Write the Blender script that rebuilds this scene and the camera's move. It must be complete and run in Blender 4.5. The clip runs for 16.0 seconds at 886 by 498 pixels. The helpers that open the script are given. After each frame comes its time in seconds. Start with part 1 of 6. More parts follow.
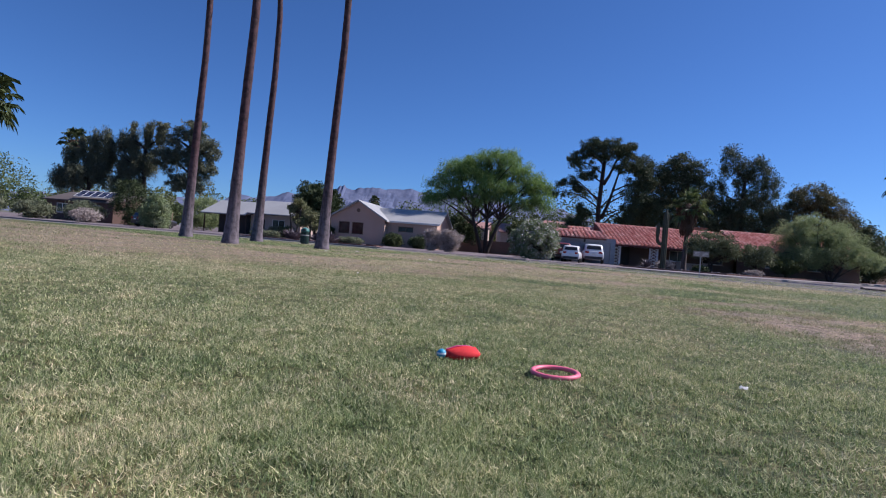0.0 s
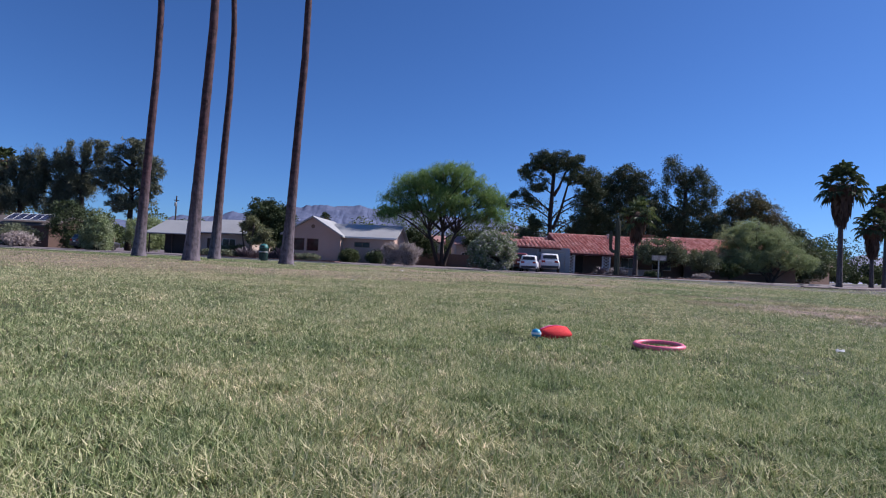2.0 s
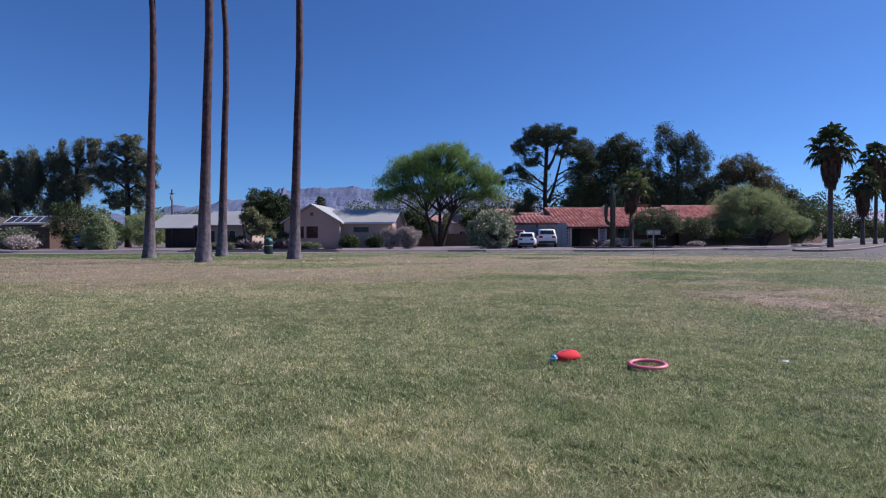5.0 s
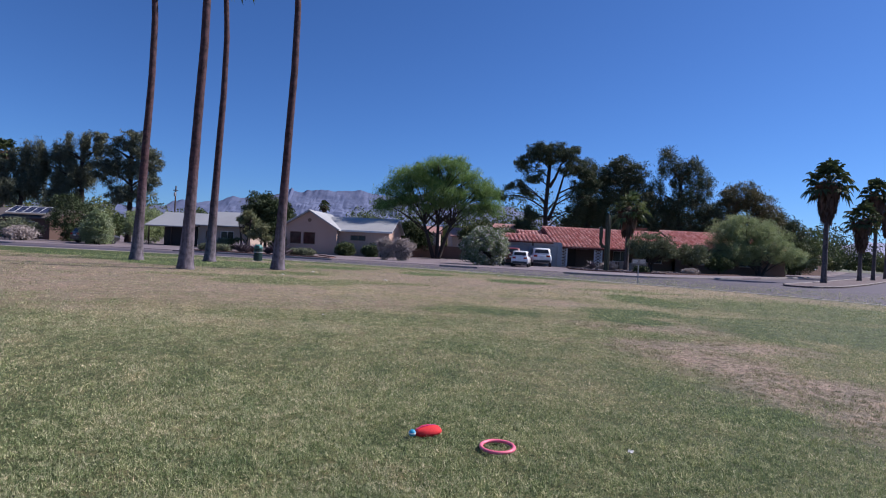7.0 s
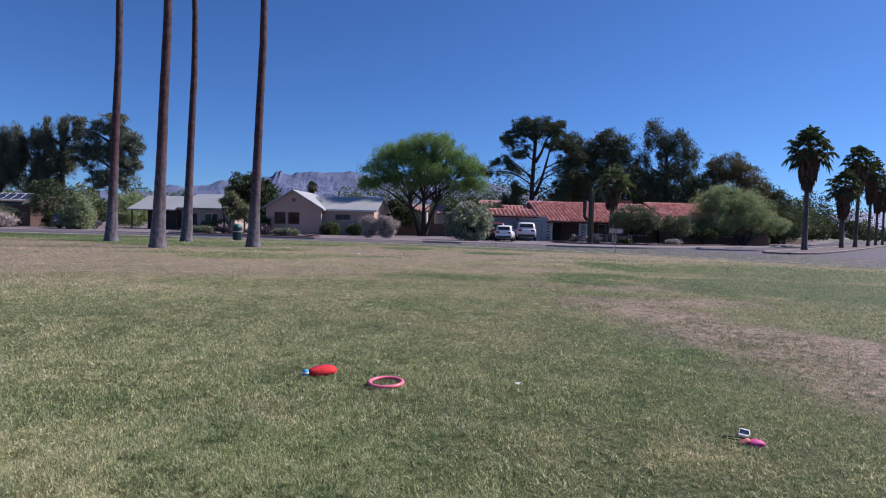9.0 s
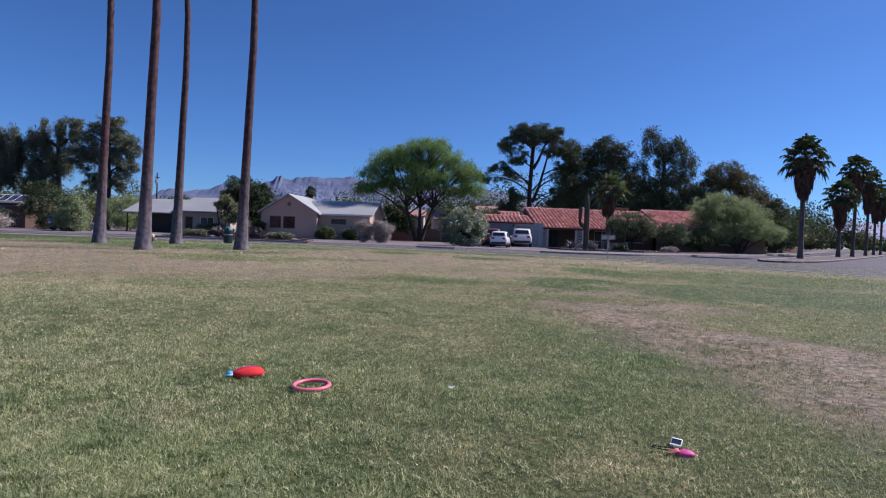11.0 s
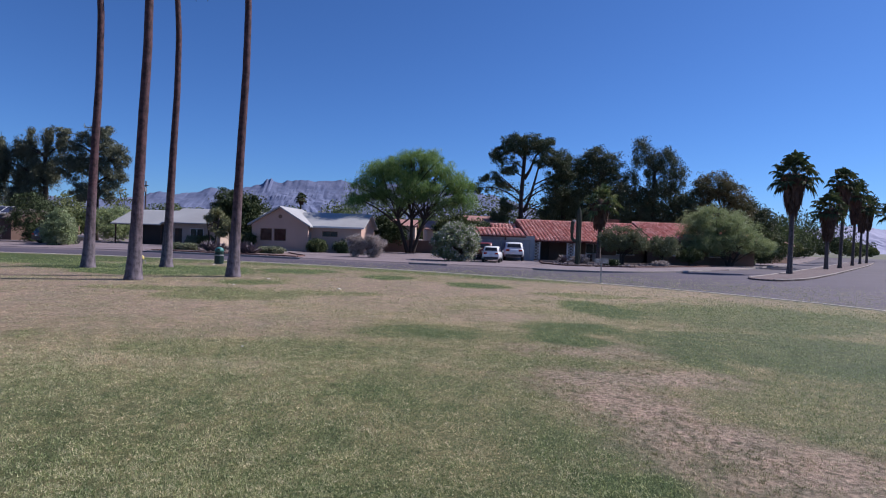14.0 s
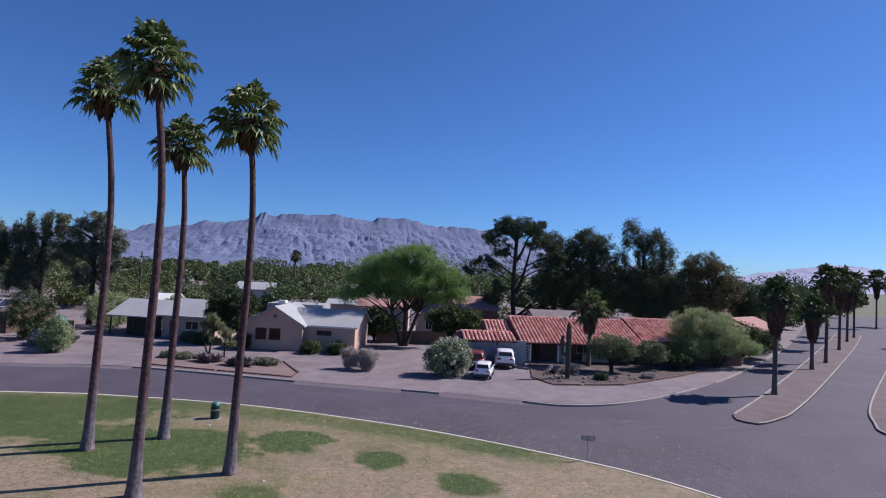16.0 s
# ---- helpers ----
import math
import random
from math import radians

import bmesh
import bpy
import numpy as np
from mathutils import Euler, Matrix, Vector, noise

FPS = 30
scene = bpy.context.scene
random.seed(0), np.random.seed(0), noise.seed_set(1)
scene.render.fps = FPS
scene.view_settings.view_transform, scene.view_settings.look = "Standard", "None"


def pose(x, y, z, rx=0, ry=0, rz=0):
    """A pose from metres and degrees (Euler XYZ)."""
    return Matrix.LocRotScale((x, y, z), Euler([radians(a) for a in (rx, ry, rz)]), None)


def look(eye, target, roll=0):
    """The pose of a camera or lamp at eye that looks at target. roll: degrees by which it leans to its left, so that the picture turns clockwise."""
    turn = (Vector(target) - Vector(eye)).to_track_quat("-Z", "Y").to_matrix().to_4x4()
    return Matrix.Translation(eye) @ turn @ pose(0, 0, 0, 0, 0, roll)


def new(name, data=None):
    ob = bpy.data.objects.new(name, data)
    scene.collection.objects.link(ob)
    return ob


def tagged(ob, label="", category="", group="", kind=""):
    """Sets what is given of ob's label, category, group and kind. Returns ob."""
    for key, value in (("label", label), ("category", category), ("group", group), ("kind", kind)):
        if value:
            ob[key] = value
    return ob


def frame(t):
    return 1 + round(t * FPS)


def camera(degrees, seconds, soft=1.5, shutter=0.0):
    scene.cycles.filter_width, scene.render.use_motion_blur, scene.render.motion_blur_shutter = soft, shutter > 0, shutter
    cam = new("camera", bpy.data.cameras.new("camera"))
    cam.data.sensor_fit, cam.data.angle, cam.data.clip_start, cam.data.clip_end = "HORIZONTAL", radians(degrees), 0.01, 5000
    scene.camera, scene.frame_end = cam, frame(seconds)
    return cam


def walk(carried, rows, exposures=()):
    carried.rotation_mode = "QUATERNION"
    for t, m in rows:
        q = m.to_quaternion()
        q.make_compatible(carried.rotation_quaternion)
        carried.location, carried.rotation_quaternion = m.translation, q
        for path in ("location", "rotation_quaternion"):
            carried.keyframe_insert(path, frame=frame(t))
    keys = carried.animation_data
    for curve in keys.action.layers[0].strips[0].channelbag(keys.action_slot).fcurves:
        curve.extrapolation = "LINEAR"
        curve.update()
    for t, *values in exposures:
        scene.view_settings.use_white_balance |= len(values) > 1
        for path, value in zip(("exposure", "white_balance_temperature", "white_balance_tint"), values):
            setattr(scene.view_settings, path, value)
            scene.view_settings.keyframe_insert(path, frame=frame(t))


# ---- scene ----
cam = camera(76.5, 16.0, soft=1.1)
PATH = [
    (0, (1.024, 1.189, 0.608), (0.984, 3.189, 0.594), 4.56),
    (0.5, (0.930, 1.241, 0.531), (1.079, 3.234, 0.460), 4.59),
    (1, (0.712, 1.300, 0.481), (0.842, 3.295, 0.455), 3.21),
    (1.5, (0.497, 1.329, 0.417), (0.602, 3.326, 0.440), 2.07),
    (2, (0.290, 1.260, 0.374), (0.422, 3.255, 0.425), 2.81),
    (2.5, (0.067, 1.124, 0.294), (0.202, 3.120, 0.302), 1.12),
    (3, (-0.084, 0.975, 0.302), (0.096, 2.966, 0.295), 0.54),
    (3.5, (-0.181, 0.788, 0.445), (0.017, 2.778, 0.416), 1.92),
    (4, (-0.198, 0.689, 0.591), (-0.052, 2.684, 0.573), 0.65),
    (4.2, (-0.193, 0.645, 0.632), (-0.040, 2.639, 0.613), -0.68),
    (6.3, (0.575, 0.218, 1.274), (0.721, 2.212, 1.213), 2.95),
    (6.5, (0.684, 0.225, 1.324), (0.834, 2.219, 1.277), 3.54),
    (7, (0.891, 0.231, 1.343), (1.022, 2.226, 1.340), 2.87),
    (7.5, (1.064, 0.314, 1.248), (1.168, 2.312, 1.242), 1.25),
    (8, (1.258, 0.299, 1.165), (1.375, 2.295, 1.130), 2.36),
    (8.5, (1.456, 0.229, 1.116), (1.597, 2.224, 1.068), 2.36),
    (9, (1.632, 0.177, 1.082), (1.793, 2.169, 1.007), 1.51),
    (9.2, (1.705, 0.202, 1.056), (1.866, 2.194, 0.981), 1.36),
    (11.3, (2.106, 0.401, 1.004), (2.268, 2.394, 0.964), 2.43),
    (11.5, (2.106, 0.442, 0.990), (2.252, 2.437, 0.984), 3.42),
    (12, (2.104, 0.499, 0.972), (2.266, 2.493, 0.972), 2.54),
    (12.5, (2.074, 0.630, 0.926), (2.230, 2.623, 0.880), 2.62),
    (13, (2.074, 0.601, 0.924), (2.249, 2.593, 0.896), 3.29),
    (13.5, (2.053, 0.566, 1.049), (2.246, 2.556, 1.002), 2.67),
    (14, (1.915, 0.496, 2.048), (2.110, 2.486, 2.008), 2.07),
    (14.5, (1.864, 0.520, 4.117), (2.053, 2.510, 4.065), 2.81),
    (15, (1.764, 0.340, 6.608), (1.946, 2.332, 6.592), 2.03),
    (15.5, (1.678, -0.283, 8.523), (1.879, 1.706, 8.560), 1.67),
    (16, (1.565, -0.682, 9.586), (1.777, 1.305, 9.665), 2.65),
]
walk(cam, [(t, look(eye, target, roll)) for t, eye, target, roll in PATH], [(0.0, 0.35, 6200.0, 20.0)])

# ---- world and sun ----
SUN_EL, SUN_AZ = radians(43.0), Vector((0.965, 0.26, 0.0)).normalized()
world = bpy.data.worlds.new("sky")
scene.world = world
world.use_nodes = True
wn = world.node_tree.nodes
sky = wn.new("ShaderNodeTexSky")
sky.sky_type = "NISHITA"
sky.sun_disc = False
sky.sun_elevation = SUN_EL
sky.sun_rotation = math.atan2(SUN_AZ.x, SUN_AZ.y)
sky.altitude = 1500.0
sky.air_density = 1.0
sky.dust_density = 0.8
sky.ozone_density = 6.0
wn["Background"].inputs[1].default_value = 0.061
deep = wn.new("ShaderNodeMix")
deep.data_type, deep.blend_type = "RGBA", "MULTIPLY"
deep.inputs[0].default_value = 1.0
deep.inputs[7].default_value = (0.685, 1.035, 1.385, 1.0)
world.node_tree.links.new(sky.outputs[0], deep.inputs[6])
world.node_tree.links.new(deep.outputs[2], wn["Background"].inputs[0])
sun = new("sun", bpy.data.lights.new("sun", "SUN"))
sun.data.energy, sun.data.angle, sun.data.color = 5.0, radians(0.5), (1.0, 0.95, 0.87)
to_sun = Vector((SUN_AZ.x * math.cos(SUN_EL), SUN_AZ.y * math.cos(SUN_EL), math.sin(SUN_EL)))
sun.matrix_world = look((0, 0, 60), Vector((0, 0, 60)) - to_sun)

rng = np.random.default_rng(7)


# ---- materials ----
def nodes_of(name):
    m = bpy.data.materials.new(name)
    m.use_nodes = True
    nt = m.node_tree
    return m, nt, nt.nodes["Principled BSDF"], nt.links


def mix_rgb(nt, fac, a, b):
    n = nt.nodes.new("ShaderNodeMix")
    n.data_type = "RGBA"
    for sock, val in ((n.inputs[0], fac), (n.inputs[6], a), (n.inputs[7], b)):
        if isinstance(val, bpy.types.NodeSocket):
            nt.links.new(val, sock)
        else:
            sock.default_value = val if not isinstance(val, tuple) else (*val, 1.0)
    return n.outputs[2]


def noise_of(nt, scale, detail=4.0, rough=0.55, stretch=None):
    tc = nt.nodes.new("ShaderNodeTexCoord")
    src = tc.outputs["Object"]
    if stretch:
        mp = nt.nodes.new("ShaderNodeMapping")
        mp.inputs["Scale"].default_value = stretch
        nt.links.new(src, mp.inputs[0])
        src = mp.outputs[0]
    n = nt.nodes.new("ShaderNodeTexNoise")
    n.inputs["Scale"].default_value, n.inputs["Detail"].default_value, n.inputs["Roughness"].default_value = scale, detail, rough
    nt.links.new(src, n.inputs["Vector"])
    return n.outputs["Fac"]


def ramp(nt, fac, lo, hi):
    n = nt.nodes.new("ShaderNodeMapRange")
    n.inputs[1].default_value, n.inputs[2].default_value = lo, hi
    nt.links.new(fac, n.inputs[0])
    return n.outputs[0]


def bump_of(nt, bsdf, fac, strength, dist):
    b = nt.nodes.new("ShaderNodeBump")
    b.inputs["Strength"].default_value, b.inputs["Distance"].default_value = strength, dist
    nt.links.new(fac, b.inputs["Height"])
    nt.links.new(b.outputs[0], bsdf.inputs["Normal"])


def surface(name, a, b, scale=1.0, fine=20.0, rough=0.8, metal=0.0, bump=0.3, dist=0.01, stretch=None, stain=None):
    """Two scales of variation between the colours a and b, with fine relief and stains."""
    m, nt, p, link = nodes_of(name)
    big, small = noise_of(nt, scale, 5.0), noise_of(nt, fine, 3.0, 0.6, stretch)
    c = mix_rgb(nt, ramp(nt, big, 0.3, 0.7), a, b)
    dark = tuple(v * 0.72 for v in a)
    c = mix_rgb(nt, ramp(nt, small, 0.45, 0.8), c, dark)
    if stain:
        c = mix_rgb(nt, ramp(nt, noise_of(nt, scale * 0.37, 6.0, 0.65), 0.52, 0.7), c, stain)
    link.new(c, p.inputs["Base Color"])
    p.inputs["Roughness"].default_value, p.inputs["Metallic"].default_value = rough, metal
    bump_of(nt, p, small, bump, dist)
    return m


def foliage(name, a, b, c=None, shine=0.5, through_it=0.3):
    """Leaves: a random colour for each, some light passing through."""
    m, nt, p, link = nodes_of(name)
    g = nt.nodes.new("ShaderNodeNewGeometry")
    col = mix_rgb(nt, g.outputs["Random Per Island"], a, b)
    if c:
        col = mix_rgb(nt, ramp(nt, noise_of(nt, 0.5, 3.0), 0.5, 0.72), col, c)
    link.new(col, p.inputs["Base Color"])
    p.inputs["Roughness"].default_value = shine
    p.inputs["Specular IOR Level"].default_value = 0.28
    t = nt.nodes.new("ShaderNodeBsdfTranslucent")
    link.new(col, t.inputs[0])
    mx = nt.nodes.new("ShaderNodeMixShader")
    mx.inputs[0].default_value = through_it
    out = nt.nodes["Material Output"]
    link.new(p.outputs[0], mx.inputs[1])
    link.new(t.outputs[0], mx.inputs[2])
    link.new(mx.outputs[0], out.inputs[0])
    return m


def turf(name, blades):
    """Lawn by its attributes: dry (green to straw) and bare (soil)."""
    m, nt, p, link = nodes_of(name)
    at = [nt.nodes.new("ShaderNodeAttribute") for _ in range(2)]
    at[0].attribute_name, at[1].attribute_name = "dry", "bare"
    if blades:
        g = nt.nodes.new("ShaderNodeNewGeometry")
        vary = g.outputs["Random Per Island"]
    else:
        vary = ramp(nt, noise_of(nt, 32.0, 6.0, 0.8), 0.34, 0.66)
    if blades:
        greens, straws = ((0.11, 0.168, 0.074), (0.475, 0.555, 0.31)), ((0.335, 0.3, 0.232), (0.75, 0.68, 0.56))
    else:
        greens, straws = ((0.018, 0.038, 0.011), (0.085, 0.115, 0.038)), ((0.175, 0.142, 0.088), (0.34, 0.278, 0.187))
    green, straw = mix_rgb(nt, vary, *greens), mix_rgb(nt, vary, *straws)
    push = nt.nodes.new("ShaderNodeMath")
    push.operation = "MULTIPLY_ADD"
    link.new(vary, push.inputs[0])
    push.inputs[1].default_value = 0.9
    push.inputs[2].default_value = -0.45
    add = nt.nodes.new("ShaderNodeMath")
    add.operation, add.use_clamp = "ADD", True
    spread = at[0].outputs["Fac"]
    if not blades:
        rag = nt.nodes.new("ShaderNodeMath")
        rag.operation = "MULTIPLY_ADD"
        link.new(noise_of(nt, 2.4, 9.0, 0.8), rag.inputs[0])
        rag.inputs[1].default_value = 1.1
        shift = nt.nodes.new("ShaderNodeMath")
        shift.operation = "ADD"
        link.new(spread, shift.inputs[0])
        shift.inputs[1].default_value = -0.55
        link.new(shift.outputs[0], rag.inputs[2])
        spread = rag.outputs[0]
    link.new(spread, add.inputs[0])
    link.new(push.outputs[0], add.inputs[1])
    col = mix_rgb(nt, add.outputs[0], green, straw)
    worn = nt.nodes.new("ShaderNodeMath")
    worn.operation = "MULTIPLY"
    link.new(ramp(nt, noise_of(nt, 0.7, 9.0, 0.8), 0.43, 0.58), worn.inputs[0])
    link.new(ramp(nt, at[0].outputs["Fac"], 0.5, 0.85), worn.inputs[1])
    if not blades:
        col = mix_rgb(nt, worn.outputs[0], col, (0.275, 0.216, 0.19))
    soil = mix_rgb(nt, ramp(nt, noise_of(nt, 14.0, 6.0, 0.7), 0.4, 0.6), (0.13, 0.094, 0.084), (0.375, 0.292, 0.262))
    soil = mix_rgb(nt, ramp(nt, noise_of(nt, 5.0, 6.0, 0.75), 0.53, 0.62), soil, (0.085, 0.07, 0.05))
    col = mix_rgb(nt, at[1].outputs["Fac"], col, soil)
    if not blades:
        col = mix_rgb(nt, ramp(nt, noise_of(nt, 9.0, 5.0, 0.7), 0.58, 0.74), col, (0.07, 0.085, 0.03))
    for size, low in ((2.3, 0.8), (0.6, 0.9), (13.0, 0.74)):
        blot = ramp(nt, noise_of(nt, size, 7.0, 0.78), 0.38, 0.6)
        dim = nt.nodes.new("ShaderNodeMix")
        dim.data_type, dim.blend_type = "RGBA", "MULTIPLY"
        dim.inputs[0].default_value = 1.0
        link.new(col, dim.inputs[6])
        link.new(mix_rgb(nt, blot, (low * 1.0, low * 1.06, low * 0.95), (1.16, 1.11, 1.06)), dim.inputs[7])
        col = dim.outputs[2]
    link.new(col, p.inputs["Base Color"])
    p.inputs["Roughness"].default_value = 0.75
    p.inputs["Specular IOR Level"].default_value = 0.25
    if not blades:
        bump_of(nt, p, noise_of(nt, 45.0, 5.0, 0.75), 0.9, 0.03)
    else:
        t = nt.nodes.new("ShaderNodeBsdfTranslucent")
        link.new(col, t.inputs[0])
        mx = nt.nodes.new("ShaderNodeMixShader")
        mx.inputs[0].default_value = 0.3
        link.new(p.outputs[0], mx.inputs[1])
        link.new(t.outputs[0], mx.inputs[2])
        link.new(mx.outputs[0], nt.nodes["Material Output"].inputs[0])
    return m


def trunk_material(name, low, high, z0, z1):
    """Palm bark, weathered grey at the foot and red-brown higher up, mottled and streaked."""
    m, nt, p, link = nodes_of(name)
    tc = nt.nodes.new("ShaderNodeTexCoord")
    s = nt.nodes.new("ShaderNodeSeparateXYZ")
    link.new(tc.outputs["Object"], s.inputs[0])
    rag = nt.nodes.new("ShaderNodeMath")
    rag.operation = "MULTIPLY_ADD"
    link.new(noise_of(nt, 1.5, 4.0), rag.inputs[0])
    rag.inputs[1].default_value = 3.0
    link.new(s.outputs[2], rag.inputs[2])
    up = ramp(nt, rag.outputs[0], z0 + 1.5, z1 + 1.5)
    rings = noise_of(nt, 5.0, 6.0, 0.7, (1.0, 1.0, 0.9))
    streak = noise_of(nt, 9.0, 4.0, 0.65, (1.0, 1.0, 0.12))
    lo = mix_rgb(nt, ramp(nt, rings, 0.38, 0.62), tuple(v * 0.38 for v in low), low)
    hi = mix_rgb(nt, ramp(nt, rings, 0.38, 0.62), tuple(v * 0.3 for v in high), tuple(v * 1.25 for v in high))
    lo = mix_rgb(nt, ramp(nt, streak, 0.5, 0.7), lo, tuple(v * 1.35 for v in low))
    link.new(mix_rgb(nt, up, lo, hi), p.inputs["Base Color"])
    p.inputs["Roughness"].default_value = 0.9
    bump_of(nt, p, rings, 0.8, 0.05)
    return m


def glass_dark(name, tint):
    m, nt, p, link = nodes_of(name)
    c = mix_rgb(nt, ramp(nt, noise_of(nt, 1.7, 3.0), 0.35, 0.7), tint, tuple(v * 1.8 + 0.01 for v in tint))
    link.new(c, p.inputs["Base Color"])
    p.inputs["Roughness"].default_value = 0.12
    p.inputs["Specular IOR Level"].default_value = 0.3
    return m


def paint(name, col, rough=0.35, coat=0.6):
    m, nt, p, link = nodes_of(name)
    c = mix_rgb(nt, ramp(nt, noise_of(nt, 2.5, 5.0), 0.4, 0.75), col, tuple(v * 0.9 for v in col))
    link.new(c, p.inputs["Base Color"])
    p.inputs["Roughness"].default_value = rough
    p.inputs["Coat Weight"].default_value = coat
    return m


LAWN, BLADES = turf("lawn_soil", False), turf("grass_blades", True)
ASPHALT = surface("asphalt", (0.053, 0.043, 0.062), (0.084, 0.069, 0.094), 0.22, 16.0, 0.85, bump=0.5, dist=0.006, stain=(0.055, 0.047, 0.06))
CRACK = surface("crack_filler", (0.042, 0.038, 0.045), (0.06, 0.054, 0.062), 2.0, 30.0, 0.7)
GRAVEL = surface("gravel", (0.158, 0.127, 0.137), (0.235, 0.192, 0.202), 0.6, 14.0, 0.95, bump=0.9, dist=0.03, stain=(0.125, 0.098, 0.104))
GRAVEL_DARK = surface("dark_gravel", (0.105, 0.078, 0.08), (0.15, 0.112, 0.112), 0.5, 30.0, 0.95, bump=0.8, dist=0.02, stain=(0.085, 0.066, 0.068))
MULCH = surface("dark_mulch", (0.062, 0.042, 0.04), (0.105, 0.073, 0.068), 0.7, 22.0, 0.95, bump=0.9, dist=0.03, stain=(0.16, 0.12, 0.112))
KERB_DULL = surface("dull_kerb", (0.24, 0.215, 0.205), (0.33, 0.295, 0.275), 0.8, 20.0, 0.9, stain=(0.17, 0.15, 0.145))
GRAVEL_RED = surface("red_gravel", (0.17, 0.115, 0.108), (0.235, 0.165, 0.155), 0.5, 38.0, 0.95, bump=0.8, dist=0.02)
DIRT = surface("desert_soil", (0.13, 0.12, 0.085), (0.08, 0.095, 0.05), 0.05, 3.0, 0.95, stain=(0.075, 0.1, 0.04))
CONCRETE = surface("kerb_concrete", (0.24, 0.215, 0.205), (0.33, 0.3, 0.285), 0.8, 25.0, 0.9, stain=(0.28, 0.25, 0.22))
CONCRETE_PALE = surface("pale_kerb", (0.52, 0.47, 0.38), (0.62, 0.57, 0.47), 0.8, 25.0, 0.9, stain=(0.4, 0.36, 0.29))
DRIVE = surface("driveway_concrete", (0.15, 0.123, 0.136), (0.22, 0.182, 0.196), 0.7, 14.0, 0.9, bump=0.6, dist=0.02, stain=(0.12, 0.097, 0.108))
APRON = surface("worn_apron", (0.1, 0.083, 0.098), (0.15, 0.124, 0.136), 0.5, 18.0, 0.9, stain=(0.085, 0.07, 0.08))
BRICK = surface("brick_edging", (0.13, 0.065, 0.055), (0.19, 0.1, 0.085), 3.0, 30.0, 0.9)
STUCCO_TAN = surface("tan_stucco", (0.49, 0.325, 0.255), (0.55, 0.375, 0.3), 0.5, 60.0, 0.92, bump=0.5, dist=0.01)
STUCCO_WHITE = surface("white_stucco", (0.62, 0.62, 0.62), (0.7, 0.69, 0.68), 0.4, 60.0, 0.9, bump=0.4)
# white garage walls: the shade on them is put into this grey-blue colour
STUCCO_WHITE_SHADED = surface("shaded_white_stucco", (0.26, 0.285, 0.32), (0.32, 0.34, 0.37), 1.5, 30.0, 0.9)
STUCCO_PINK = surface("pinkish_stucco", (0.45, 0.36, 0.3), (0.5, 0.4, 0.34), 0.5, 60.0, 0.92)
# wall and roof in shade, the shade put into these darker colours
WALL_SHADY = surface("shaded_brown_wall", (0.085, 0.05, 0.04), (0.11, 0.07, 0.055), 0.5, 40.0, 0.92)
ROOF_SHADY = surface("shaded_shingles", (0.085, 0.07, 0.068), (0.12, 0.1, 0.095), 0.6, 25.0, 0.9)
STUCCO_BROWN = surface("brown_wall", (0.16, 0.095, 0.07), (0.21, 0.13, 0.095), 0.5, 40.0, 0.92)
ROOF_METAL = surface("pale_roof_coating", (0.32, 0.33, 0.34), (0.385, 0.39, 0.395), 0.3, 18.0, 0.65, stain=(0.26, 0.265, 0.275))
TRIM_WHITE = surface("white_trim", (0.7, 0.69, 0.67), (0.76, 0.75, 0.73), 1.0, 30.0, 0.6)


def tile_material(name, a, b, pale):
    m, nt, p, link = nodes_of(name)
    g = nt.nodes.new("ShaderNodeNewGeometry")
    c = mix_rgb(nt, g.outputs["Random Per Island"], a, b)
    c = mix_rgb(nt, ramp(nt, noise_of(nt, 0.9, 5.0, 0.65), 0.5, 0.75), c, pale)
    link.new(c, p.inputs["Base Color"])
    p.inputs["Roughness"].default_value = 0.85
    bump_of(nt, p, noise_of(nt, 25.0, 4.0), 0.3, 0.01)
    return m


TILE = tile_material("clay_roof_tile", (0.5, 0.185, 0.15), (0.73, 0.41, 0.35), (0.77, 0.52, 0.46))
# deck far darker than the tiles, the shade between them put into its colour
TILE_BED_SHADED = surface("shaded_tile_channels", (0.1, 0.03, 0.027), (0.15, 0.05, 0.044), 1.5, 12.0, 0.9)
TILE_FAR = surface("faded_roof_tile", (0.3, 0.155, 0.135), (0.38, 0.21, 0.185), 1.2, 8.0, 0.9)
WOOD_DARK = surface("dark_wood", (0.06, 0.04, 0.03), (0.1, 0.065, 0.045), 1.0, 30.0, 0.8)
NEAR_BLACK = surface("dark_interior", (0.035, 0.028, 0.025), (0.05, 0.04, 0.035), 1.0, 20.0, 0.9)
GLASS, GLASS_CURTAIN = glass_dark("window_glass", (0.02, 0.022, 0.026)), glass_dark("curtained_window", (0.045, 0.014, 0.014))
BARK = surface("bark", (0.035, 0.025, 0.02), (0.06, 0.045, 0.036), 2.0, 18.0, 0.95, bump=0.9, dist=0.03, stretch=(1, 1, 0.25))
PALM_TALL = trunk_material("tall_palm_bark", (0.148, 0.125, 0.146), (0.074, 0.034, 0.041), 0.8, 4.2)
PALM_GREY = trunk_material("grey_palm_bark", (0.13, 0.11, 0.105), (0.1, 0.065, 0.05), 2.0, 9.0)
PALM_SKIRT = foliage("dead_palm_fronds", (0.075, 0.042, 0.028), (0.14, 0.085, 0.055), None, 0.8, 0.1)
PALM_LEAF = foliage("palm_fronds", (0.04, 0.066, 0.02), (0.16, 0.205, 0.075), (0.2, 0.225, 0.1), 0.42, 0.25)
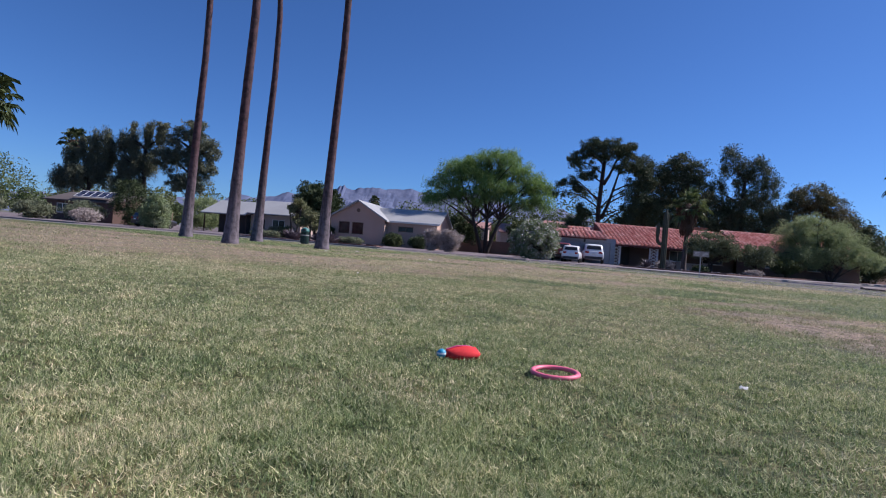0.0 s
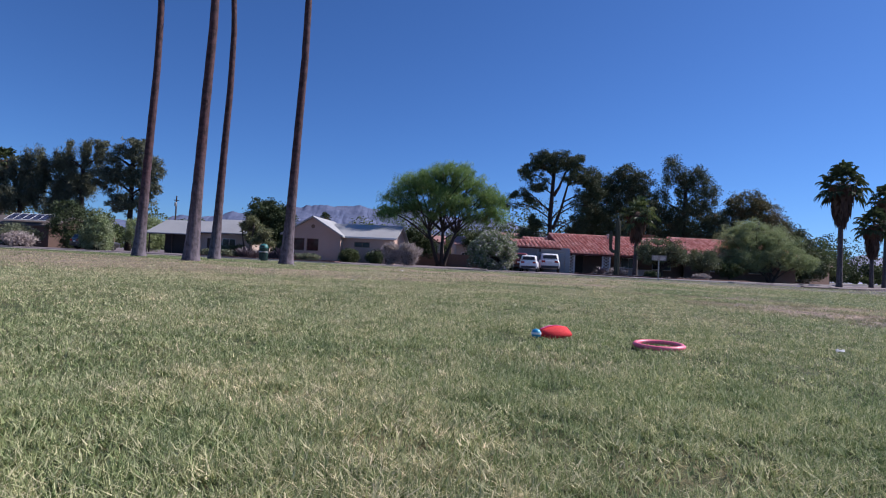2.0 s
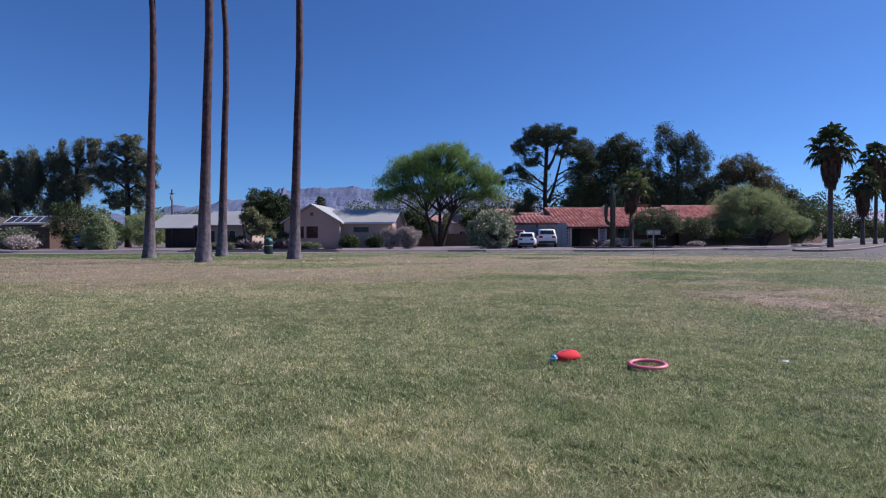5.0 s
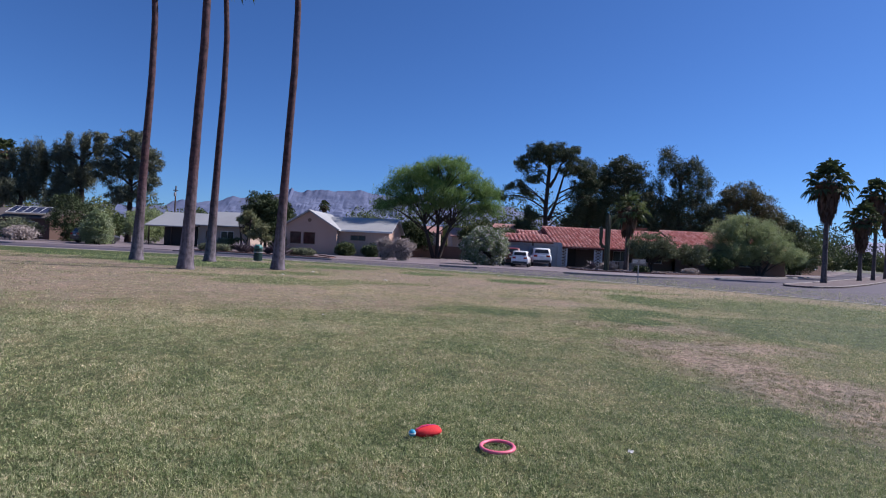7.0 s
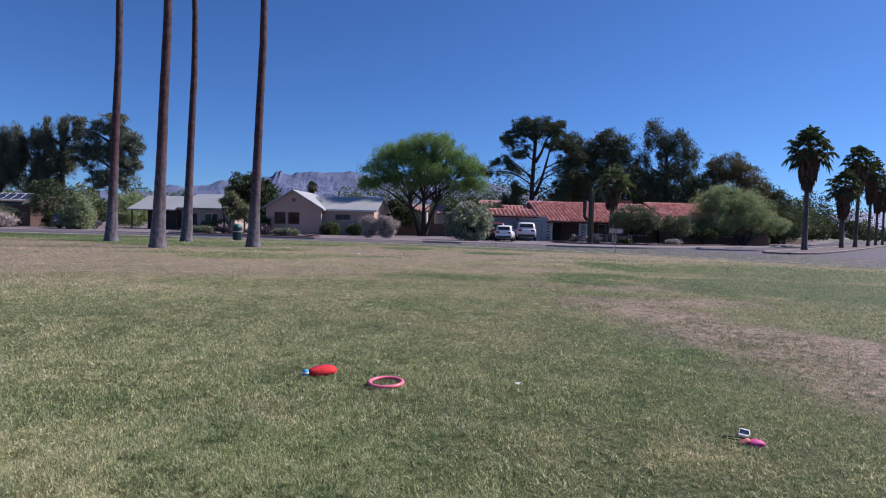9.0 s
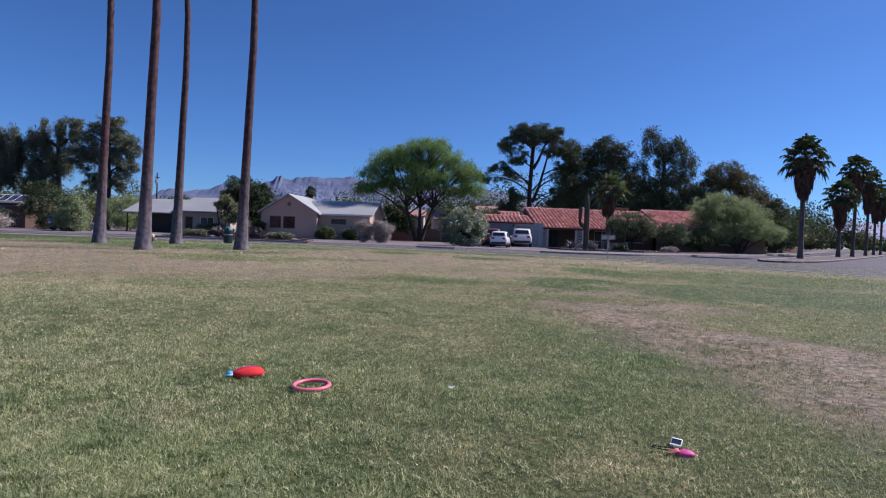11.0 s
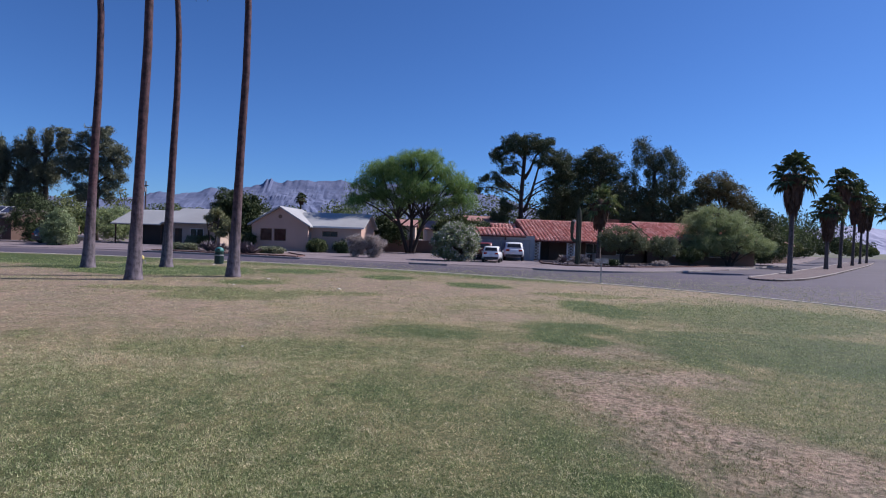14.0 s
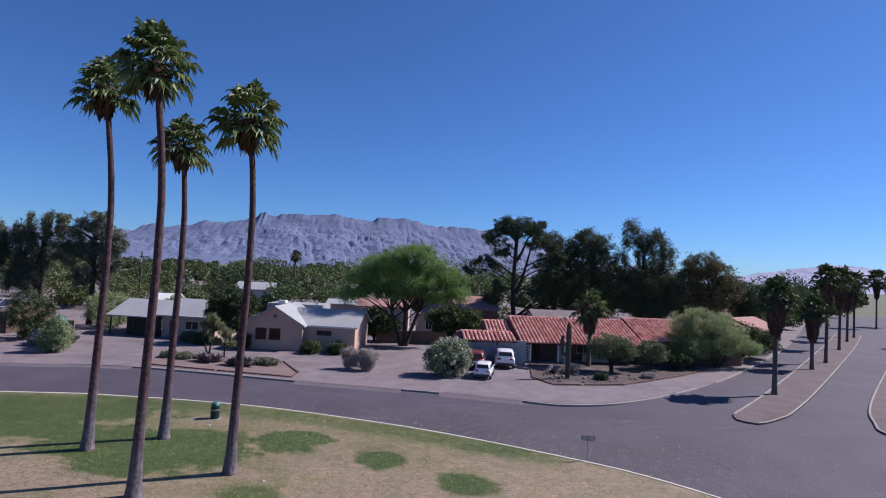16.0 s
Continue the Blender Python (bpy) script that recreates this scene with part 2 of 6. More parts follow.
PALM_DARK = foliage("dark_palm_fronds", (0.03, 0.048, 0.018), (0.085, 0.11, 0.042), None, 0.68, 0.18)
L_MESQ = foliage("mesquite_leaves", (0.084, 0.165, 0.046), (0.25, 0.365, 0.115), (0.14, 0.235, 0.07), 0.65, 0.45)
L_PINE = foliage("pine_needles", (0.034, 0.054, 0.028), (0.105, 0.132, 0.064), None, 0.65, 0.14)
L_PINE2 = foliage("grey_pine_needles", (0.062, 0.076, 0.05), (0.17, 0.182, 0.118), None, 0.65, 0.16)
L_EUC = foliage("eucalyptus_leaves", (0.034, 0.055, 0.031), (0.105, 0.13, 0.068), (0.085, 0.086, 0.048), 0.6, 0.18)
L_VERDE = foliage("palo_verde_twigs", (0.17, 0.22, 0.1), (0.34, 0.4, 0.2), (0.23, 0.285, 0.13), 0.6, 0.42)
L_OLE = foliage("oleander_leaves", (0.12, 0.17, 0.08), (0.27, 0.32, 0.17), (0.34, 0.36, 0.25), 0.65, 0.25)
L_HEDGE = foliage("hedge_leaves", (0.05, 0.07, 0.025), (0.09, 0.115, 0.043), None, 0.7, 0.2)
L_CITRUS = foliage("dark_leaves", (0.036, 0.056, 0.022), (0.06, 0.083, 0.032), None, 0.7, 0.12)
L_YUCCA = foliage("yucca_leaves", (0.1, 0.118, 0.05), (0.27, 0.275, 0.14), None, 0.65, 0.2)
L_GREY = foliage("grey_twigs", (0.3, 0.255, 0.235), (0.48, 0.42, 0.39), None, 0.8, 0.2)
L_SAGE = foliage("sage_leaves", (0.13, 0.15, 0.09), (0.22, 0.24, 0.15), None, 0.7, 0.2)
L_YARD = foliage("yard_tree_leaves", (0.1, 0.12, 0.058), (0.2, 0.225, 0.125), None, 0.7, 0.18)
L_FAR = foliage("far_leaves", (0.055, 0.085, 0.03), (0.12, 0.16, 0.062), (0.08, 0.105, 0.042), 0.7, 0.22)
FLOWER = foliage("pale_flowers", (0.6, 0.55, 0.55), (0.75, 0.72, 0.7), None, 0.7, 0.3)
SAGUARO = surface("saguaro_skin", (0.045, 0.05, 0.03), (0.075, 0.08, 0.05), 2.0, 30.0, 0.8)
AGAVE = surface("agave_leaf", (0.1, 0.08, 0.1), (0.2, 0.17, 0.19), 2.0, 20.0, 0.6)
CAR_WHITE = paint("white_car_paint", (0.76, 0.77, 0.78))
CAR_RED = paint("red_car_paint", (0.17, 0.03, 0.026))
CAR_BLACK = paint("black_car_paint", (0.02, 0.02, 0.022))
CAR_SILVER = paint("silver_car_paint", (0.4, 0.41, 0.42))
TYRE = surface("tyre_rubber", (0.02, 0.02, 0.02), (0.03, 0.03, 0.03), 4.0, 60.0, 0.9)
RIM = surface("alloy", (0.5, 0.5, 0.5), (0.6, 0.6, 0.6), 4.0, 60.0, 0.3, 0.9)
LAMP_RED = paint("tail_lamp", (0.35, 0.01, 0.01), 0.15)
PLASTIC_BLACK = surface("black_plastic", (0.025, 0.025, 0.026), (0.04, 0.04, 0.04), 3.0, 40.0, 0.55)
BIN_GREEN = surface("green_bin_paint", (0.008, 0.034, 0.03), (0.014, 0.05, 0.042), 2.0, 30.0, 0.5)
BIN_TEAL = surface("teal_bin_lid", (0.02, 0.13, 0.13), (0.035, 0.18, 0.175), 2.0, 30.0, 0.5)
STEEL = surface("galvanised_steel", (0.34, 0.34, 0.34), (0.42, 0.42, 0.42), 3.0, 40.0, 0.5, 0.7)
SIGN_BROWN = surface("sign_face", (0.26, 0.235, 0.22), (0.32, 0.29, 0.275), 2.0, 40.0, 0.6)
INK = surface("sign_ink", (0.62, 0.6, 0.57), (0.66, 0.64, 0.6), 3.0, 40.0, 0.6)
PINK = paint("pink_rubber", (0.85, 0.16, 0.24), 0.45, 0.2)
RED_CLOTH = surface("red_cloth", (0.62, 0.012, 0.02), (0.72, 0.03, 0.035), 8.0, 220.0, 0.85, bump=0.6, dist=0.002)
BLUE_BALL = paint("blue_ball", (0.02, 0.3, 0.5), 0.4, 0.3)
WHITE_RUBBER = paint("white_band", (0.75, 0.78, 0.8), 0.5, 0.2)
MAGENTA = surface("magenta_pouch", (0.6, 0.03, 0.22), (0.72, 0.07, 0.3), 12.0, 160.0, 0.6, bump=0.5, dist=0.002)
CORAL = surface("coral_lining", (0.62, 0.17, 0.15), (0.7, 0.24, 0.2), 12.0, 160.0, 0.8)
STRAP = surface("black_strap", (0.02, 0.016, 0.015), (0.05, 0.025, 0.02), 20.0, 200.0, 0.8)
PHONE_WHITE = paint("white_phone", (0.78, 0.78, 0.78), 0.25, 0.5)
SCREEN = glass_dark("phone_screen", (0.012, 0.016, 0.03))
PAPER = surface("paper_scrap", (0.75, 0.73, 0.69), (0.82, 0.8, 0.77), 20.0, 90.0, 0.9)
YELLOW = surface("yellow_cap", (0.55, 0.43, 0.14), (0.62, 0.5, 0.2), 4.0, 40.0, 0.6)
DEAD_LEAF = surface("dead_leaf", (0.2, 0.075, 0.06), (0.3, 0.14, 0.11), 30.0, 200.0, 0.8)
STONE = surface("pale_stone", (0.14, 0.115, 0.118), (0.25, 0.21, 0.21), 2.0, 20.0, 0.9)
SOLAR = glass_dark("solar_cell", (0.03, 0.035, 0.06))


def hazed_rock(name="hazed_distant_rock", k=1.0):
    """Far-off rock with the bluish haze put into its base colour, patched paler and darker."""
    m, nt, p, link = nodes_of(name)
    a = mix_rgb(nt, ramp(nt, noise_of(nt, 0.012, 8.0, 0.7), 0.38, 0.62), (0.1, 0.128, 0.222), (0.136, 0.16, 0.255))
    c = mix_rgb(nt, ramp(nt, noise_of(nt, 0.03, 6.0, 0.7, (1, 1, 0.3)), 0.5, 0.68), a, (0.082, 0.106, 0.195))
    # k above 1 mixes more pale haze colour over the rock
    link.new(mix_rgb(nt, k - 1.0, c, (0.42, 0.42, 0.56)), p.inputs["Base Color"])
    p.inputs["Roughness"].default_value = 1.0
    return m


ROCK_HAZED, ROCK_HAZIER = hazed_rock(), hazed_rock("hazier_distant_rock", 1.6)


# ---- mesh building ----
class Mesh:
    """Collects vertices and faces for one mesh."""

    def __init__(self):
        self.v, self.f = [], []

    def add(self, verts, faces):
        n = len(self.v)
        self.v.extend(tuple(p) for p in verts)
        self.f.extend(tuple(i + n for i in face) for face in faces)
        return self

    def box(self, x0, y0, z0, x1, y1, z1):
        v = [(x, y, z) for z in (z0, z1) for y in (y0, y1) for x in (x0, x1)]
        return self.add(v, [(0, 2, 3, 1), (4, 5, 7, 6), (0, 1, 5, 4), (1, 3, 7, 5), (3, 2, 6, 7), (2, 0, 4, 6)])

    def slab(self, outline, z0, z1):
        """A flat plate with straight sides from an outline that runs anticlockwise."""
        n = len(outline)
        v = [(x, y, z0) for x, y in outline] + [(x, y, z1) for x, y in outline]
        return self.add(v, [tuple(range(n))[::-1], tuple(range(n, 2 * n))] + [(i, (i + 1) % n, n + (i + 1) % n, n + i) for i in range(n)])

    def tube(self, pts, radii, n=8, closed=False, squash=1.0):
        pts = [Vector(p) for p in pts]
        rings, up = [], Vector((0, 0, 1))
        count = len(pts)
        for i, p in enumerate(pts):
            a = pts[(i - 1) % count] if closed else pts[max(i - 1, 0)]
            b = pts[(i + 1) % count] if closed else pts[min(i + 1, count - 1)]
            d = (b - a).normalized()
            side = d.cross(up)
            if side.length < 0.2:
                side = d.cross(Vector((0, 1, 0)))
            side.normalize()
            top = side.cross(d)
            r = radii[i] if hasattr(radii, "__len__") else radii
            rings.append([p + side * (r * math.cos(2 * math.pi * k / n)) + top * (r * squash * math.sin(2 * math.pi * k / n)) for k in range(n)])
        v = [q for ring in rings for q in ring]
        f = []
        for i in range(count if closed else count - 1):
            j = (i + 1) % count
            f += [(i * n + k, i * n + (k + 1) % n, j * n + (k + 1) % n, j * n + k) for k in range(n)]
        if not closed:
            f += [tuple(range(n))[::-1], tuple(range((count - 1) * n, count * n))]
        return self.add(v, f)

    def lathe(self, profile, n=16, at=(0, 0, 0)):
        v = [(at[0] + r * math.cos(2 * math.pi * k / n), at[1] + r * math.sin(2 * math.pi * k / n), at[2] + z) for r, z in profile for k in range(n)]
        f = [(i * n + k, i * n + (k + 1) % n, (i + 1) * n + (k + 1) % n, (i + 1) * n + k) for i in range(len(profile) - 1) for k in range(n)]
        f += [tuple(range(n))[::-1], tuple(range((len(profile) - 1) * n, len(profile) * n))]
        return self.add(v, f)

    def data(self, name, material, smooth=False):
        me = bpy.data.meshes.new(name)
        me.from_pydata(self.v, [], self.f)
        if smooth:
            me.polygons.foreach_set("use_smooth", [True] * len(me.polygons))
        me.materials.append(material)
        me.validate()
        me.update()
        return me


def part(name, mesh, material, parent, label="", smooth=False):
    """One mesh object under a thing or under a part."""
    ob = new(name, mesh.data(name, material, smooth) if isinstance(mesh, Mesh) else mesh)
    ob.parent = parent
    return tagged(ob, label)


def solo(name, mesh, material, label, category, group="", kind="", smooth=False, m=None):
    ob = new(name, mesh.data(name, material, smooth) if isinstance(mesh, Mesh) else mesh)
    if m:
        ob.matrix_world = m
    return tagged(ob, label, category, group, kind)


def thing(name, m, label, category, group="", kind=""):
    ob = new(name)
    ob.matrix_world = m
    return tagged(ob, label, category, group, kind)


def shards(centres, length, width, material, name, droop=0.0):
    """A mesh of small pointed leaves, one at each centre, turned at random."""
    n = len(centres)
    d = rng.normal(size=(n, 3))
    d[:, 2] -= droop
    d /= np.linalg.norm(d, axis=1, keepdims=True)
    s = np.cross(d, rng.normal(size=(n, 3)))
    s /= np.linalg.norm(s, axis=1, keepdims=True) + 1e-9
    ln = (length * rng.uniform(0.6, 1.4, n))[:, None]
    wd = (width * rng.uniform(0.6, 1.4, n))[:, None]
    v = np.stack([centres - d * ln / 2, centres + s * wd / 2, centres + d * ln / 2, centres - s * wd / 2], 1).reshape(-1, 3)
    return quads(v, material, name)


def quads(v, material, name, corners=4, attrs=None):
    """A mesh of separate faces whose corners follow one another in v."""
    n = len(v) // corners
    me = bpy.data.meshes.new(name)
    me.vertices.add(len(v))
    me.vertices.foreach_set("co", np.asarray(v, np.float32).ravel())
    me.loops.add(len(v))
    me.loops.foreach_set("vertex_index", np.arange(len(v), dtype=np.int32))
    me.polygons.add(n)
    me.polygons.foreach_set("loop_start", np.arange(0, len(v), corners, dtype=np.int32))
    me.update(calc_edges=True)
    for key, vals in (attrs or {}).items():
        me.attributes.new(key, "FLOAT", "POINT").data.foreach_set("value", np.asarray(vals, np.float32))
    me.materials.append(material)
    return me


def vnoise(x, y, size, seed):
    """Smooth lattice noise, 0 to 1, with features of the given size."""
    x, y = np.asarray(x) / size + 517.3, np.asarray(y) / size + 311.7
    i, j = np.floor(x).astype(np.int64), np.floor(y).astype(np.int64)
    u, w = x - i, y - j
    u, w = u * u * (3 - 2 * u), w * w * (3 - 2 * w)

    def h(a, b):
        k = (a * 374761393 + b * 668265263 + seed * 974634777) & 0x7FFFFFFF
        k = ((k ^ (k >> 13)) * 1274126177) & 0x7FFFFFFF
        return ((k ^ (k >> 16)) % 10007) / 10007.0

    return (h(i, j) * (1 - u) + h(i + 1, j) * u) * (1 - w) + (h(i, j + 1) * (1 - u) + h(i + 1, j + 1) * u) * w


def smooth_line(pts, step=1.0):
    """Points along a rounded line through the given ones."""
    p = np.array(pts, float)
    out = []
    for i in range(len(p) - 1):
        a, b, c, d = p[max(i - 1, 0)], p[i], p[i + 1], p[min(i + 2, len(p) - 1)]
        n = max(2, int(np.hypot(*(c - b)) / step))
        for t in np.linspace(0, 1, n, endpoint=False):
            out.append(tuple(0.5 * (2 * b + (c - a) * t + (2 * a - 5 * b + 4 * c - d) * t * t + (3 * b - a - 3 * c + d) * t ** 3)))
    return out + [tuple(p[-1])]


# ---- ground, road, kerbs ----
ROAD_Z = -0.11
solo("ground", Mesh().slab([(-4500, -3000), (4500, -3000), (4500, 4500), (-4500, 4500)], -1.0, -0.22), DIRT, "dry desert soil reaching to the horizon", "ground", kind="structure")
solo("road", Mesh().slab([(-170, 20), (60, 4), (190, 30), (210, 190), (120, 190), (60, 90), (30, 60), (-170, 62)], -0.21, ROAD_Z), ASPHALT, "worn grey asphalt road meeting at a corner", "road", kind="structure")

PARK_EDGE = smooth_line([(-150, 40.0), (-60, 41.3), (-23.6, 41.1), (-16.0, 40.6), (-6.9, 38.6), (1.1, 35.3), (6.45, 32.4), (12.0, 28.6), (15.0, 26.1), (17.9, 22.4), (19.7, 18.7), (22.5, 10.0), (24.0, 0.0), (24.5, -60.0)])


def strip(line, w0, w1, z0, z1):
    """A kerb along a line, between two distances to its left."""
    p = np.array(line)
    d = np.gradient(p, axis=0)
    d /= np.linalg.norm(d, axis=1, keepdims=True)
    n = np.stack([-d[:, 1], d[:, 0]], 1)
    a, b = p + n * w0, p + n * w1
    m = Mesh()
    k = len(p)
    e = 0.02
    a2, b2 = p + n * (w0 + e * np.sign(w1 - w0)), p + n * (w1 - e * np.sign(w1 - w0))
    v = [(*q, z0) for q in a] + [(*q, z1 - e) for q in a] + [(*q, z1) for q in a2] + [(*q, z1) for q in b2] + [(*q, z1 - e) for q in b] + [(*q, z0) for q in b]
    f = [(r * k + i, r * k + i + 1, (r + 1) * k + i + 1, (r + 1) * k + i) for r in range(5) for i in range(k - 1)]
    return m.add(v, f)


solo("kerb_park", strip(PARK_EDGE, -0.01, -0.19, -0.2, 0.03), CONCRETE_PALE, "pale weathered concrete kerb along the lawn", "kerb", kind="structure")

inner = np.array(PARK_EDGE)
LAWN_OUT = [tuple(q) for q in inner[::-1]] + [(-150.0, -60.0)]

# centre, radii, strength: where the turf is green, straw or worn to soil
GREEN = ((-10.6, 30.4, 5.6, 2.6, 0.85), (-9.2, 27.6, 3.4, 2.0, 0.8), (-16.4, 32.4, 3.6, 1.6, 0.75), (-6.6, 28.6, 2.4, 1.8, 0.8), (-2.9, 31.0, 2.25, 1.9, 1.0), (2.0, 28.0, 1.2, 1.3, 1.0), (5.9, 24.9, 1.25, 1.4, 1.0), (5.75, 12.1, 0.75, 0.85, 0.95),
         (-3.6, 23.6, 1.6, 1.1, 0.6), (-5.4, 20.4, 2.6, 0.9, 0.42), (-0.6, 20.0, 2.2, 0.9, 0.4), (8.5, 17.6, 0.95, 2.0, 0.9), (10.8, 10.6, 3.2, 2.2, 0.55), (12.6, 16.4, 4.0, 3.0, 0.38), (9.6, 21.6, 1.9, 1.0, 0.55), (4.05, 4.9, 0.42, 0.36, 0.95), (3.4, 6.1, 0.6, 0.5, 0.3),
         (0.5, 4.0, 4.2, 4.0, 0.22), (-1.7, 7.2, 2.2, 1.8, 0.2), (2.8, 12.6, 1.6, 0.9, 0.4), (0.0, 10.6, 2.6, 0.9, 0.25), (8.6, 30.2, 2.2, 0.9, 0.5), (-19.5, 36.6, 8.0, 3.4, 0.65), (6.4, 13.4, 1.2, 0.9, 0.75), (-3.0, 18.6, 2.6, 1.3, 0.5), (9.5, 12.3, 2.6, 0.9, 0.5))
BARE = ((-0.3, 27.0, 3.6, 1.6, 0.8), (8.6, 27.6, 3.2, 1.5, 0.75), (3.2, 23.2, 6.0, 3.4, 0.85), (-9.5, 19.4, 6.5, 4.2, 0.72), (12.2, 26.6, 3.4, 1.8, 0.7), (5.6, 8.7, 1.7, 0.75, 0.95), (5.2, 7.2, 0.95, 1.3, 0.95), (5.35, 5.9, 1.0, 0.8, 0.95), (5.9, 4.9, 1.5, 1.05, 0.95), (5.3, 3.6, 1.0, 1.0, 0.9), (-6.2, 15.6, 4.8, 4.0, 0.66), (-0.6, 13.0, 2.6, 1.6, 0.5),
        (-13.6, 25.4, 4.8, 2.4, 0.95), (1.6, 18.6, 2.6, 2.4, 0.55), (10.6, 25.2, 2.6, 1.6, 0.7), (-8.0, 34.6, 1.7, 1.0, 0.8), (-12.3, 28.6, 1.3, 0.9, 0.7), (-4.4, 26.0, 1.3, 0.8, 0.7), (-7.6, 23.2, 1.4, 0.8, 0.7),
        (16.5, 21.6, 1.6, 2.6, 0.6), (4.6, 15.6, 1.6, 1.3, 0.6), (6.2, 10.9, 1.9, 0.8, 0.75), (-5.0, 22.0, 2.4, 1.2, 0.6))
DRY = ((-0.55, 1.95, 0.5, 0.35, 0.22), (0.7, 3.45, 0.6, 0.3, 0.25), (-0.1, 2.9, 0.5, 0.3, 0.2), (-3.0, 18.0, 9.0, 7.0, 0.3), (3.0, 22.0, 8.0, 6.0, 0.3), (-1.0, 11.0, 5.0, 2.0, 0.25), (6.5, 14.0, 2.0, 2.5, 0.2), (11.0, 24.0, 5.0, 4.0, 0.35), (1.2, 1.9, 1.8, 0.7, 0.2), (2.6, 2.6, 1.2, 0.7, 0.2))


def turf_at(x, y):
    """How dry and how bare the lawn is at each place."""
    wob = (vnoise(x, y, 1.1, 3) - 0.5) * 0.7 + (vnoise(x, y, 0.35, 5) - 0.5) * 0.5

    def blobs(some, edge=0.5):
        out = np.zeros_like(x)
        for cx, cy, rx, ry, s in some:
            d = np.hypot((x - cx) / rx, (y - cy) / ry) + wob * 0.85
            out = np.maximum(out, s * np.clip((1.0 + edge / 2 - d) / edge, 0, 1))
        return out

    patchy = vnoise(x, y, 2.6, 11) * 0.6 + vnoise(x, y, 0.7, 12) * 0.4
    edge = np.interp(x, inner[:, 0][:-8], inner[:, 1][:-8]) - y
    verge = np.clip(1.5 - np.abs(edge - 1.4) / 1.3, 0, 1) * np.clip((13 - x) / 3, 0, 1) * 0.34
    g = np.maximum(blobs(GREEN, 0.28), verge)
    dry = 0.42 + 0.1 * np.clip((y - 10) / 8, 0, 1) + 0.5 * (patchy - 0.5) + blobs(DRY) - g * 1.0
    sparse = np.clip((y - 17) / 4, 0, 1) * (0.42 + 0.5 * (patchy - 0.5))
    bare = np.clip(np.maximum(blobs(BARE, 0.7), sparse) - g * 1.25 + (vnoise(x, y, 0.25, 21) - 0.6) * 0.3, 0, 1)
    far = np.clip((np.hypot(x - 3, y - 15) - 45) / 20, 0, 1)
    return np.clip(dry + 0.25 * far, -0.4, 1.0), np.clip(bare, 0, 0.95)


def lawn():
    bm = bmesh.new()
    vs = [bm.verts.new((x, y, 0.0)) for x, y in LAWN_OUT]
    bm.faces.new(vs[::-1] if sum((b[0] - a[0]) * (b[1] + a[1]) for a, b in zip(LAWN_OUT, LAWN_OUT[1:] + LAWN_OUT[:1])) > 0 else vs)
    for ax, lo, hi, step in ((0, -22, 22, 0.3), (1, 0, 40, 0.3), (0, -150, -22, 6.0), (1, -60, 0, 6.0)):
        for at in np.arange(lo, hi, step):
            co = (at, 0, 0) if ax == 0 else (0, at, 0)
            no = (1, 0, 0) if ax == 0 else (0, 1, 0)
            bmesh.ops.bisect_plane(bm, geom=bm.verts[:] + bm.edges[:] + bm.faces[:], plane_co=co, plane_no=no)
    me = bpy.data.meshes.new("lawn")
    bm.to_mesh(me)
    bm.free()
    co = np.empty(len(me.vertices) * 3, np.float32)
    me.vertices.foreach_get("co", co)
    co = co.reshape(-1, 3).astype(float)
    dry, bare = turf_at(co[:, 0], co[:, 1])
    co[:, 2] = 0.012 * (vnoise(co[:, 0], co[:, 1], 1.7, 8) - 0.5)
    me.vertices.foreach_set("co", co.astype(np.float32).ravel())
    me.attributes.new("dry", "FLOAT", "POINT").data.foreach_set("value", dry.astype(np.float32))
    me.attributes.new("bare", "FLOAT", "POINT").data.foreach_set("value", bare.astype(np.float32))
    me.materials.append(LAWN)
    me.update()
    solo("lawn", me, LAWN, "mown park lawn, green and straw, with worn patches of soil", "lawn", kind="structure")


lawn()


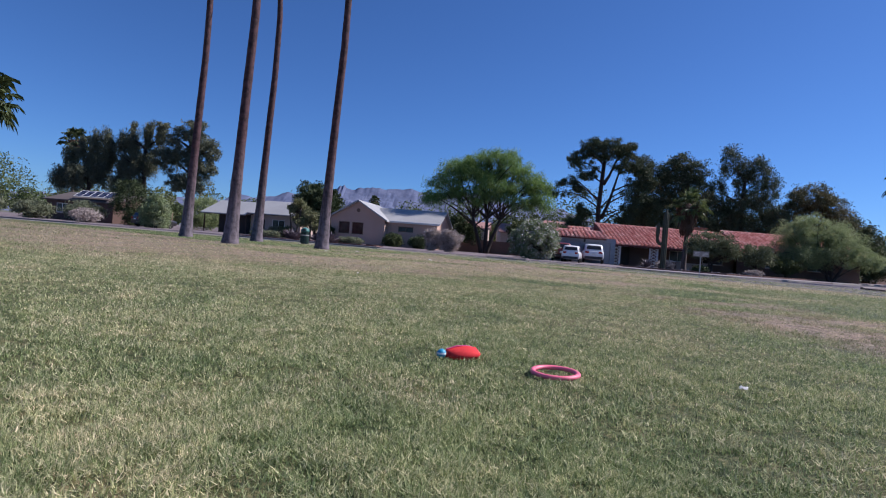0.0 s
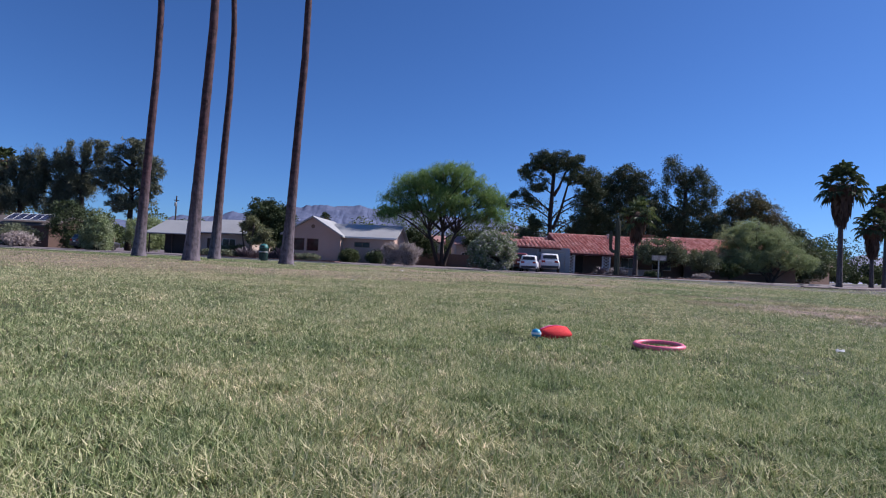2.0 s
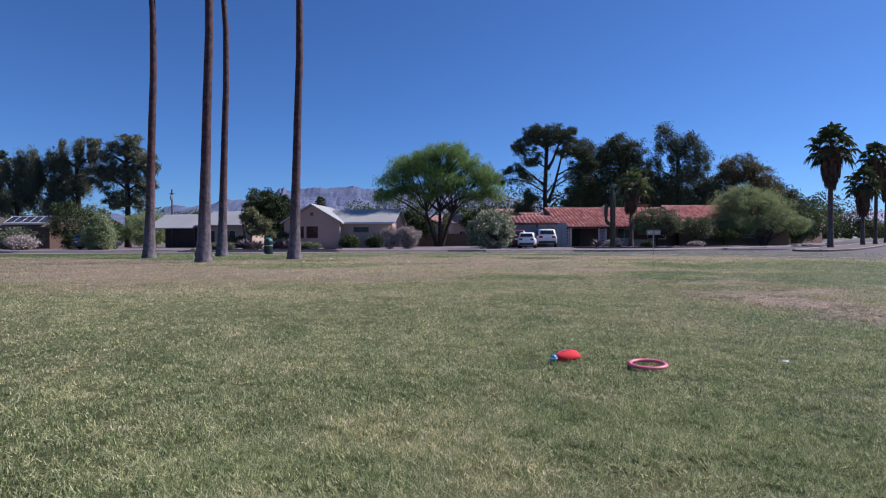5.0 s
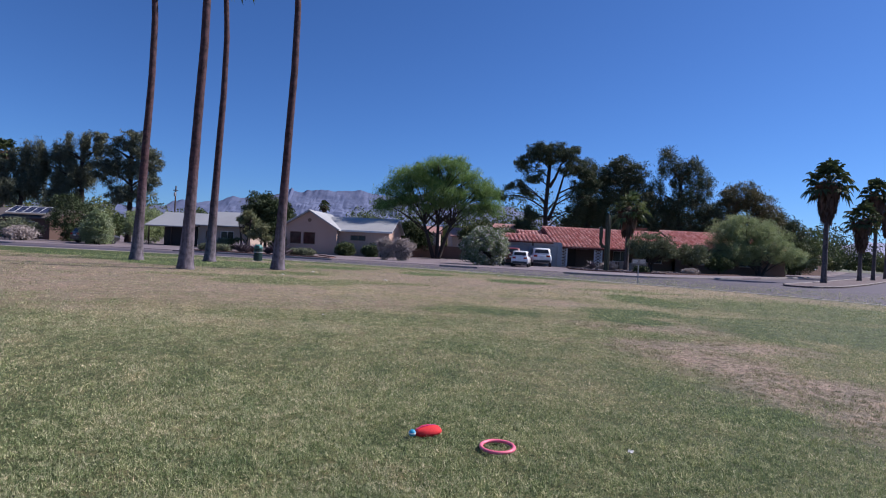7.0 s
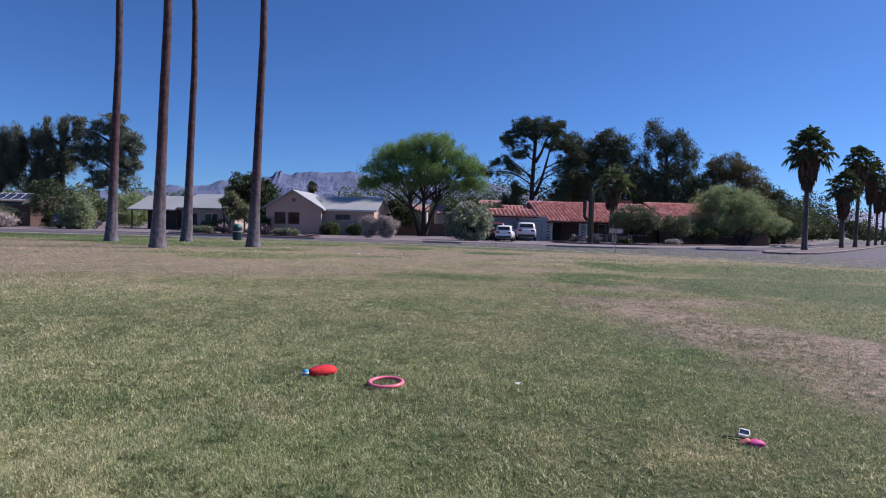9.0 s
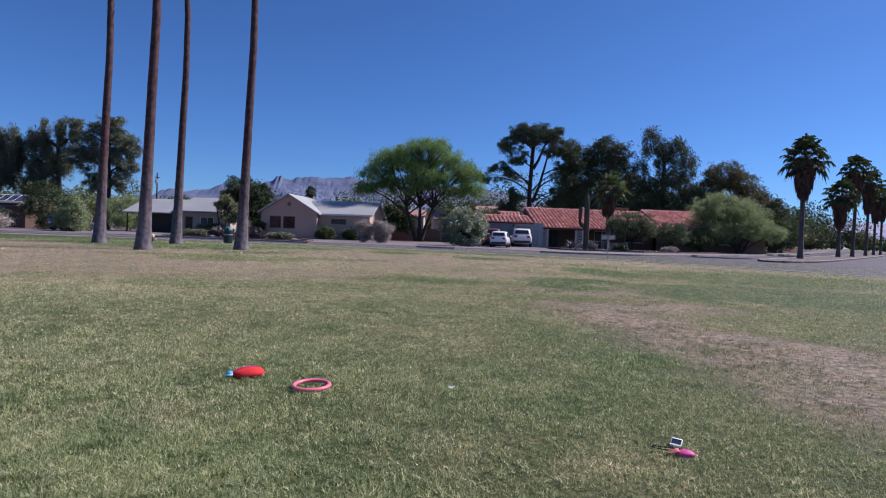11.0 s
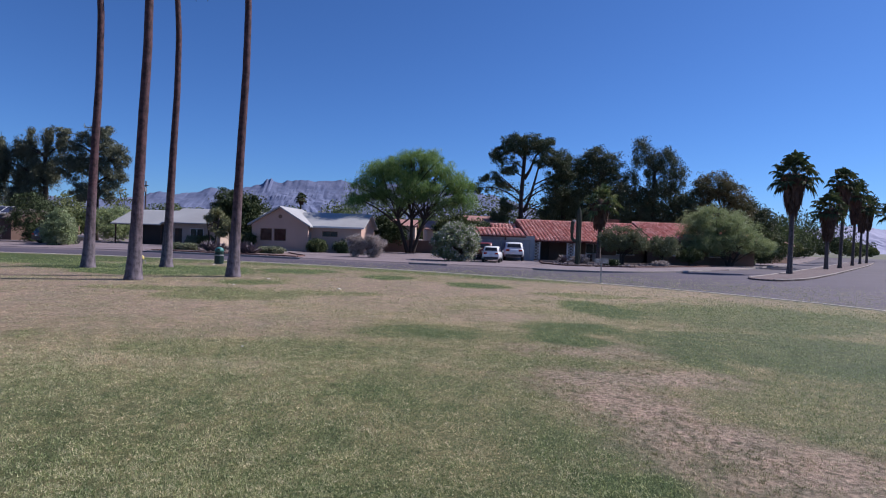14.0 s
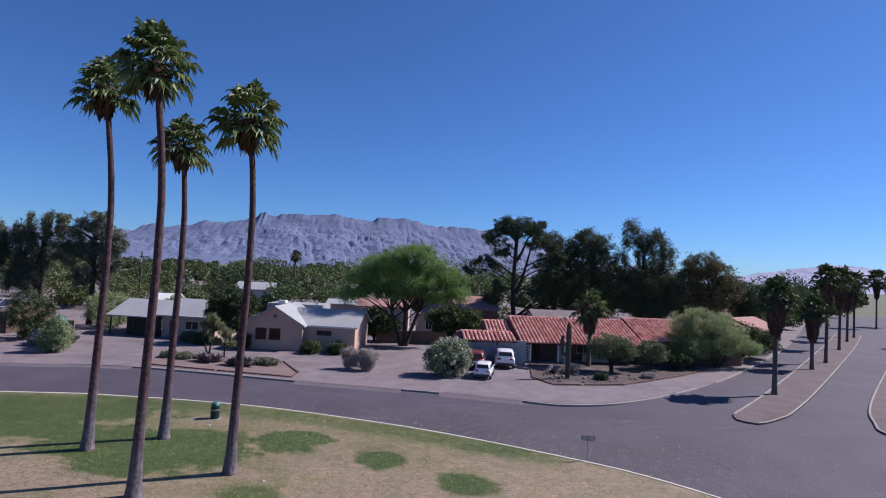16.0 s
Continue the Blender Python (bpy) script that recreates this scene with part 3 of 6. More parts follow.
def grass():
    """Blades over the stretch of lawn that lies nearest to the flight, thinning out with distance."""
    bands = ((0.45, 0.9, 0.4, 2.3, 52, 56000, 0.0024, 0.023), (1.0, 0.3, 1.9, 5.2, 54, 16500, 0.0042, 0.024), (1.2, 0.2, 5.0, 11.0, 48, 4800, 0.0068, 0.027), (1.2, 0.2, 10.0, 22.0, 46, 700, 0.011, 0.032), (1.2, 0.2, 20.0, 38.0, 42, 300, 0.017, 0.05))
    allv, dr, ba = [], [], []
    for cx, cy, r0, r1, half, dens, w, ln in bands:
        n = int(math.radians(half) * (r1 * r1 - r0 * r0) * dens)
        r = np.sqrt(rng.uniform(r0 * r0, r1 * r1, n)) * np.exp(rng.normal(0, 0.08, n))
        a = np.radians(rng.uniform(-half, half, n) + rng.normal(4.0, 6.0, n))
        x, y = cx + r * np.sin(a), cy + r * np.cos(a)
        dry, bare = turf_at(x, y)
        tuft = vnoise(x, y, 0.16, 31) * 0.45 + vnoise(x, y, 0.05, 32) * 0.4 + vnoise(x, y, 0.45, 33) * 0.15
        clump = vnoise(x, y, 0.05 + 0.006 * r1, 37)
        keep = rng.uniform(size=n) > bare * 0.9 + 0.5 * (tuft < 0.43) + 0.4 * (clump < 0.38)
        x, y, dry, bare, tuft, clump = x[keep], y[keep], dry[keep], bare[keep], tuft[keep], clump[keep]
        n = len(x)
        thatch = rng.uniform(size=n) < 0.34
        h = ln * rng.uniform(0.5, 1.4, n) * (0.5 + tuft) * np.where(thatch, 1.0, 0.85)
        t, lean = rng.uniform(0, 2 * np.pi, n), np.where(thatch, rng.uniform(1.15, 1.54, n), rng.uniform(0.2, 1.25, n))
        q = t + rng.normal(0, 0.7, n)
        ww = w * rng.uniform(0.6, 1.4, n) / 2
        base = np.stack([x, y, np.where(thatch, 0.004 + 0.008 * rng.uniform(size=n), -0.006 + 0.008 * rng.uniform(size=n))], 1)
        side = np.stack([-np.sin(q) * ww, np.cos(q) * ww, np.zeros(n)], 1)
        tip = base + np.stack([np.cos(t) * h * np.sin(lean), np.sin(t) * h * np.sin(lean), h * np.cos(lean) + 0.006], 1)
        allv.append(np.stack([base - side, base + side, tip], 1).reshape(-1, 3))
        dr.append(np.repeat(np.clip(dry + 0.7 * (tuft - 0.5) + 0.6 * (clump - 0.5) - (0.02 if r1 < 12 else 0.1) - 0.2 * np.clip((4.4 - y) / 2.0, 0, 1) + np.where(thatch, 0.3, -0.24), 0, 1), 3))
        ba.append(np.repeat(bare * (0.35 if r1 < 12 else 0.1), 3))
    # dry tufts left standing on the worn soil
    x, y = rng.uniform(3.2, 9.8, 5200), rng.uniform(3.0, 11.6, 5200)
    dry, bare = turf_at(x, y)
    ok = (bare > 0.3) & (vnoise(x, y, 0.5, 51) > 0.42)
    x, y = (np.repeat(q[ok], 16) + rng.normal(0, 0.022, ok.sum() * 16) for q in (x, y))
    n = len(x)
    t, h = rng.uniform(0, 2 * np.pi, n), rng.uniform(0.012, 0.042, n)
    base = np.stack([x, y, np.full(n, -0.004)], 1)
    side = np.stack([-np.sin(t), np.cos(t), np.zeros(n)], 1) * 0.003
    tip = base + np.stack([np.cos(t) * h * 0.6, np.sin(t) * h * 0.6, h * 0.8], 1)
    allv.append(np.stack([base - side, base + side, tip], 1).reshape(-1, 3))
    dr.append(np.repeat(rng.uniform(0.1, 0.7, n // 16), 48))
    ba.append(np.full(n * 3, 0.55))
    me = quads(np.concatenate(allv), BLADES, "grass", 3, {"dry": np.concatenate(dr), "bare": np.concatenate(ba)})
    solo("grass", me, BLADES, "short dry green and straw coloured grass blades", "grass", kind="stuff")


grass()

# far side of the street: gravel front yards behind a broken kerb
FAR_EDGE = smooth_line([(-150, 54.0), (-60, 52.6), (-29.8, 51.6), (-24.5, 52.0), (-19.7, 51.5), (-12.3, 49.4), (-5.1, 47.1), (3.6, 44.7), (6.5, 43.8), (12.7, 41.6), (15.0, 40.6), (18.7, 40.9), (22.5, 42.5), (27.6, 45.8), (34.3, 51.1), (43.3, 59.6), (66.9, 83.6), (90.0, 110.0), (150.0, 180.0)])
solo("yards", Mesh().slab([tuple(p) for p in FAR_EDGE] + [(150, 420), (-150, 420)], -0.21, -0.005), GRAVEL, "pinkish gravel front yards across the street", "gravel yard", kind="structure")


def stretch(line, x0, x1):
    return [p for p in line if x0 <= p[0] <= x1]


for x0, x1 in ((-60, -33), (-19.5, -5.0), (3.4, 6.6), (12.6, 31.5), (33.5, 64)):
    solo("kerb_street", strip(stretch(FAR_EDGE, x0, x1), -0.02, 0.15, -0.2, 0.035), CONCRETE, "grey concrete street kerb with a dark gutter edge", "kerb", kind="structure")


def apron(pts_in, pts_out):
    v = [(*p, 0.004) for p in pts_in] + [(*p, ROAD_Z - 0.006) for p in pts_out]
    n = len(pts_in)
    return Mesh().add(v + [(x, y, -0.2) for x, y, z in v], [(i, n + i, n + i + 1, i + 1) for i in range(n - 1)] + [(2 * n + i, 3 * n + i, n + i, i) for i in (0, n - 1)])


for x0, x1 in ((-33, -19.5), (-5.0, 3.4), (6.6, 12.6)):
    line = stretch(FAR_EDGE, x0 - 0.4, x1 + 0.4)
    back = [(x, y + 0.25) for x, y in line]
    front = [(x - 0.1, y - 0.9) for x, y in line]
    solo("driveway_apron", apron(back, front), APRON, "sloping driveway apron worn grey", "driveway", kind="structure")

solo("driveway_carport", Mesh().slab([(-25.8, 52.3), (-20.2, 51.6), (-22.6, 70.0), (-29.6, 71.8)], -0.1, 0.012), DRIVE, "concrete driveway leading to a carport", "driveway", kind="structure")
solo("driveway_garage", Mesh().slab([(6.9, 44.0), (12.4, 42.2), (15.6, 50.4), (17.0, 59.5), (10.6, 57.6), (9.4, 50.0)], -0.1, 0.012), DRIVE, "wide concrete driveway before a garage", "driveway", kind="structure")
solo("planting_bed_front", Mesh().slab([(-19.5, 52.6), (-12.3, 50.3), (-5.6, 48.2), (-5.2, 50.6), (-8.0, 57.0), (-19.8, 60.0)], -0.1, 0.016), GRAVEL_RED, "red gravel bed edged with brick", "planting bed", kind="structure")
solo("planting_bed_corner", Mesh().slab([(17.2, 47.9), (20.0, 47.9), (23.9, 48.5), (28.6, 51.5), (32.6, 54.1), (38.0, 58.5), (37.0, 63.0), (24.0, 61.5), (17.9, 59.0), (16.0, 51.0)], -0.1, 0.016), MULCH, "dark mulched corner bed edged with brick", "planting bed", kind="structure")
solo("shoulder", Mesh().slab([(12.9, 41.85), (15.0, 40.95), (18.6, 41.2), (22.3, 42.8), (27.3, 46.1), (33.9, 51.4), (32.4, 53.6), (28.7, 51.1), (24.0, 48.1), (20.0, 47.5), (16.6, 47.6), (15.7, 49.0)], -0.1, 0.008), DRIVE, "grey compacted verge behind the kerb", "verge", kind="structure")

# bricks along the beds
BRICK_SHAPE = Mesh().box(-0.2, -0.06, -0.02, 0.2, 0.06, 0.11).data("brick", BRICK)


def brick_edge(bed_name, line, label):
    bed = thing(bed_name, pose(0, 0, 0), label, "edging", kind="structure")
    for (x0, y0), (x1, y1) in zip(line, line[1:]):
        d = math.hypot(x1 - x0, y1 - y0)
        for k in range(int(d / 0.43)):
            t = (k + 0.5) * 0.43 / d
            b = part("brick", BRICK_SHAPE, BRICK, bed)
            b.matrix_basis = pose(x0 + (x1 - x0) * t, y0 + (y1 - y0) * t, random.uniform(-0.01, 0.012), 0, 0, math.degrees(math.atan2(y1 - y0, x1 - x0)) + random.uniform(-3, 3))


# median island with its palms, and the corner across the side street
ISL_L = smooth_line([(27.3, 37.4), (28.0, 38.9), (30.0, 40.8), (37.8, 48.3), (54.9, 65.5), (85.6, 96.9), (100.0, 112.0)])
ISL_R = smooth_line([(27.3, 37.4), (28.2, 36.3), (31.0, 37.8), (34.5, 40.6), (46.8, 52.3), (80.0, 85.0), (104.0, 109.5)])
solo("island", Mesh().slab(ISL_R + ISL_L[:0:-1], -0.2, 0.0), GRAVEL_DARK, "bare gravel median island between two carriageways", "median", kind="structure")
solo("kerb_island", strip(ISL_L[2:], 0.0, -0.16, -0.2, 0.04), KERB_DULL, "worn concrete kerb of the median", "kerb", kind="structure")
solo("kerb_island", strip(ISL_R[2:], 0.0, 0.16, -0.2, 0.04), KERB_DULL, "worn concrete kerb of the median", "kerb", kind="structure")
CORNER = smooth_line([(150, 22), (60, 26.5), (40.5, 29.5), (36.4, 31.6), (36.0, 34.6), (37.8, 37.2), (40.7, 40.7), (47.7, 47.6), (62.9, 61.9), (100, 97), (190, 182)])
solo("corner_yard", Mesh().slab((CORNER + [(300, 182), (300, 22)])[::-1], -0.2, -0.005), GRAVEL_DARK, "gravel yard at the opposite corner", "gravel yard", kind="structure")
solo("kerb_corner", strip(CORNER[60:], -0.02, -0.18, -0.2, 0.035), KERB_DULL, "rounded concrete corner kerb", "kerb", kind="structure")


def crack(pts, w):
    p = smooth_line(pts, 0.5)
    q = [(x + random.uniform(-0.08, 0.08), y + random.uniform(-0.08, 0.08)) for x, y in p]
    m = Mesh()
    n = len(q)
    v = []
    for i, (x, y) in enumerate(q):
        a, b = q[max(i - 1, 0)], q[min(i + 1, n - 1)]
        d = Vector((b[0] - a[0], b[1] - a[1])).normalized() * w * random.uniform(0.5, 1.2)
        v += [(x - d.y, y + d.x, ROAD_Z + 0.004), (x + d.y, y - d.x, ROAD_Z + 0.004)]
    m.add(v, [(2 * i, 2 * i + 1, 2 * i + 3, 2 * i + 2) for i in range(n - 1)])
    return m


for pts in ([(2, 37), (8, 37.2), (14, 35), (22, 33.5)], [(12, 31), (13.5, 35), (13, 39)], [(18, 29), (20, 34), (19.5, 38)], [(-10, 43.5), (0, 40.2), (10, 36.8)], [(24, 30), (30, 33), (36, 32)], [(-24, 46), (-12, 44), (-4, 43)]):
    solo("road_crack", crack(pts, 0.018), CRACK, "tar-filled crack in the asphalt", "road crack", "cracks in the road", "structure")


PALE_ROAD = surface("scuffed_asphalt", (0.12, 0.1, 0.125), (0.165, 0.14, 0.17), 2.5, 18.0, 0.9)
for pts in ([(15.5, 36.3), (18.0, 36.5), (20.6, 36.9)], [(18.2, 35.4), (21.2, 35.5)], [(24.0, 35.3), (26.5, 35.8)], [(-4.2, 43.1), (-1.8, 43.3)], [(5.0, 40.6), (7.5, 40.0), (9.5, 39.5)], [(29.5, 34.0), (33.0, 34.6)]):
    solo("road_scuff", crack(pts, 0.05), PALE_ROAD, "pale scuff worn into the asphalt", "road scuff", "scuffs on the road", "structure")


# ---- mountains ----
def mountains(name, prof, y, depth, seed, label, material=ROCK_HAZED):
    xs = np.linspace(prof[0][0], prof[-1][0], 820 if depth > 500 else 300)
    top = np.interp(xs, [p[0] for p in prof], [p[1] for p in prof])
    crest = (vnoise(xs, xs * 0, 47.0, seed) - 0.5) * 15 + (vnoise(xs, xs * 0, 19.0, seed + 1) - 0.5) * 9 + (vnoise(xs, xs * 0, 8.3, seed + 2) - 0.5) * 2.5
    wide = np.pad(top, 30, mode="edge")
    calm = np.convolve(wide, np.ones(61) / 61, "valid")
    rows = 60
    v = []
    for j in range(rows):
        t = j / (rows - 1)
        yy = xs * 0 + y - depth * (1 - t)
        wx, wy = xs + 26 * vnoise(xs, yy, 90.0, seed + 8), yy + 40 * vnoise(xs, yy, 110.0, seed + 9)
        cut = sum(a * np.abs(vnoise(wx + 0.12 * wy, wy * q, size, seed + k) - 0.5) * 2 for k, (size, a, q) in enumerate(((170.0, 0.4, 0.55), (70.0, 0.3, 0.6), (30.0, 0.2, 0.7), (13.0, 0.1, 0.8))))
        z = (calm + (top - calm) * t ** 9) * (t ** 1.15) * (1 - (1 - t) ** 0.85 * 0.75 * (1 - cut)) + crest * t ** 22 - 6 * (1 - t)
        v += [(x, q, zz) for x, q, zz in zip(xs, yy, z)]
    n = len(xs)
    f = [(j * n + i, j * n + i + 1, (j + 1) * n + i + 1, (j + 1) * n + i) for j in range(rows - 1) for i in range(n - 1)]
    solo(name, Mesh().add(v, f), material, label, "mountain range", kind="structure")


mountains("mountains", ((-2600, 60), (-1900, 100), (-1500, 112), (-1200, 120), (-1055, 124), (-966, 155), (-850, 149), (-759, 180), (-688, 176), (-595, 195), (-545, 212), (-528, 233), (-519, 227), (-509, 237), (-500, 222), (-477, 213), (-430, 222), (-357, 235), (-290, 232), (-211, 236), (-86, 218), (12, 240), (70, 232), (139, 225), (241, 212), (370, 203), (461, 202), (640, 150), (900, 95), (1300, 55), (1700, 40)), 2500, 650, 3, "rugged desert mountains in the distance, lavender haze put into their colour")
mountains("hills", ((1250, 28), (1380, 46), (1540, 66), (1674, 90), (1740, 100), (1790, 118), (1871, 106), (2043, 96), (2300, 86), (2700, 60)), 2100, 400, 9, "low hazy hills far down the street", ROCK_HAZIER)


# ---- palms ----
def fan_leaf(m, base, out, up, size, segs=13, droop=0.35):
    """One fan frond at the end of a stalk: narrow pleated blades whose tips split and hang."""
    out, up = out.normalized(), up.normalized()
    side = out.cross(up).normalized()
    hub = base + out * size * 0.8 + up * size * 0.1
    m.tube([base, base + out * size * 0.42 + up * size * 0.1, hub], [0.03, 0.022, 0.014], 3)
    for k in range(segs):
        a = radians(-115 + 230 * k / (segs - 1)) + random.uniform(-0.09, 0.09)
        d = out * math.cos(a) + side * math.sin(a)
        ln = size * random.uniform(0.55, 0.85) * (1.0 - 0.2 * abs(a) / 2.0)
        w = side * math.cos(a) - out * math.sin(a)
        down = Vector((0, 0, -1))
        mid = hub + d * ln * 0.55 + down * ln * droop * 0.16 + up * size * random.uniform(-0.04, 0.04)
        bend = mid + d * ln * 0.28 + down * ln * (droop * 0.45 + random.uniform(0.0, 0.16))
        tip = bend + d * ln * 0.1 + down * ln * (0.12 + droop * random.uniform(0.2, 0.55))
        hw = w * size * random.uniform(0.07, 0.105)
        lift = up * size * 0.035 * (1 if k % 2 else -1)
        m.add([hub, mid - hw + lift, bend, tip, mid + hw - lift], [(0, 1, 2, 4), (1, 3, 2)])


def crown(n, size, lowest):
    m = Mesh()
    for k in range(n):
        t = (k + 0.5) / n
        el = radians(82 - (82 - lowest) * t ** 0.9 + random.uniform(-8, 8))
        az = k * 2.39996 + random.uniform(-0.3, 0.3)
        out = Vector((math.cos(az) * math.cos(el), math.sin(az) * math.cos(el), math.sin(el)))
        up = Vector((-math.cos(az) * math.sin(el), -math.sin(az) * math.sin(el), math.cos(el)))
        fan_leaf(m, Vector((0, 0, -0.5 + 0.55 * (1 - t))) + out * 0.12, out, up, size * random.uniform(0.85, 1.12), droop=0.14 + 0.3 * t)
    return m


def hanging(n, r, z0, z1, length):
    """Dead leaves hanging down a trunk."""
    m = Mesh()
    for _ in range(n):
        az, z = random.uniform(0, 2 * math.pi), random.uniform(z0, z1)
        o = Vector((math.cos(az), math.sin(az), 0))
        s = Vector((-o.y, o.x, 0))
        t = (z - z0) / max(z1 - z0, 0.01)
        a = o * r * 0.4 + Vector((0, 0, z + length * 0.4))
        b = o * r * (0.55 + 0.75 * t) * random.uniform(0.8, 1.15) + Vector((0, 0, z))
        c = b * 1.0 + s * random.uniform(-0.15, 0.15) + Vector((0, 0, -length * random.uniform(0.4, 0.7)))
        w = s * length * random.uniform(0.1, 0.2)
        m.add([a, b - w, c, b + w], [(0, 1, 2, 3)])
    return m


def trunk(height, radii, lean, n=14, rings=34):
    zs = [height * (i / rings) ** 1.7 for i in range(rings + 1)]
    pts, rad = [], []
    for i, z in enumerate(zs):
        dx = np.interp(z, [p[0] for p in lean], [p[1] for p in lean])
        pts.append((dx, 0.0, z - (0.15 if i == 0 else 0)))
        rad.append(float(np.interp(z, [p[0] for p in radii], [p[1] for p in radii])) * (1 + 0.035 * (i % 2)) * random.uniform(0.985, 1.015))
    return Mesh().tube(pts, rad, n)


random.seed(5)
TALL_CROWNS = [crown(44, 1.32, -40).data("crown", PALM_LEAF) for _ in range(2)]


def tall_palm(x, y, h, lean, k, size, turn):
    p = thing("tall_palm", pose(x, y, 0), "very tall slender fan palm, grey foot, red-brown trunk", "palm tree", "tall palms on the lawn")
    part("trunk", trunk(h, ((0, 0.35), (0.25, 0.3), (1.0, 0.25), (2.0, 0.215), (3.5, 0.19), (5.0, 0.175), (10.0, 0.15), (h - 0.8, 0.125), (h, 0.15)), lean), PALM_TALL, p, smooth=True)
    topx = np.interp(h, [q[0] for q in lean], [q[1] for q in lean])
    b = part("dead_fronds", hanging(130, 0.5, -1.35, -0.05, 0.7), PALM_SKIRT, p, "brown dead leaf bases under the crown")
    b.matrix_basis = pose(topx, 0, h)
    c = part("crown", TALL_CROWNS[k], PALM_LEAF, p)
    c.matrix_basis = pose(topx, 0, h + 0.1, 0, 0, turn) @ Matrix.Scale(size * 0.88, 4)


LEAN = ((0, 0.0), (3, 0.1), (6, 0.2), (9, 0.32), (12, 0.34), (14, 0.22), (16, -0.02), (18, -0.3))
tall_palm(-12.45, 29.1, 18.0, LEAN, 0, 0.92, 10)
tall_palm(-7.86, 23.3, 17.6, LEAN, 1, 0.95, 80)
tall_palm(-9.58, 31.1, 15.8, LEAN, 0, 0.92, 200)
tall_palm(-4.84, 26.0, 16.2, LEAN, 1, 1.0, 300)

random.seed(9)
SKIRT_CROWN = crown(30, 1.75, -32).data("crown", PALM_DARK)
YARD_CROWN = crown(26, 1.6, -34).data("crown", PALM_LEAF)


def skirt_palm(x, y, h, skirt, size, label, group="palms on the median", r=0.2, skirt_r=0.74, leaf=PALM_DARK):
    p = thing("fan_palm", pose(x, y, 0), label, "palm tree", group)
    part("trunk", trunk(h, ((0, r * 1.35), (0.6, r * 1.1), (2, r), (h, r * 0.9)), ((0, 0), (h, random.uniform(-0.15, 0.15))), 12, 16), PALM_GREY, p, smooth=True)
    if skirt > 0:
        s = part("dead_fronds", hanging(int(120 + 60 * skirt), skirt_r, -skirt, 0.2, 1.3), PALM_SKIRT, p, "shaggy skirt of dead brown fronds")
        s.matrix_basis = pose(0, 0, h)
    c = part("crown", SKIRT_CROWN if leaf == PALM_DARK else YARD_CROWN, leaf, p)
    c.matrix_basis = pose(0, 0, h + 0.3, 0, 0, random.uniform(0, 360)) @ Matrix.Scale(size, 4)


skirt_palm(36.9, 46.4, 8.3, 2.8, 0.85, "fan palm with a shaggy brown skirt on the gravel median")
skirt_palm(52.7, 61.2, 6.7, 2.9, 0.85, "short stout fan palm with a wide brown skirt")
skirt_palm(59.5, 67.1, 10.6, 3.5, 0.85, "fan palm with a shaggy brown skirt on the gravel median")
skirt_palm(74.5, 82.0, 10.9, 4.0, 0.95, "fan palm with a shaggy brown skirt on the gravel median")
skirt_palm(88.0, 95.5, 10.2, 4.0, 1.0, "fan palm with a shaggy brown skirt on the gravel median")
skirt_palm(97.6, 104.5, 11.0, 4.0, 1.0, "fan palm with a shaggy brown skirt on the gravel median")
skirt_palm(128.0, 131.0, 12.0, 4.0, 1.3, "far fan palm down the street")
skirt_palm(140.0, 138.0, 11.0, 4.0, 1.3, "far fan palm down the street")
skirt_palm(24.4, 58.9, 6.2, 2.2, 0.9, "fan palm with drooping dead fronds in front of the tiled house", "yard palms", 0.22, 0.85, PALM_LEAF)
skirt_palm(-24.2, 30.0, 6.2, 1.0, 0.8, "fan palm standing alone at the edge of the park", "yard palms", 0.22, 0.7)
skirt_palm(-24.0, 170.0, 11.8, 1.0, 0.8, "slender far palm above the tree line", "far palms", 0.25, 0.9)
skirt_palm(-62.0, 92.0, 12.5, 1.5, 1.0, "slender far palm above the tree line", "far palms", 0.25, 0.9)


# ---- trees ----
def limb(m, a, b, r0, r1, sag=0.15, n=6):
    a, b = Vector(a), Vector(b)
    pts, rad = [], []
    bend = Vector((random.uniform(-1, 1), random.uniform(-1, 1), 1.2)).normalized() * (b - a).length * sag
    for i in range(n + 1):
        t = i / n
        pts.append(a.lerp(b, t) + bend * math.sin(math.pi * t) + Vector((random.uniform(-1, 1), random.uniform(-1, 1), 0)) * r0 * 0.25)
        rad.append(r0 + (r1 - r0) * t)
    m.tube(pts, rad, 6)


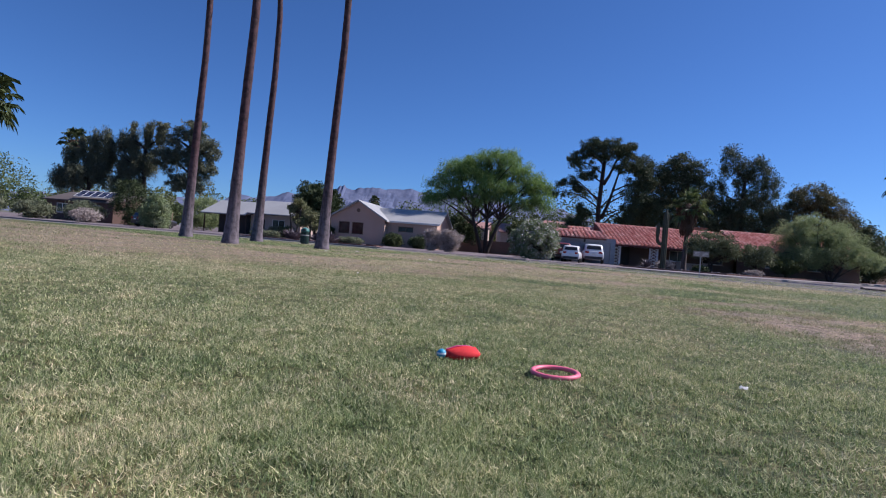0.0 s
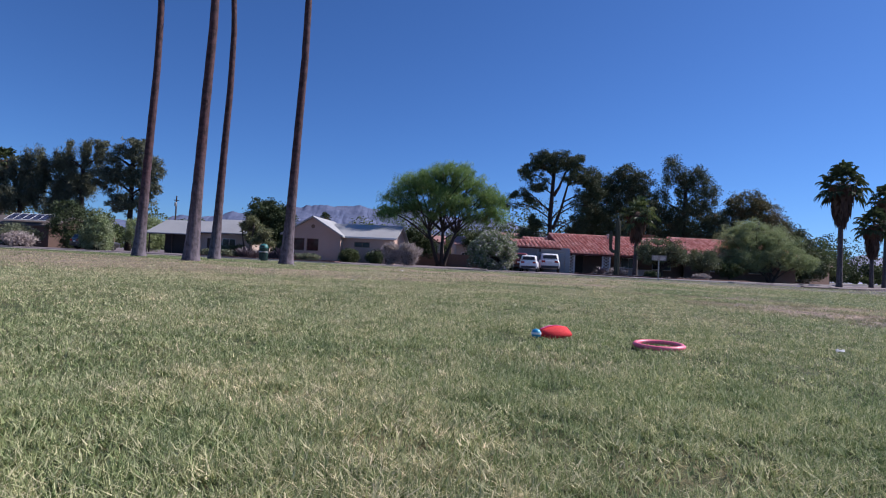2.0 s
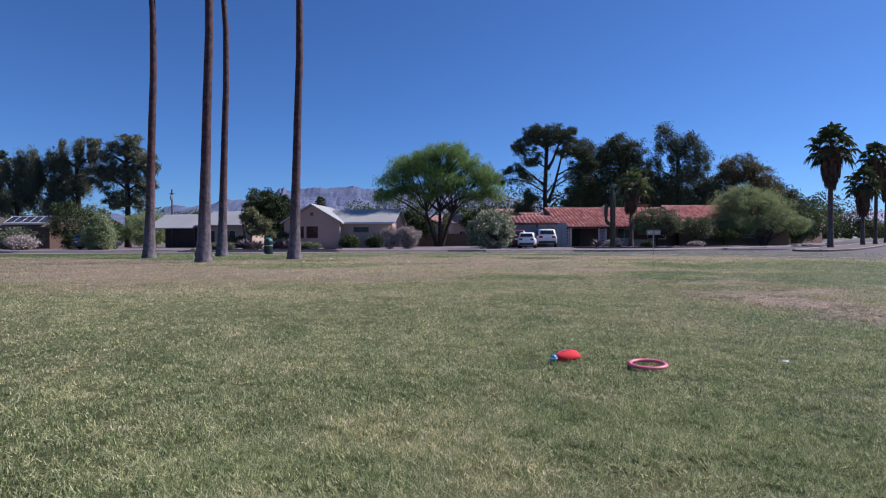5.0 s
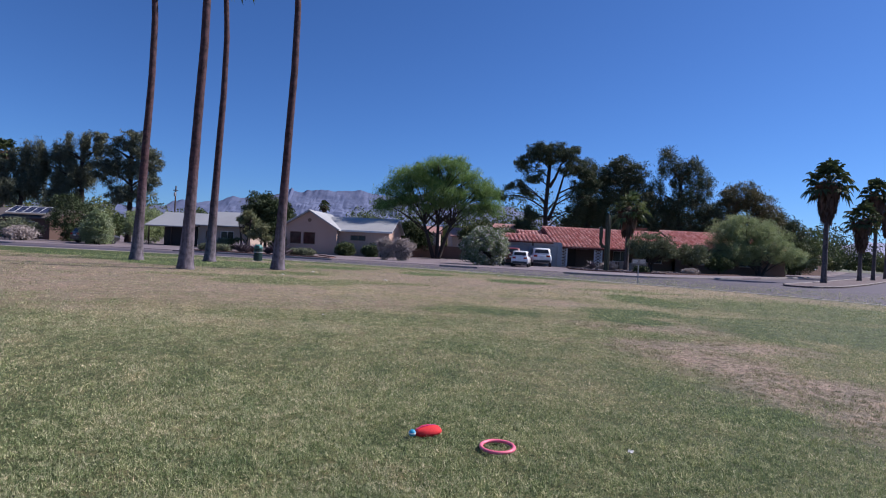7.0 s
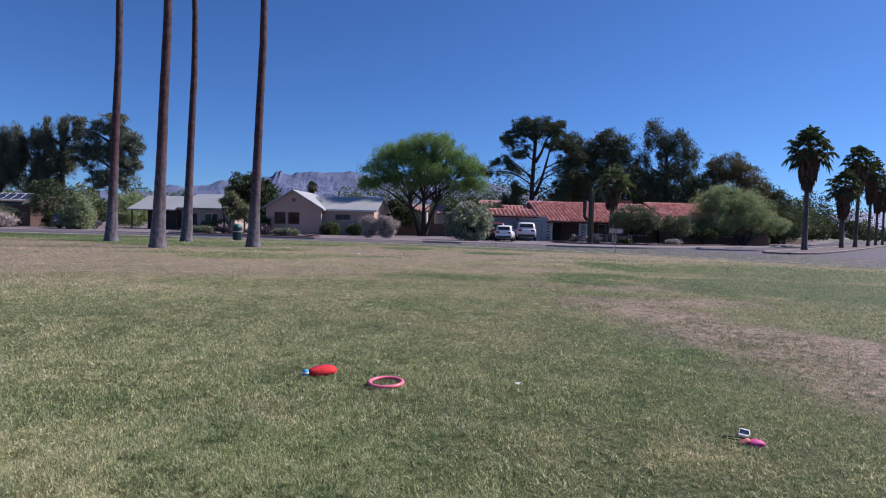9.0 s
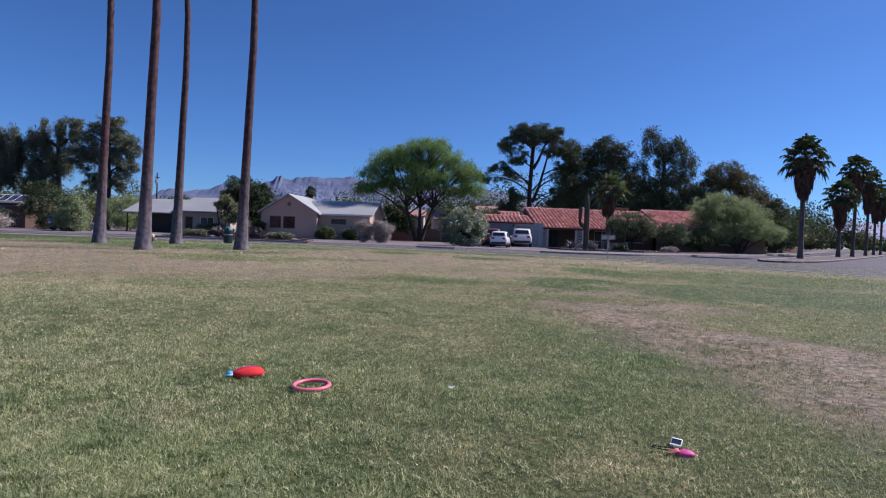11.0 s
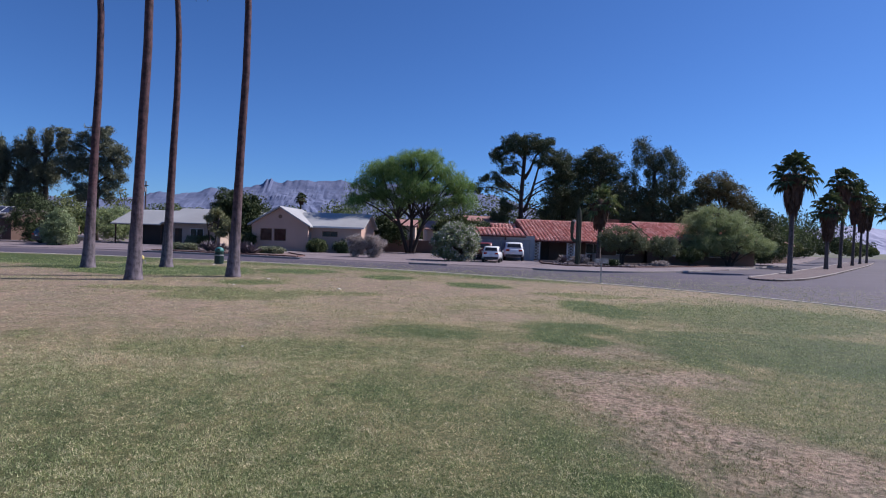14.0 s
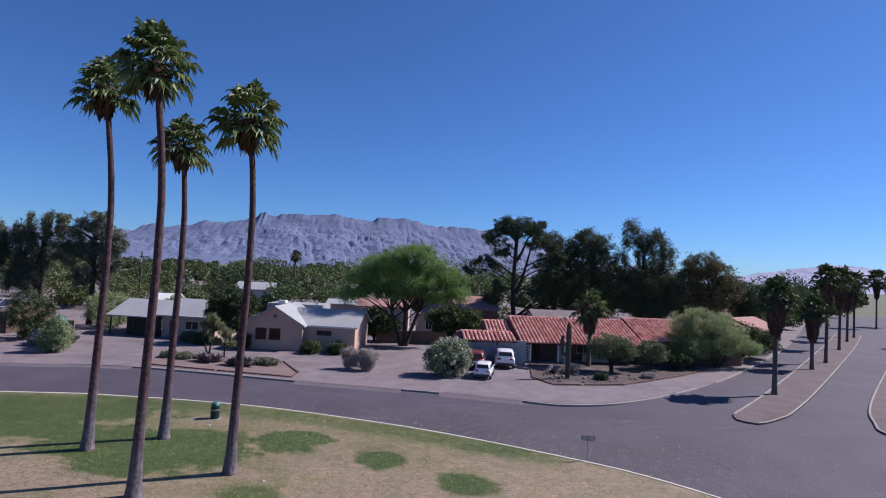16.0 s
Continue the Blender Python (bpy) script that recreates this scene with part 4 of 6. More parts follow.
def tree(name, x, y, trunk_h, trunk_r, lobes, leaf, clumps, per, clump_r, ln, wd, label, category="tree", group="", limbs=9, droop=0.0, bark=BARK, shell=0.45, stems=1, flat=0.75, fill=1.5, spread=False, splay=0.4, forks=()):
    """lobes: centre and radii of the crown's masses above the foot. Clumps of leaves fill them unevenly, limbs reach into them."""
    t = thing(name, pose(x, y, 0), label, category, group)
    clumps, ln, wd = int(clumps * fill), ln * 1.2, wd * 1.4
    cs = []
    vol = np.array([q[3] * q[4] * q[5] for q in lobes]) ** 0.75
    for q, k in zip(lobes, rng.multinomial(clumps, vol / vol.sum())):
        d = rng.normal(size=(k, 3))
        d /= np.linalg.norm(d, axis=1, keepdims=True)
        r = rng.uniform(shell ** 2, 1.0, k)[:, None] ** 0.5
        cs.append(np.array(q[:3]) + d * r * np.array(q[3:]))
    cs = np.concatenate(cs)
    cs[:, 2] = np.maximum(cs[:, 2], clump_r * 0.6)
    sizes = rng.uniform(0.55, 1.3, len(cs))
    pts = np.repeat(cs, per, 0) + np.clip(rng.normal(size=(len(cs) * per, 3)), -1.7, 1.7) * (clump_r * np.repeat(sizes, per))[:, None] * np.array([0.6, 0.6, 0.6 * flat])
    pts[:, 2] = np.maximum(pts[:, 2], 0.03)
    w, twigs, boughs = Mesh(), Mesh(), []
    for s in range(stems):
        ox = 0.0 if stems == 1 else random.uniform(-0.3, 0.3) * stems * 0.4
        reach_x = splay * trunk_h * 0.5 * (2 * s - stems + 1) if spread else 0.0
        top = Vector((ox * 1.6 + reach_x + random.uniform(-0.3, 0.3) * trunk_r, random.uniform(-0.2, 0.2), trunk_h))
        foot = Vector((ox, 0, -0.2))
        mid = foot.lerp(top, 0.5) + Vector((random.uniform(-0.1, 0.1) * trunk_h * 0.3, 0, 0))
        w.tube([foot, foot.lerp(mid, 0.25), mid, top], [trunk_r * 1.4, trunk_r * 1.05, trunk_r * 0.9, trunk_r * 0.75], 9)
        frame_pts = [foot.lerp(top, k / 12) for k in range(4, 13)]
        for line in forks:
            line = [Vector(q) for q in line]
            boughs.append(Mesh().tube(line, [trunk_r * (0.8 - 0.5 * k / (len(line) - 1)) for k in range(len(line))], 8))
            frame_pts += [a.lerp(b, k / 4) for a, b in zip(line, line[1:]) for k in range(1, 5)]
        if spread:
            for q in lobes[s::stems]:
                c = Vector(q[:3])
                if forks:
                    near = min(frame_pts, key=lambda v: (v - c).length + (8.0 if v.z > c.z - 0.3 * math.hypot(v.x - c.x, v.y - c.y) else 0.0))
                    boughs.append(Mesh())
                    limb(boughs[-1], near, c, trunk_r * 0.34, trunk_r * 0.12, 0.16)
                    continue
                g = min(0.95, max(0.3, (c.z - 0.5 * math.hypot(c.x, c.y)) / trunk_h))
                start = foot.lerp(mid, 2 * g) if g < 0.5 else mid.lerp(top, 2 * g - 1)
                boughs.append(Mesh())
                limb(boughs[-1], start, c, trunk_r * 0.5, trunk_r * 0.18, 0.1)
        pick = rng.choice(len(cs), min(limbs, len(cs)), replace=False)
        for k in pick:
            c = Vector(cs[k])
            reach = math.hypot(c.x - foot.x, c.y - foot.y)
            start = foot.lerp(mid, 2 * g) if (g := min(1.0, max(0.45, (c.z - 0.55 * reach) / trunk_h))) < 0.5 else mid.lerp(top, 2 * g - 1)
            limb(twigs if spread else w, start, c, trunk_r * (0.3 if spread else 0.5), 0.03, 0.12)
            for j in rng.choice(len(cs), 2):
                if (Vector(cs[j]) - c).length < 3.2:
                    limb(twigs if spread else w, start.lerp(c, 0.6), Vector(cs[j]), trunk_r * 0.22, 0.02, 0.1, 4)
    part("trunk", w, bark, t, smooth=True)
    for b in boughs:
        part("bough", b, bark, t, smooth=True)
    if spread:
        tagged(part("twigs", twigs, bark, t, smooth=True), kind="stuff")
    part("crown", shards(pts, ln, wd, leaf, "crown", droop), leaf, t)
    if name == "oleander":
        pick = pts[rng.choice(len(pts), len(pts) // 5, replace=False)]
        tagged(part("blossom", shards(pick + np.array([0.03, -0.12, 0.05]), 0.14, 0.1, FLOWER, "blossom"), FLOWER, t, "scattered pale blossoms"), kind="stuff")
    return t, cs


random.seed(21)
tree("mesquite_tree", 4.65, 70.5, 4.4, 0.24, ((-6.2, 0, 6.3, 2.1, 2.6, 1), (-5.4, 0, 8.3, 2.1, 2.6, 1.3), (-3.6, 0.4, 7.0, 2.2, 2.6, 1.2), (-3.4, 0.3, 10.0, 2.2, 2.8, 1.4), (-1.2, 0, 11.2, 2.2, 2.8, 1.3), (-1.4, -1.2, 8.6, 2.5, 2.2, 1.6), (0.6, 0.8, 9.6, 2.4, 2.6, 1.6), (1.6, 0, 11.6, 2.2, 2.8, 1.3), (1.8, -1.2, 7.6, 2.4, 2.0, 1.3), (3.6, 0.4, 10.4, 2.2, 2.6, 1.4), (4.4, 0, 8.4, 2.3, 2.6, 1.4), (6.0, 0, 8.8, 1.8, 2.4, 1.2), (6.4, 0, 6.6, 1.9, 2.2, 1), (-0.4, -1.0, 6.6, 2, 1.6, 0.91), (4.0, -0.8, 6.2, 1.7, 1.6, 0.78)), L_MESQ, 350, 100, 0.68, 0.5, 0.036, "spreading bright green mesquite with a forked dark trunk", limbs=14, stems=3, shell=0.08, fill=1.2, droop=-1.1, spread=True, splay=0.3)
tree("umbrella_pine", 23.0, 88.0, 16.0, 0.38, ((0.3, -0.70, 17.2, 2.9, 2.40, 1.6), (-1.0, 0.3, 16.2, 2.0, 2.0, 1.2), (-3.1, -0.3, 16.4, 1.7, 1.8, 1.0), (-0.6, 0.2, 18.2, 1.6, 1.6, 0.8), (-2.2, 0.00, 17.8, 1.6, 1.76, 1), (-4.4, 0.70, 15.2, 1.6, 1.76, 1), (-2.6, -0.35, 14.1, 1.7, 1.87, 0.9), (-2.3, 0.35, 13, 1.7, 1.87, 0.8), (-5.5, -0.70, 11.6, 1.9, 2.09, 1), (-7.3, 0.00, 10.1, 1.5, 1.65, 0.8), (-4, 0.70, 10.5, 1.7, 1.87, 0.9), (-2.8, -0.35, 7.5, 1.6, 1.76, 1), (-3.6, 0.35, 5.7, 1.9, 2.09, 1), (3, -0.70, 16.9, 2.1, 2.31, 1.5), (5.2, 0.00, 15.2, 2.3, 2.40, 1.6), (6.8, 0.70, 15.1, 1.4, 1.54, 1.2), (2.6, -0.35, 14.8, 1.6, 1.76, 1), (6, 0.35, 12.5, 2.3, 2.40, 1.6), (5.4, -0.70, 10.4, 2.3, 2.40, 1.6), (4.6, 0.00, 8.1, 1.9, 2.09, 1.4), (7.5, 0.70, 8.7, 2.3, 2.40, 1.8), (3.7, -0.35, 6.2, 1.7, 1.87, 1)), L_PINE, 390, 150, 0.5, 0.2, 0.06, "tall open-crowned dark pine behind the tiled house", limbs=5, shell=0.2, flat=0.8, fill=1.5, spread=True, forks=(((0.1, 0, 6.6), (1.1, 0.2, 9.0), (1.8, 0.3, 11.6), (2.4, 0.2, 14.2)), ((0.0, 0, 11.8), (0.8, -0.2, 13.2), (1.6, -0.2, 15.4))))
tree("broad_pine", 30.2, 90.0, 13.0, 0.4, ((-0.8, 0, 15.4, 2.2, 2.4, 1.8), (1.2, 0, 13.6, 2.6, 2.4, 2.2), (-0.8, 0, 11.5, 2.8, 2.4, 2.2), (3.4, 0, 14.6, 2.2, 2.4, 1.8), (0.4, 0, 8, 3.6, 2.4, 2.8), (2.6, 0, 10.6, 2.4, 2.4, 2)), L_PINE, 190, 115, 0.72, 0.24, 0.055, "dense dark pine behind the tiled house", limbs=8, spread=True)
tree("eucalyptus_tree", 36.5, 90.0, 13.0, 0.4, ((-1, 0, 16.2, 2, 2.2, 1.8), (1.2, 0, 15, 2, 2.2, 2), (-1.6, 0, 12.4, 2.8, 2.4, 3.2), (1.6, 0, 10.8, 2.8, 2.4, 3.8), (2.4, 0, 7.4, 3, 2.4, 3.4), (-1.8, 0, 6.4, 3, 2.4, 3)), L_EUC, 300, 90, 0.74, 0.28, 0.075, "tall dark evergreen with a ragged top", limbs=8, droop=0.6, spread=True)
tree("eucalyptus_tree", 46.0, 91.0, 15.0, 0.36, ((-2.8, 0, 17.2, 1.4, 1.54, 2.6), (-0.6, 0, 15.4, 1.3, 1.43, 3), (2, 0, 15.6, 1.5, 1.65, 2.8), (4, 0, 13.6, 1.5, 1.65, 3.2), (-4.4, 0, 12.4, 1.4, 1.54, 2.8), (0.4, 0, 9.8, 4, 2.4, 3.4), (5.2, 0, 8, 2.4, 2.4, 3.2), (-3, 0, 7, 3, 2.4, 3.2), (1, 0, 5, 4, 2.4, 2.4)), L_EUC, 420, 92, 0.68, 0.28, 0.075, "tall drooping eucalyptus with plumed upright boughs", limbs=10, droop=0.9, flat=1.2, spread=True)
tree("eucalyptus_tree", 58.8, 92.0, 8.0, 0.36, ((-1.4, 0, 12.6, 3, 2.8, 2.6), (-4, 0, 10.6, 2.1, 2.31, 3), (1.6, 0, 11.2, 2.5, 2.53, 2.4), (3.6, 0, 8.8, 2.0, 1.98, 2.6), (0, 0, 6.6, 4, 2.8, 3.0)), foliage("olive_leaves", (0.07, 0.075, 0.036), (0.16, 0.155, 0.075), (0.13, 0.105, 0.055), 0.5, 0.25), 240, 80, 0.75, 0.28, 0.085, "rounded olive-brown eucalyptus behind the houses", limbs=8, droop=0.5, spread=True)
tree("evergreen_tree", 66.5, 94.0, 4.0, 0.3, ((-2.0, 0, 7.8, 2.4, 2.2, 2.6), (0.8, 0, 7.0, 2.2, 2.2, 2.2), (0.4, 0, 4.4, 2.8, 2.2, 2.4)), L_PINE, 170, 70, 0.95, 0.36, 0.09, "small dark evergreen behind the tiled house", limbs=8)
tree("evergreen_tree", 24.0, 96.0, 3.0, 0.3, ((-5.0, 0, 2.6, 3.0, 3, 1.8), (5.4, 0, 6.0, 2.8, 3, 3.6), (10.0, 0, 7.4, 4.6, 3, 4.6), (18, 0, 7.4, 5, 3, 4.6), (26, 0, 7.0, 5, 3, 4.2), (34, 0, 6.4, 4, 3, 4.0)), L_CITRUS, 300, 70, 1.05, 0.34, 0.11, "dark understorey of evergreens behind the houses", limbs=8)
tree("salt_cedar", -46.0, 84.0, 12.0, 0.35, ((0.4, 0, 13.8, 0.7, 0.77, 2.6), (-1.9, 0, 12.6, 0.75, 0.825, 2.6), (2, 0, 12.8, 0.7, 0.77, 2.4), (-3.5, 0, 11.6, 0.8, 0.88, 2.5), (-5.2, 0, 10.6, 0.9, 0.99, 2.8), (-1, 0, 9.2, 1.2, 1.32, 2.4), (1, 0, 9.2, 1, 1.1, 2), (-6.2, 0, 8, 1.1, 1.21, 2.4), (-3, 0, 8.2, 1.1, 1.21, 2), (-2.4, 0, 5.6, 3, 2.4, 1.4)), L_PINE2, 250, 120, 0.42, 0.44, 0.045, "tall feathery grey-green tamarisk with plumed boughs", limbs=8, shell=0.25, droop=-1.2, flat=2.0, spread=True)
tree("salt_cedar", -53.5, 83.0, 9.0, 0.3, ((2.2, 0, 11.4, 0.75, 0.825, 2.3), (0.5, 0, 10.8, 0.8, 0.88, 2.5), (-1.2, 0, 9.8, 0.8, 0.88, 2.3), (-3, 0, 8.6, 1, 1.1, 2.3), (1.2, 0, 7.6, 1.2, 1.32, 2), (-1, 0, 6.6, 2.2, 2.4, 1.6), (-3.6, 0, 6, 1.8, 1.98, 1.6)), L_PINE2, 190, 120, 0.42, 0.44, 0.045, "tall feathery grey-green tamarisk with plumed boughs", limbs=8, shell=0.25, droop=-1.2, flat=2.0, spread=True)
tree("pine_tree", -38.2, 82.0, 13.0, 0.35, ((-4, 0, 13.4, 1.1, 1.21, 2.2), (-2.2, 0, 12.8, 1.2, 1.32, 2.2), (0.4, 0, 14.2, 1.5, 1.65, 2), (1.6, 0, 12.4, 1.6, 1.76, 1.8), (3, 0, 11.4, 1.4, 1.54, 1.7), (-3.4, 0, 9.8, 1.8, 1.98, 2), (-0.4, 0, 10.2, 1.9, 2.09, 1.7), (2.4, 0, 9, 1.8, 1.98, 1.6), (0, 0, 6.6, 3, 2.4, 1.8)), L_PINE2, 230, 95, 0.5, 0.36, 0.06, "dark green conifer beside the tamarisk", limbs=8, shell=0.25, droop=-0.5, spread=True)
tree("palo_verde_tree", 40.2, 60.6, 1.6, 0.17, ((-2.0, 0, 4.9, 2.5, 2.6, 1.9), (-4.0, 0, 4.2, 1.9, 2.2, 1.6), (0.4, 0, 4.6, 2.3, 2.6, 1.8), (2.2, 0, 3.2, 1.9, 2.2, 1.5), (-1.0, -0.8, 2.8, 3.3, 2.4, 1.5), (3.9, 0, 2.1, 1.5, 1.8, 1.1), (-3.6, -0.5, 2.5, 2.2, 2.0, 1.2)), L_VERDE, 230, 110, 0.58, 0.4, 0.025, "wide yellow-green palo verde drooping to the ground", limbs=10, stems=3, shell=0.2, spread=True, splay=0.5)
tree("palo_verde_tree", 48.0, 67.5, 1.0, 0.15, ((0, 0, 2.7, 3.2, 2.6, 2.1), (3.5, 1.5, 2.2, 2.4, 2.2, 1.6)), L_HEDGE, 150, 55, 0.6, 0.3, 0.06, "low grey-green tree beside the side street", limbs=8, stems=2)
tree("mesquite_bush", 25.6, 55.3, 1.0, 0.13, ((0, 0, 2.7, 2.3, 2.0, 1.2), (-1.0, 0, 2.1, 1.6, 1.5, 0.8), (1.1, 0, 2.3, 1.5, 1.5, 0.9)), L_YARD, 130, 50, 0.42, 0.2, 0.06, "small round-crowned grey-green yard tree", "small tree", limbs=8, stems=2)
tree("mesquite_bush", 30.8, 57.5, 0.7, 0.1, ((0, 0, 2.0, 1.8, 1.6, 1.1),), L_YARD, 80, 45, 0.42, 0.2, 0.06, "small grey-green yard tree in the gravel bed", "small tree", limbs=6)
tree("mesquite_bush", 34.3, 58.2, 0.5, 0.08, ((0, 0, 1.2, 1.3, 1.2, 0.7),), L_HEDGE, 50, 40, 0.4, 0.2, 0.07, "low dark shrub under the palo verde", "shrub", limbs=5)
for hx, hy, hr in ((83.0, 76.0, 2.6), (93.0, 86.0, 3.0)):
    tree("evergreen_tree", hx, hy, 1.4, 0.2, ((0, 0, hr * 0.95, hr, hr, hr * 0.9), (hr * 0.8, 0.5, hr * 0.7, hr * 0.8, hr * 0.8, hr * 0.65)), L_CITRUS, 110, 80, 0.62, 0.26, 0.09, "dark bushy evergreen at the far side of the side street", group="roadside evergreens", limbs=6)
tree("citrus_tree", -15.6, 67.5, 1.6, 0.2, ((-0.6, 0, 5.0, 2.2, 2.2, 1.8), (0.9, 0.2, 4.4, 1.9, 1.8, 2.0), (-1.5, 0, 3.2, 1.5, 1.6, 1.6), (0.4, 0, 2.6, 1.8, 1.8, 1.5)), L_CITRUS, 260, 75, 0.5, 0.2, 0.08, "dense dark green round tree between two houses", limbs=8)
tree("evergreen_tree", 1.0, 74.0, 1.4, 0.2, ((0, 0, 2.7, 2.0, 2.0, 1.9), (1.8, 0, 2.0, 1.7, 1.7, 1.4)), L_CITRUS, 130, 55, 0.6, 0.28, 0.1, "dark shrubby tree beside the tan house", limbs=6)
tree("evergreen_tree", 11.5, 75.0, 1.6, 0.2, ((-1.0, 0, 3.2, 2.6, 2.2, 2.2), (2.2, 0, 3.0, 2.2, 1.8, 1.8)), L_HEDGE, 130, 55, 0.6, 0.3, 0.1, "green shrubby tree behind the garage", limbs=6)
tree("oleander", 8.0, 51.2, 0.5, 0.06, ((0, 0, 1.8, 1.9, 1.8, 1.75), (1.0, 0, 1.7, 1.3, 1.4, 1.6), (-1.0, 0, 1.4, 1.2, 1.3, 1.35)), L_OLE, 200, 45, 0.34, 0.2, 0.06, "rounded oleander covered in pale flowers by the driveway", "shrub", limbs=10, stems=4, shell=0.5)
for lo in ((-28.4, 58.0, 1.15, 3.4), (-29.3, 60.5, 1.0, 2.7)):
    tree("shrub", lo[0] - 1.2, lo[1], 0.6, 0.06, ((0, 0, lo[3] * 0.5, lo[2], lo[2] * 0.9, lo[3] * 0.5), (-0.7, 0, lo[3] * 0.4, lo[2] * 0.7, 1.2, lo[3] * 0.4)), foliage("pale_shrub_leaves", (0.14, 0.19, 0.085), (0.3, 0.36, 0.19), (0.36, 0.38, 0.26), 0.6, 0.3), 130, 55, 0.38, 0.2, 0.055, "large pale green flowering shrub by the gravel drive", "shrub", limbs=8, stems=3, shell=0.5)
for bx, by, br, bh, mt, lb in ((-5.7, 62.0, 0.95, 1.35, L_HEDGE, "clipped round olive-green shrub against the tan wall"), (-2.9, 62.0, 0.85, 1.3, L_CITRUS, "clipped round dark shrub against the tan wall"), (-13.4, 64.0, 0.9, 1.8, L_CITRUS, "dark shrub at the corner of the tan house"), (-36.8, 66.0, 2.3, 5.6, L_CITRUS, "tall dark conical cypress shrub"), (-20.4, 68.0, 0.8, 1.2, L_SAGE, "low pale shrub before the pale-roofed house"), (-18.6, 66.6, 0.9, 1.3, L_HEDGE, "low green shrub before the pale-roofed house"), (-41.0, 64.0, 2.0, 2.3, L_SAGE, "grey-green desert shrub on bare gravel"), (-45.5, 62.0, 1.9, 2.0, L_SAGE, "grey-green desert shrub on bare gravel"), (-38.5, 60.5, 1.3, 1.4, L_GREY, "grey dry desert shrub"), (-50.0, 60.0, 2.2, 2.5, L_SAGE, "grey-green desert shrub on bare gravel"), (44.5, 64.0, 0.9, 1.0, L_SAGE, "low shrub at the edge of the side street"), (28.2, 52.6, 0.45, 0.4, L_GREY, "low pale shrub in the corner bed"), (21.0, 55.0, 0.7, 0.7, L_GREY, "low dry shrub in the corner bed"), (22.8, 51.2, 0.4, 0.4, L_CITRUS, "low green shrub in the corner bed"), (56.0, 79.0, 1.6, 2.0, L_HEDGE, "green shrub beside a driveway"), (-27.5, 84.5, 2.8, 4.4, L_VERDE, "yellow-green shrub behind the carport"), (-34.5, 79.5, 3.2, 5.0, L_VERDE, "yellow-green bushy tree behind the carport")):
    tree("shrub", bx, by, 0.35, 0.05, ((0, 0, bh * 0.5, br, br, bh * 0.48),), mt, int(28 + 30 * br), 48, 0.3 + 0.06 * br, 0.16 + 0.04 * br, 0.06, lb, "shrub", limbs=5, shell=0.55)
for bx, by, br in ((-0.9, 53.2, 0.75), (0.7, 52.6, 0.95)):
    tree("dry_shrub", bx, by, 0.2, 0.03, ((0, 0, 1.0, br, br * 0.9, 1.0), (-0.5, 0, 1.5, br * 0.5, br * 0.5, 0.5)), L_GREY, 95, 50, 0.26, 0.4, 0.014, "bare grey twiggy shrub on the open gravel", "shrub", "dry shrubs", limbs=12, stems=4, shell=0.2)
for bx, by, br in ((-17.0, 56.2, 0.9), (-18.6, 56.8, 0.8), (-9.2, 54.4, 1.0), (-8.4, 54.0, 0.7)):
    tree("low_shrub", bx, by, 0.15, 0.03, ((0, 0, 0.3, br, 0.7, 0.3),), L_SAGE, 60, 40, 0.2, 0.14, 0.05, "low mounded yellow-green ground cover in red gravel", "shrub", "ground cover", limbs=4)
tree("joshua_tree", -15.2, 58.5, 3.2, 0.1, ((0, 0, 3.7, 0.4, 0.4, 0.35), (-0.8, 0, 3.0, 0.4, 0.4, 0.35), (0.9, 0, 2.9, 0.4, 0.4, 0.35), (-0.3, 0.4, 2.2, 0.4, 0.4, 0.3)), L_YUCCA, 16, 60, 0.3, 0.6, 0.045, "branching yucca with spiky heads in the bed", "yucca", "yuccas", limbs=4, stems=2, spread=True)
tree("joshua_tree", -13.6, 57.6, 2.0, 0.09, ((0, 0, 2.4, 0.4, 0.4, 0.3), (-0.7, 0, 1.7, 0.35, 0.35, 0.3), (0.6, 0, 1.5, 0.35, 0.35, 0.3)), L_YUCCA, 12, 60, 0.3, 0.55, 0.045, "branching yucca with spiky heads in the bed", "yucca", "yuccas", limbs=3, spread=True)


def far_woods(seed, count, dark, near=100.0, deep=380.0, lo=-0.75, hi=1.75):
    """A belt of trees over the roofs behind the houses, each a heap of leafy masses."""
    g = np.random.default_rng(seed)
    out = []
    while len(out) < count:
        y = near + deep * g.uniform() ** 1.6
        x = g.uniform(lo, hi) * (y + 30)
        gap = abs(x - y + 7) if y < 400 else 99
        if gap < 12 or (x > y - 7 and x < y + 16 and y < 150) or (g.uniform() < 0.25 and dark):
            continue
        h = (4.0 + 9.0 * g.uniform() ** 2) * (0.8 + 0.6 * float(vnoise(x, y, 34, 4)))
        r = h * g.uniform(0.45, 0.75)
        for _ in range(6):
            c = np.array([x + g.uniform(-0.6, 0.6) * r, y + g.uniform(-0.6, 0.6) * r, h * g.uniform(0.3, 0.75)])
            rr = r * g.uniform(0.35, 0.6)
            k = int(105 * min(2.2, max(1.0, 230 / y)))
            d = g.normal(size=(k, 3))
            d /= np.linalg.norm(d, axis=1, keepdims=True)
            out.append(c + d * g.uniform(0.7, 1.05, (k, 1)) * rr * np.array([1, 1, 0.8]))
    p = np.concatenate(out)
    p[:, 2] = np.maximum(p[:, 2], 0.1)
    return p


def far_leaves(p, size, material):
    """Leaf masses over the given places, finer where they stand nearer."""
    near = np.clip(p[:, 1] / 250.0, 0.42, 1.15)
    return shards(p, size * near, 0.58 * size * near, material, "far_trees")


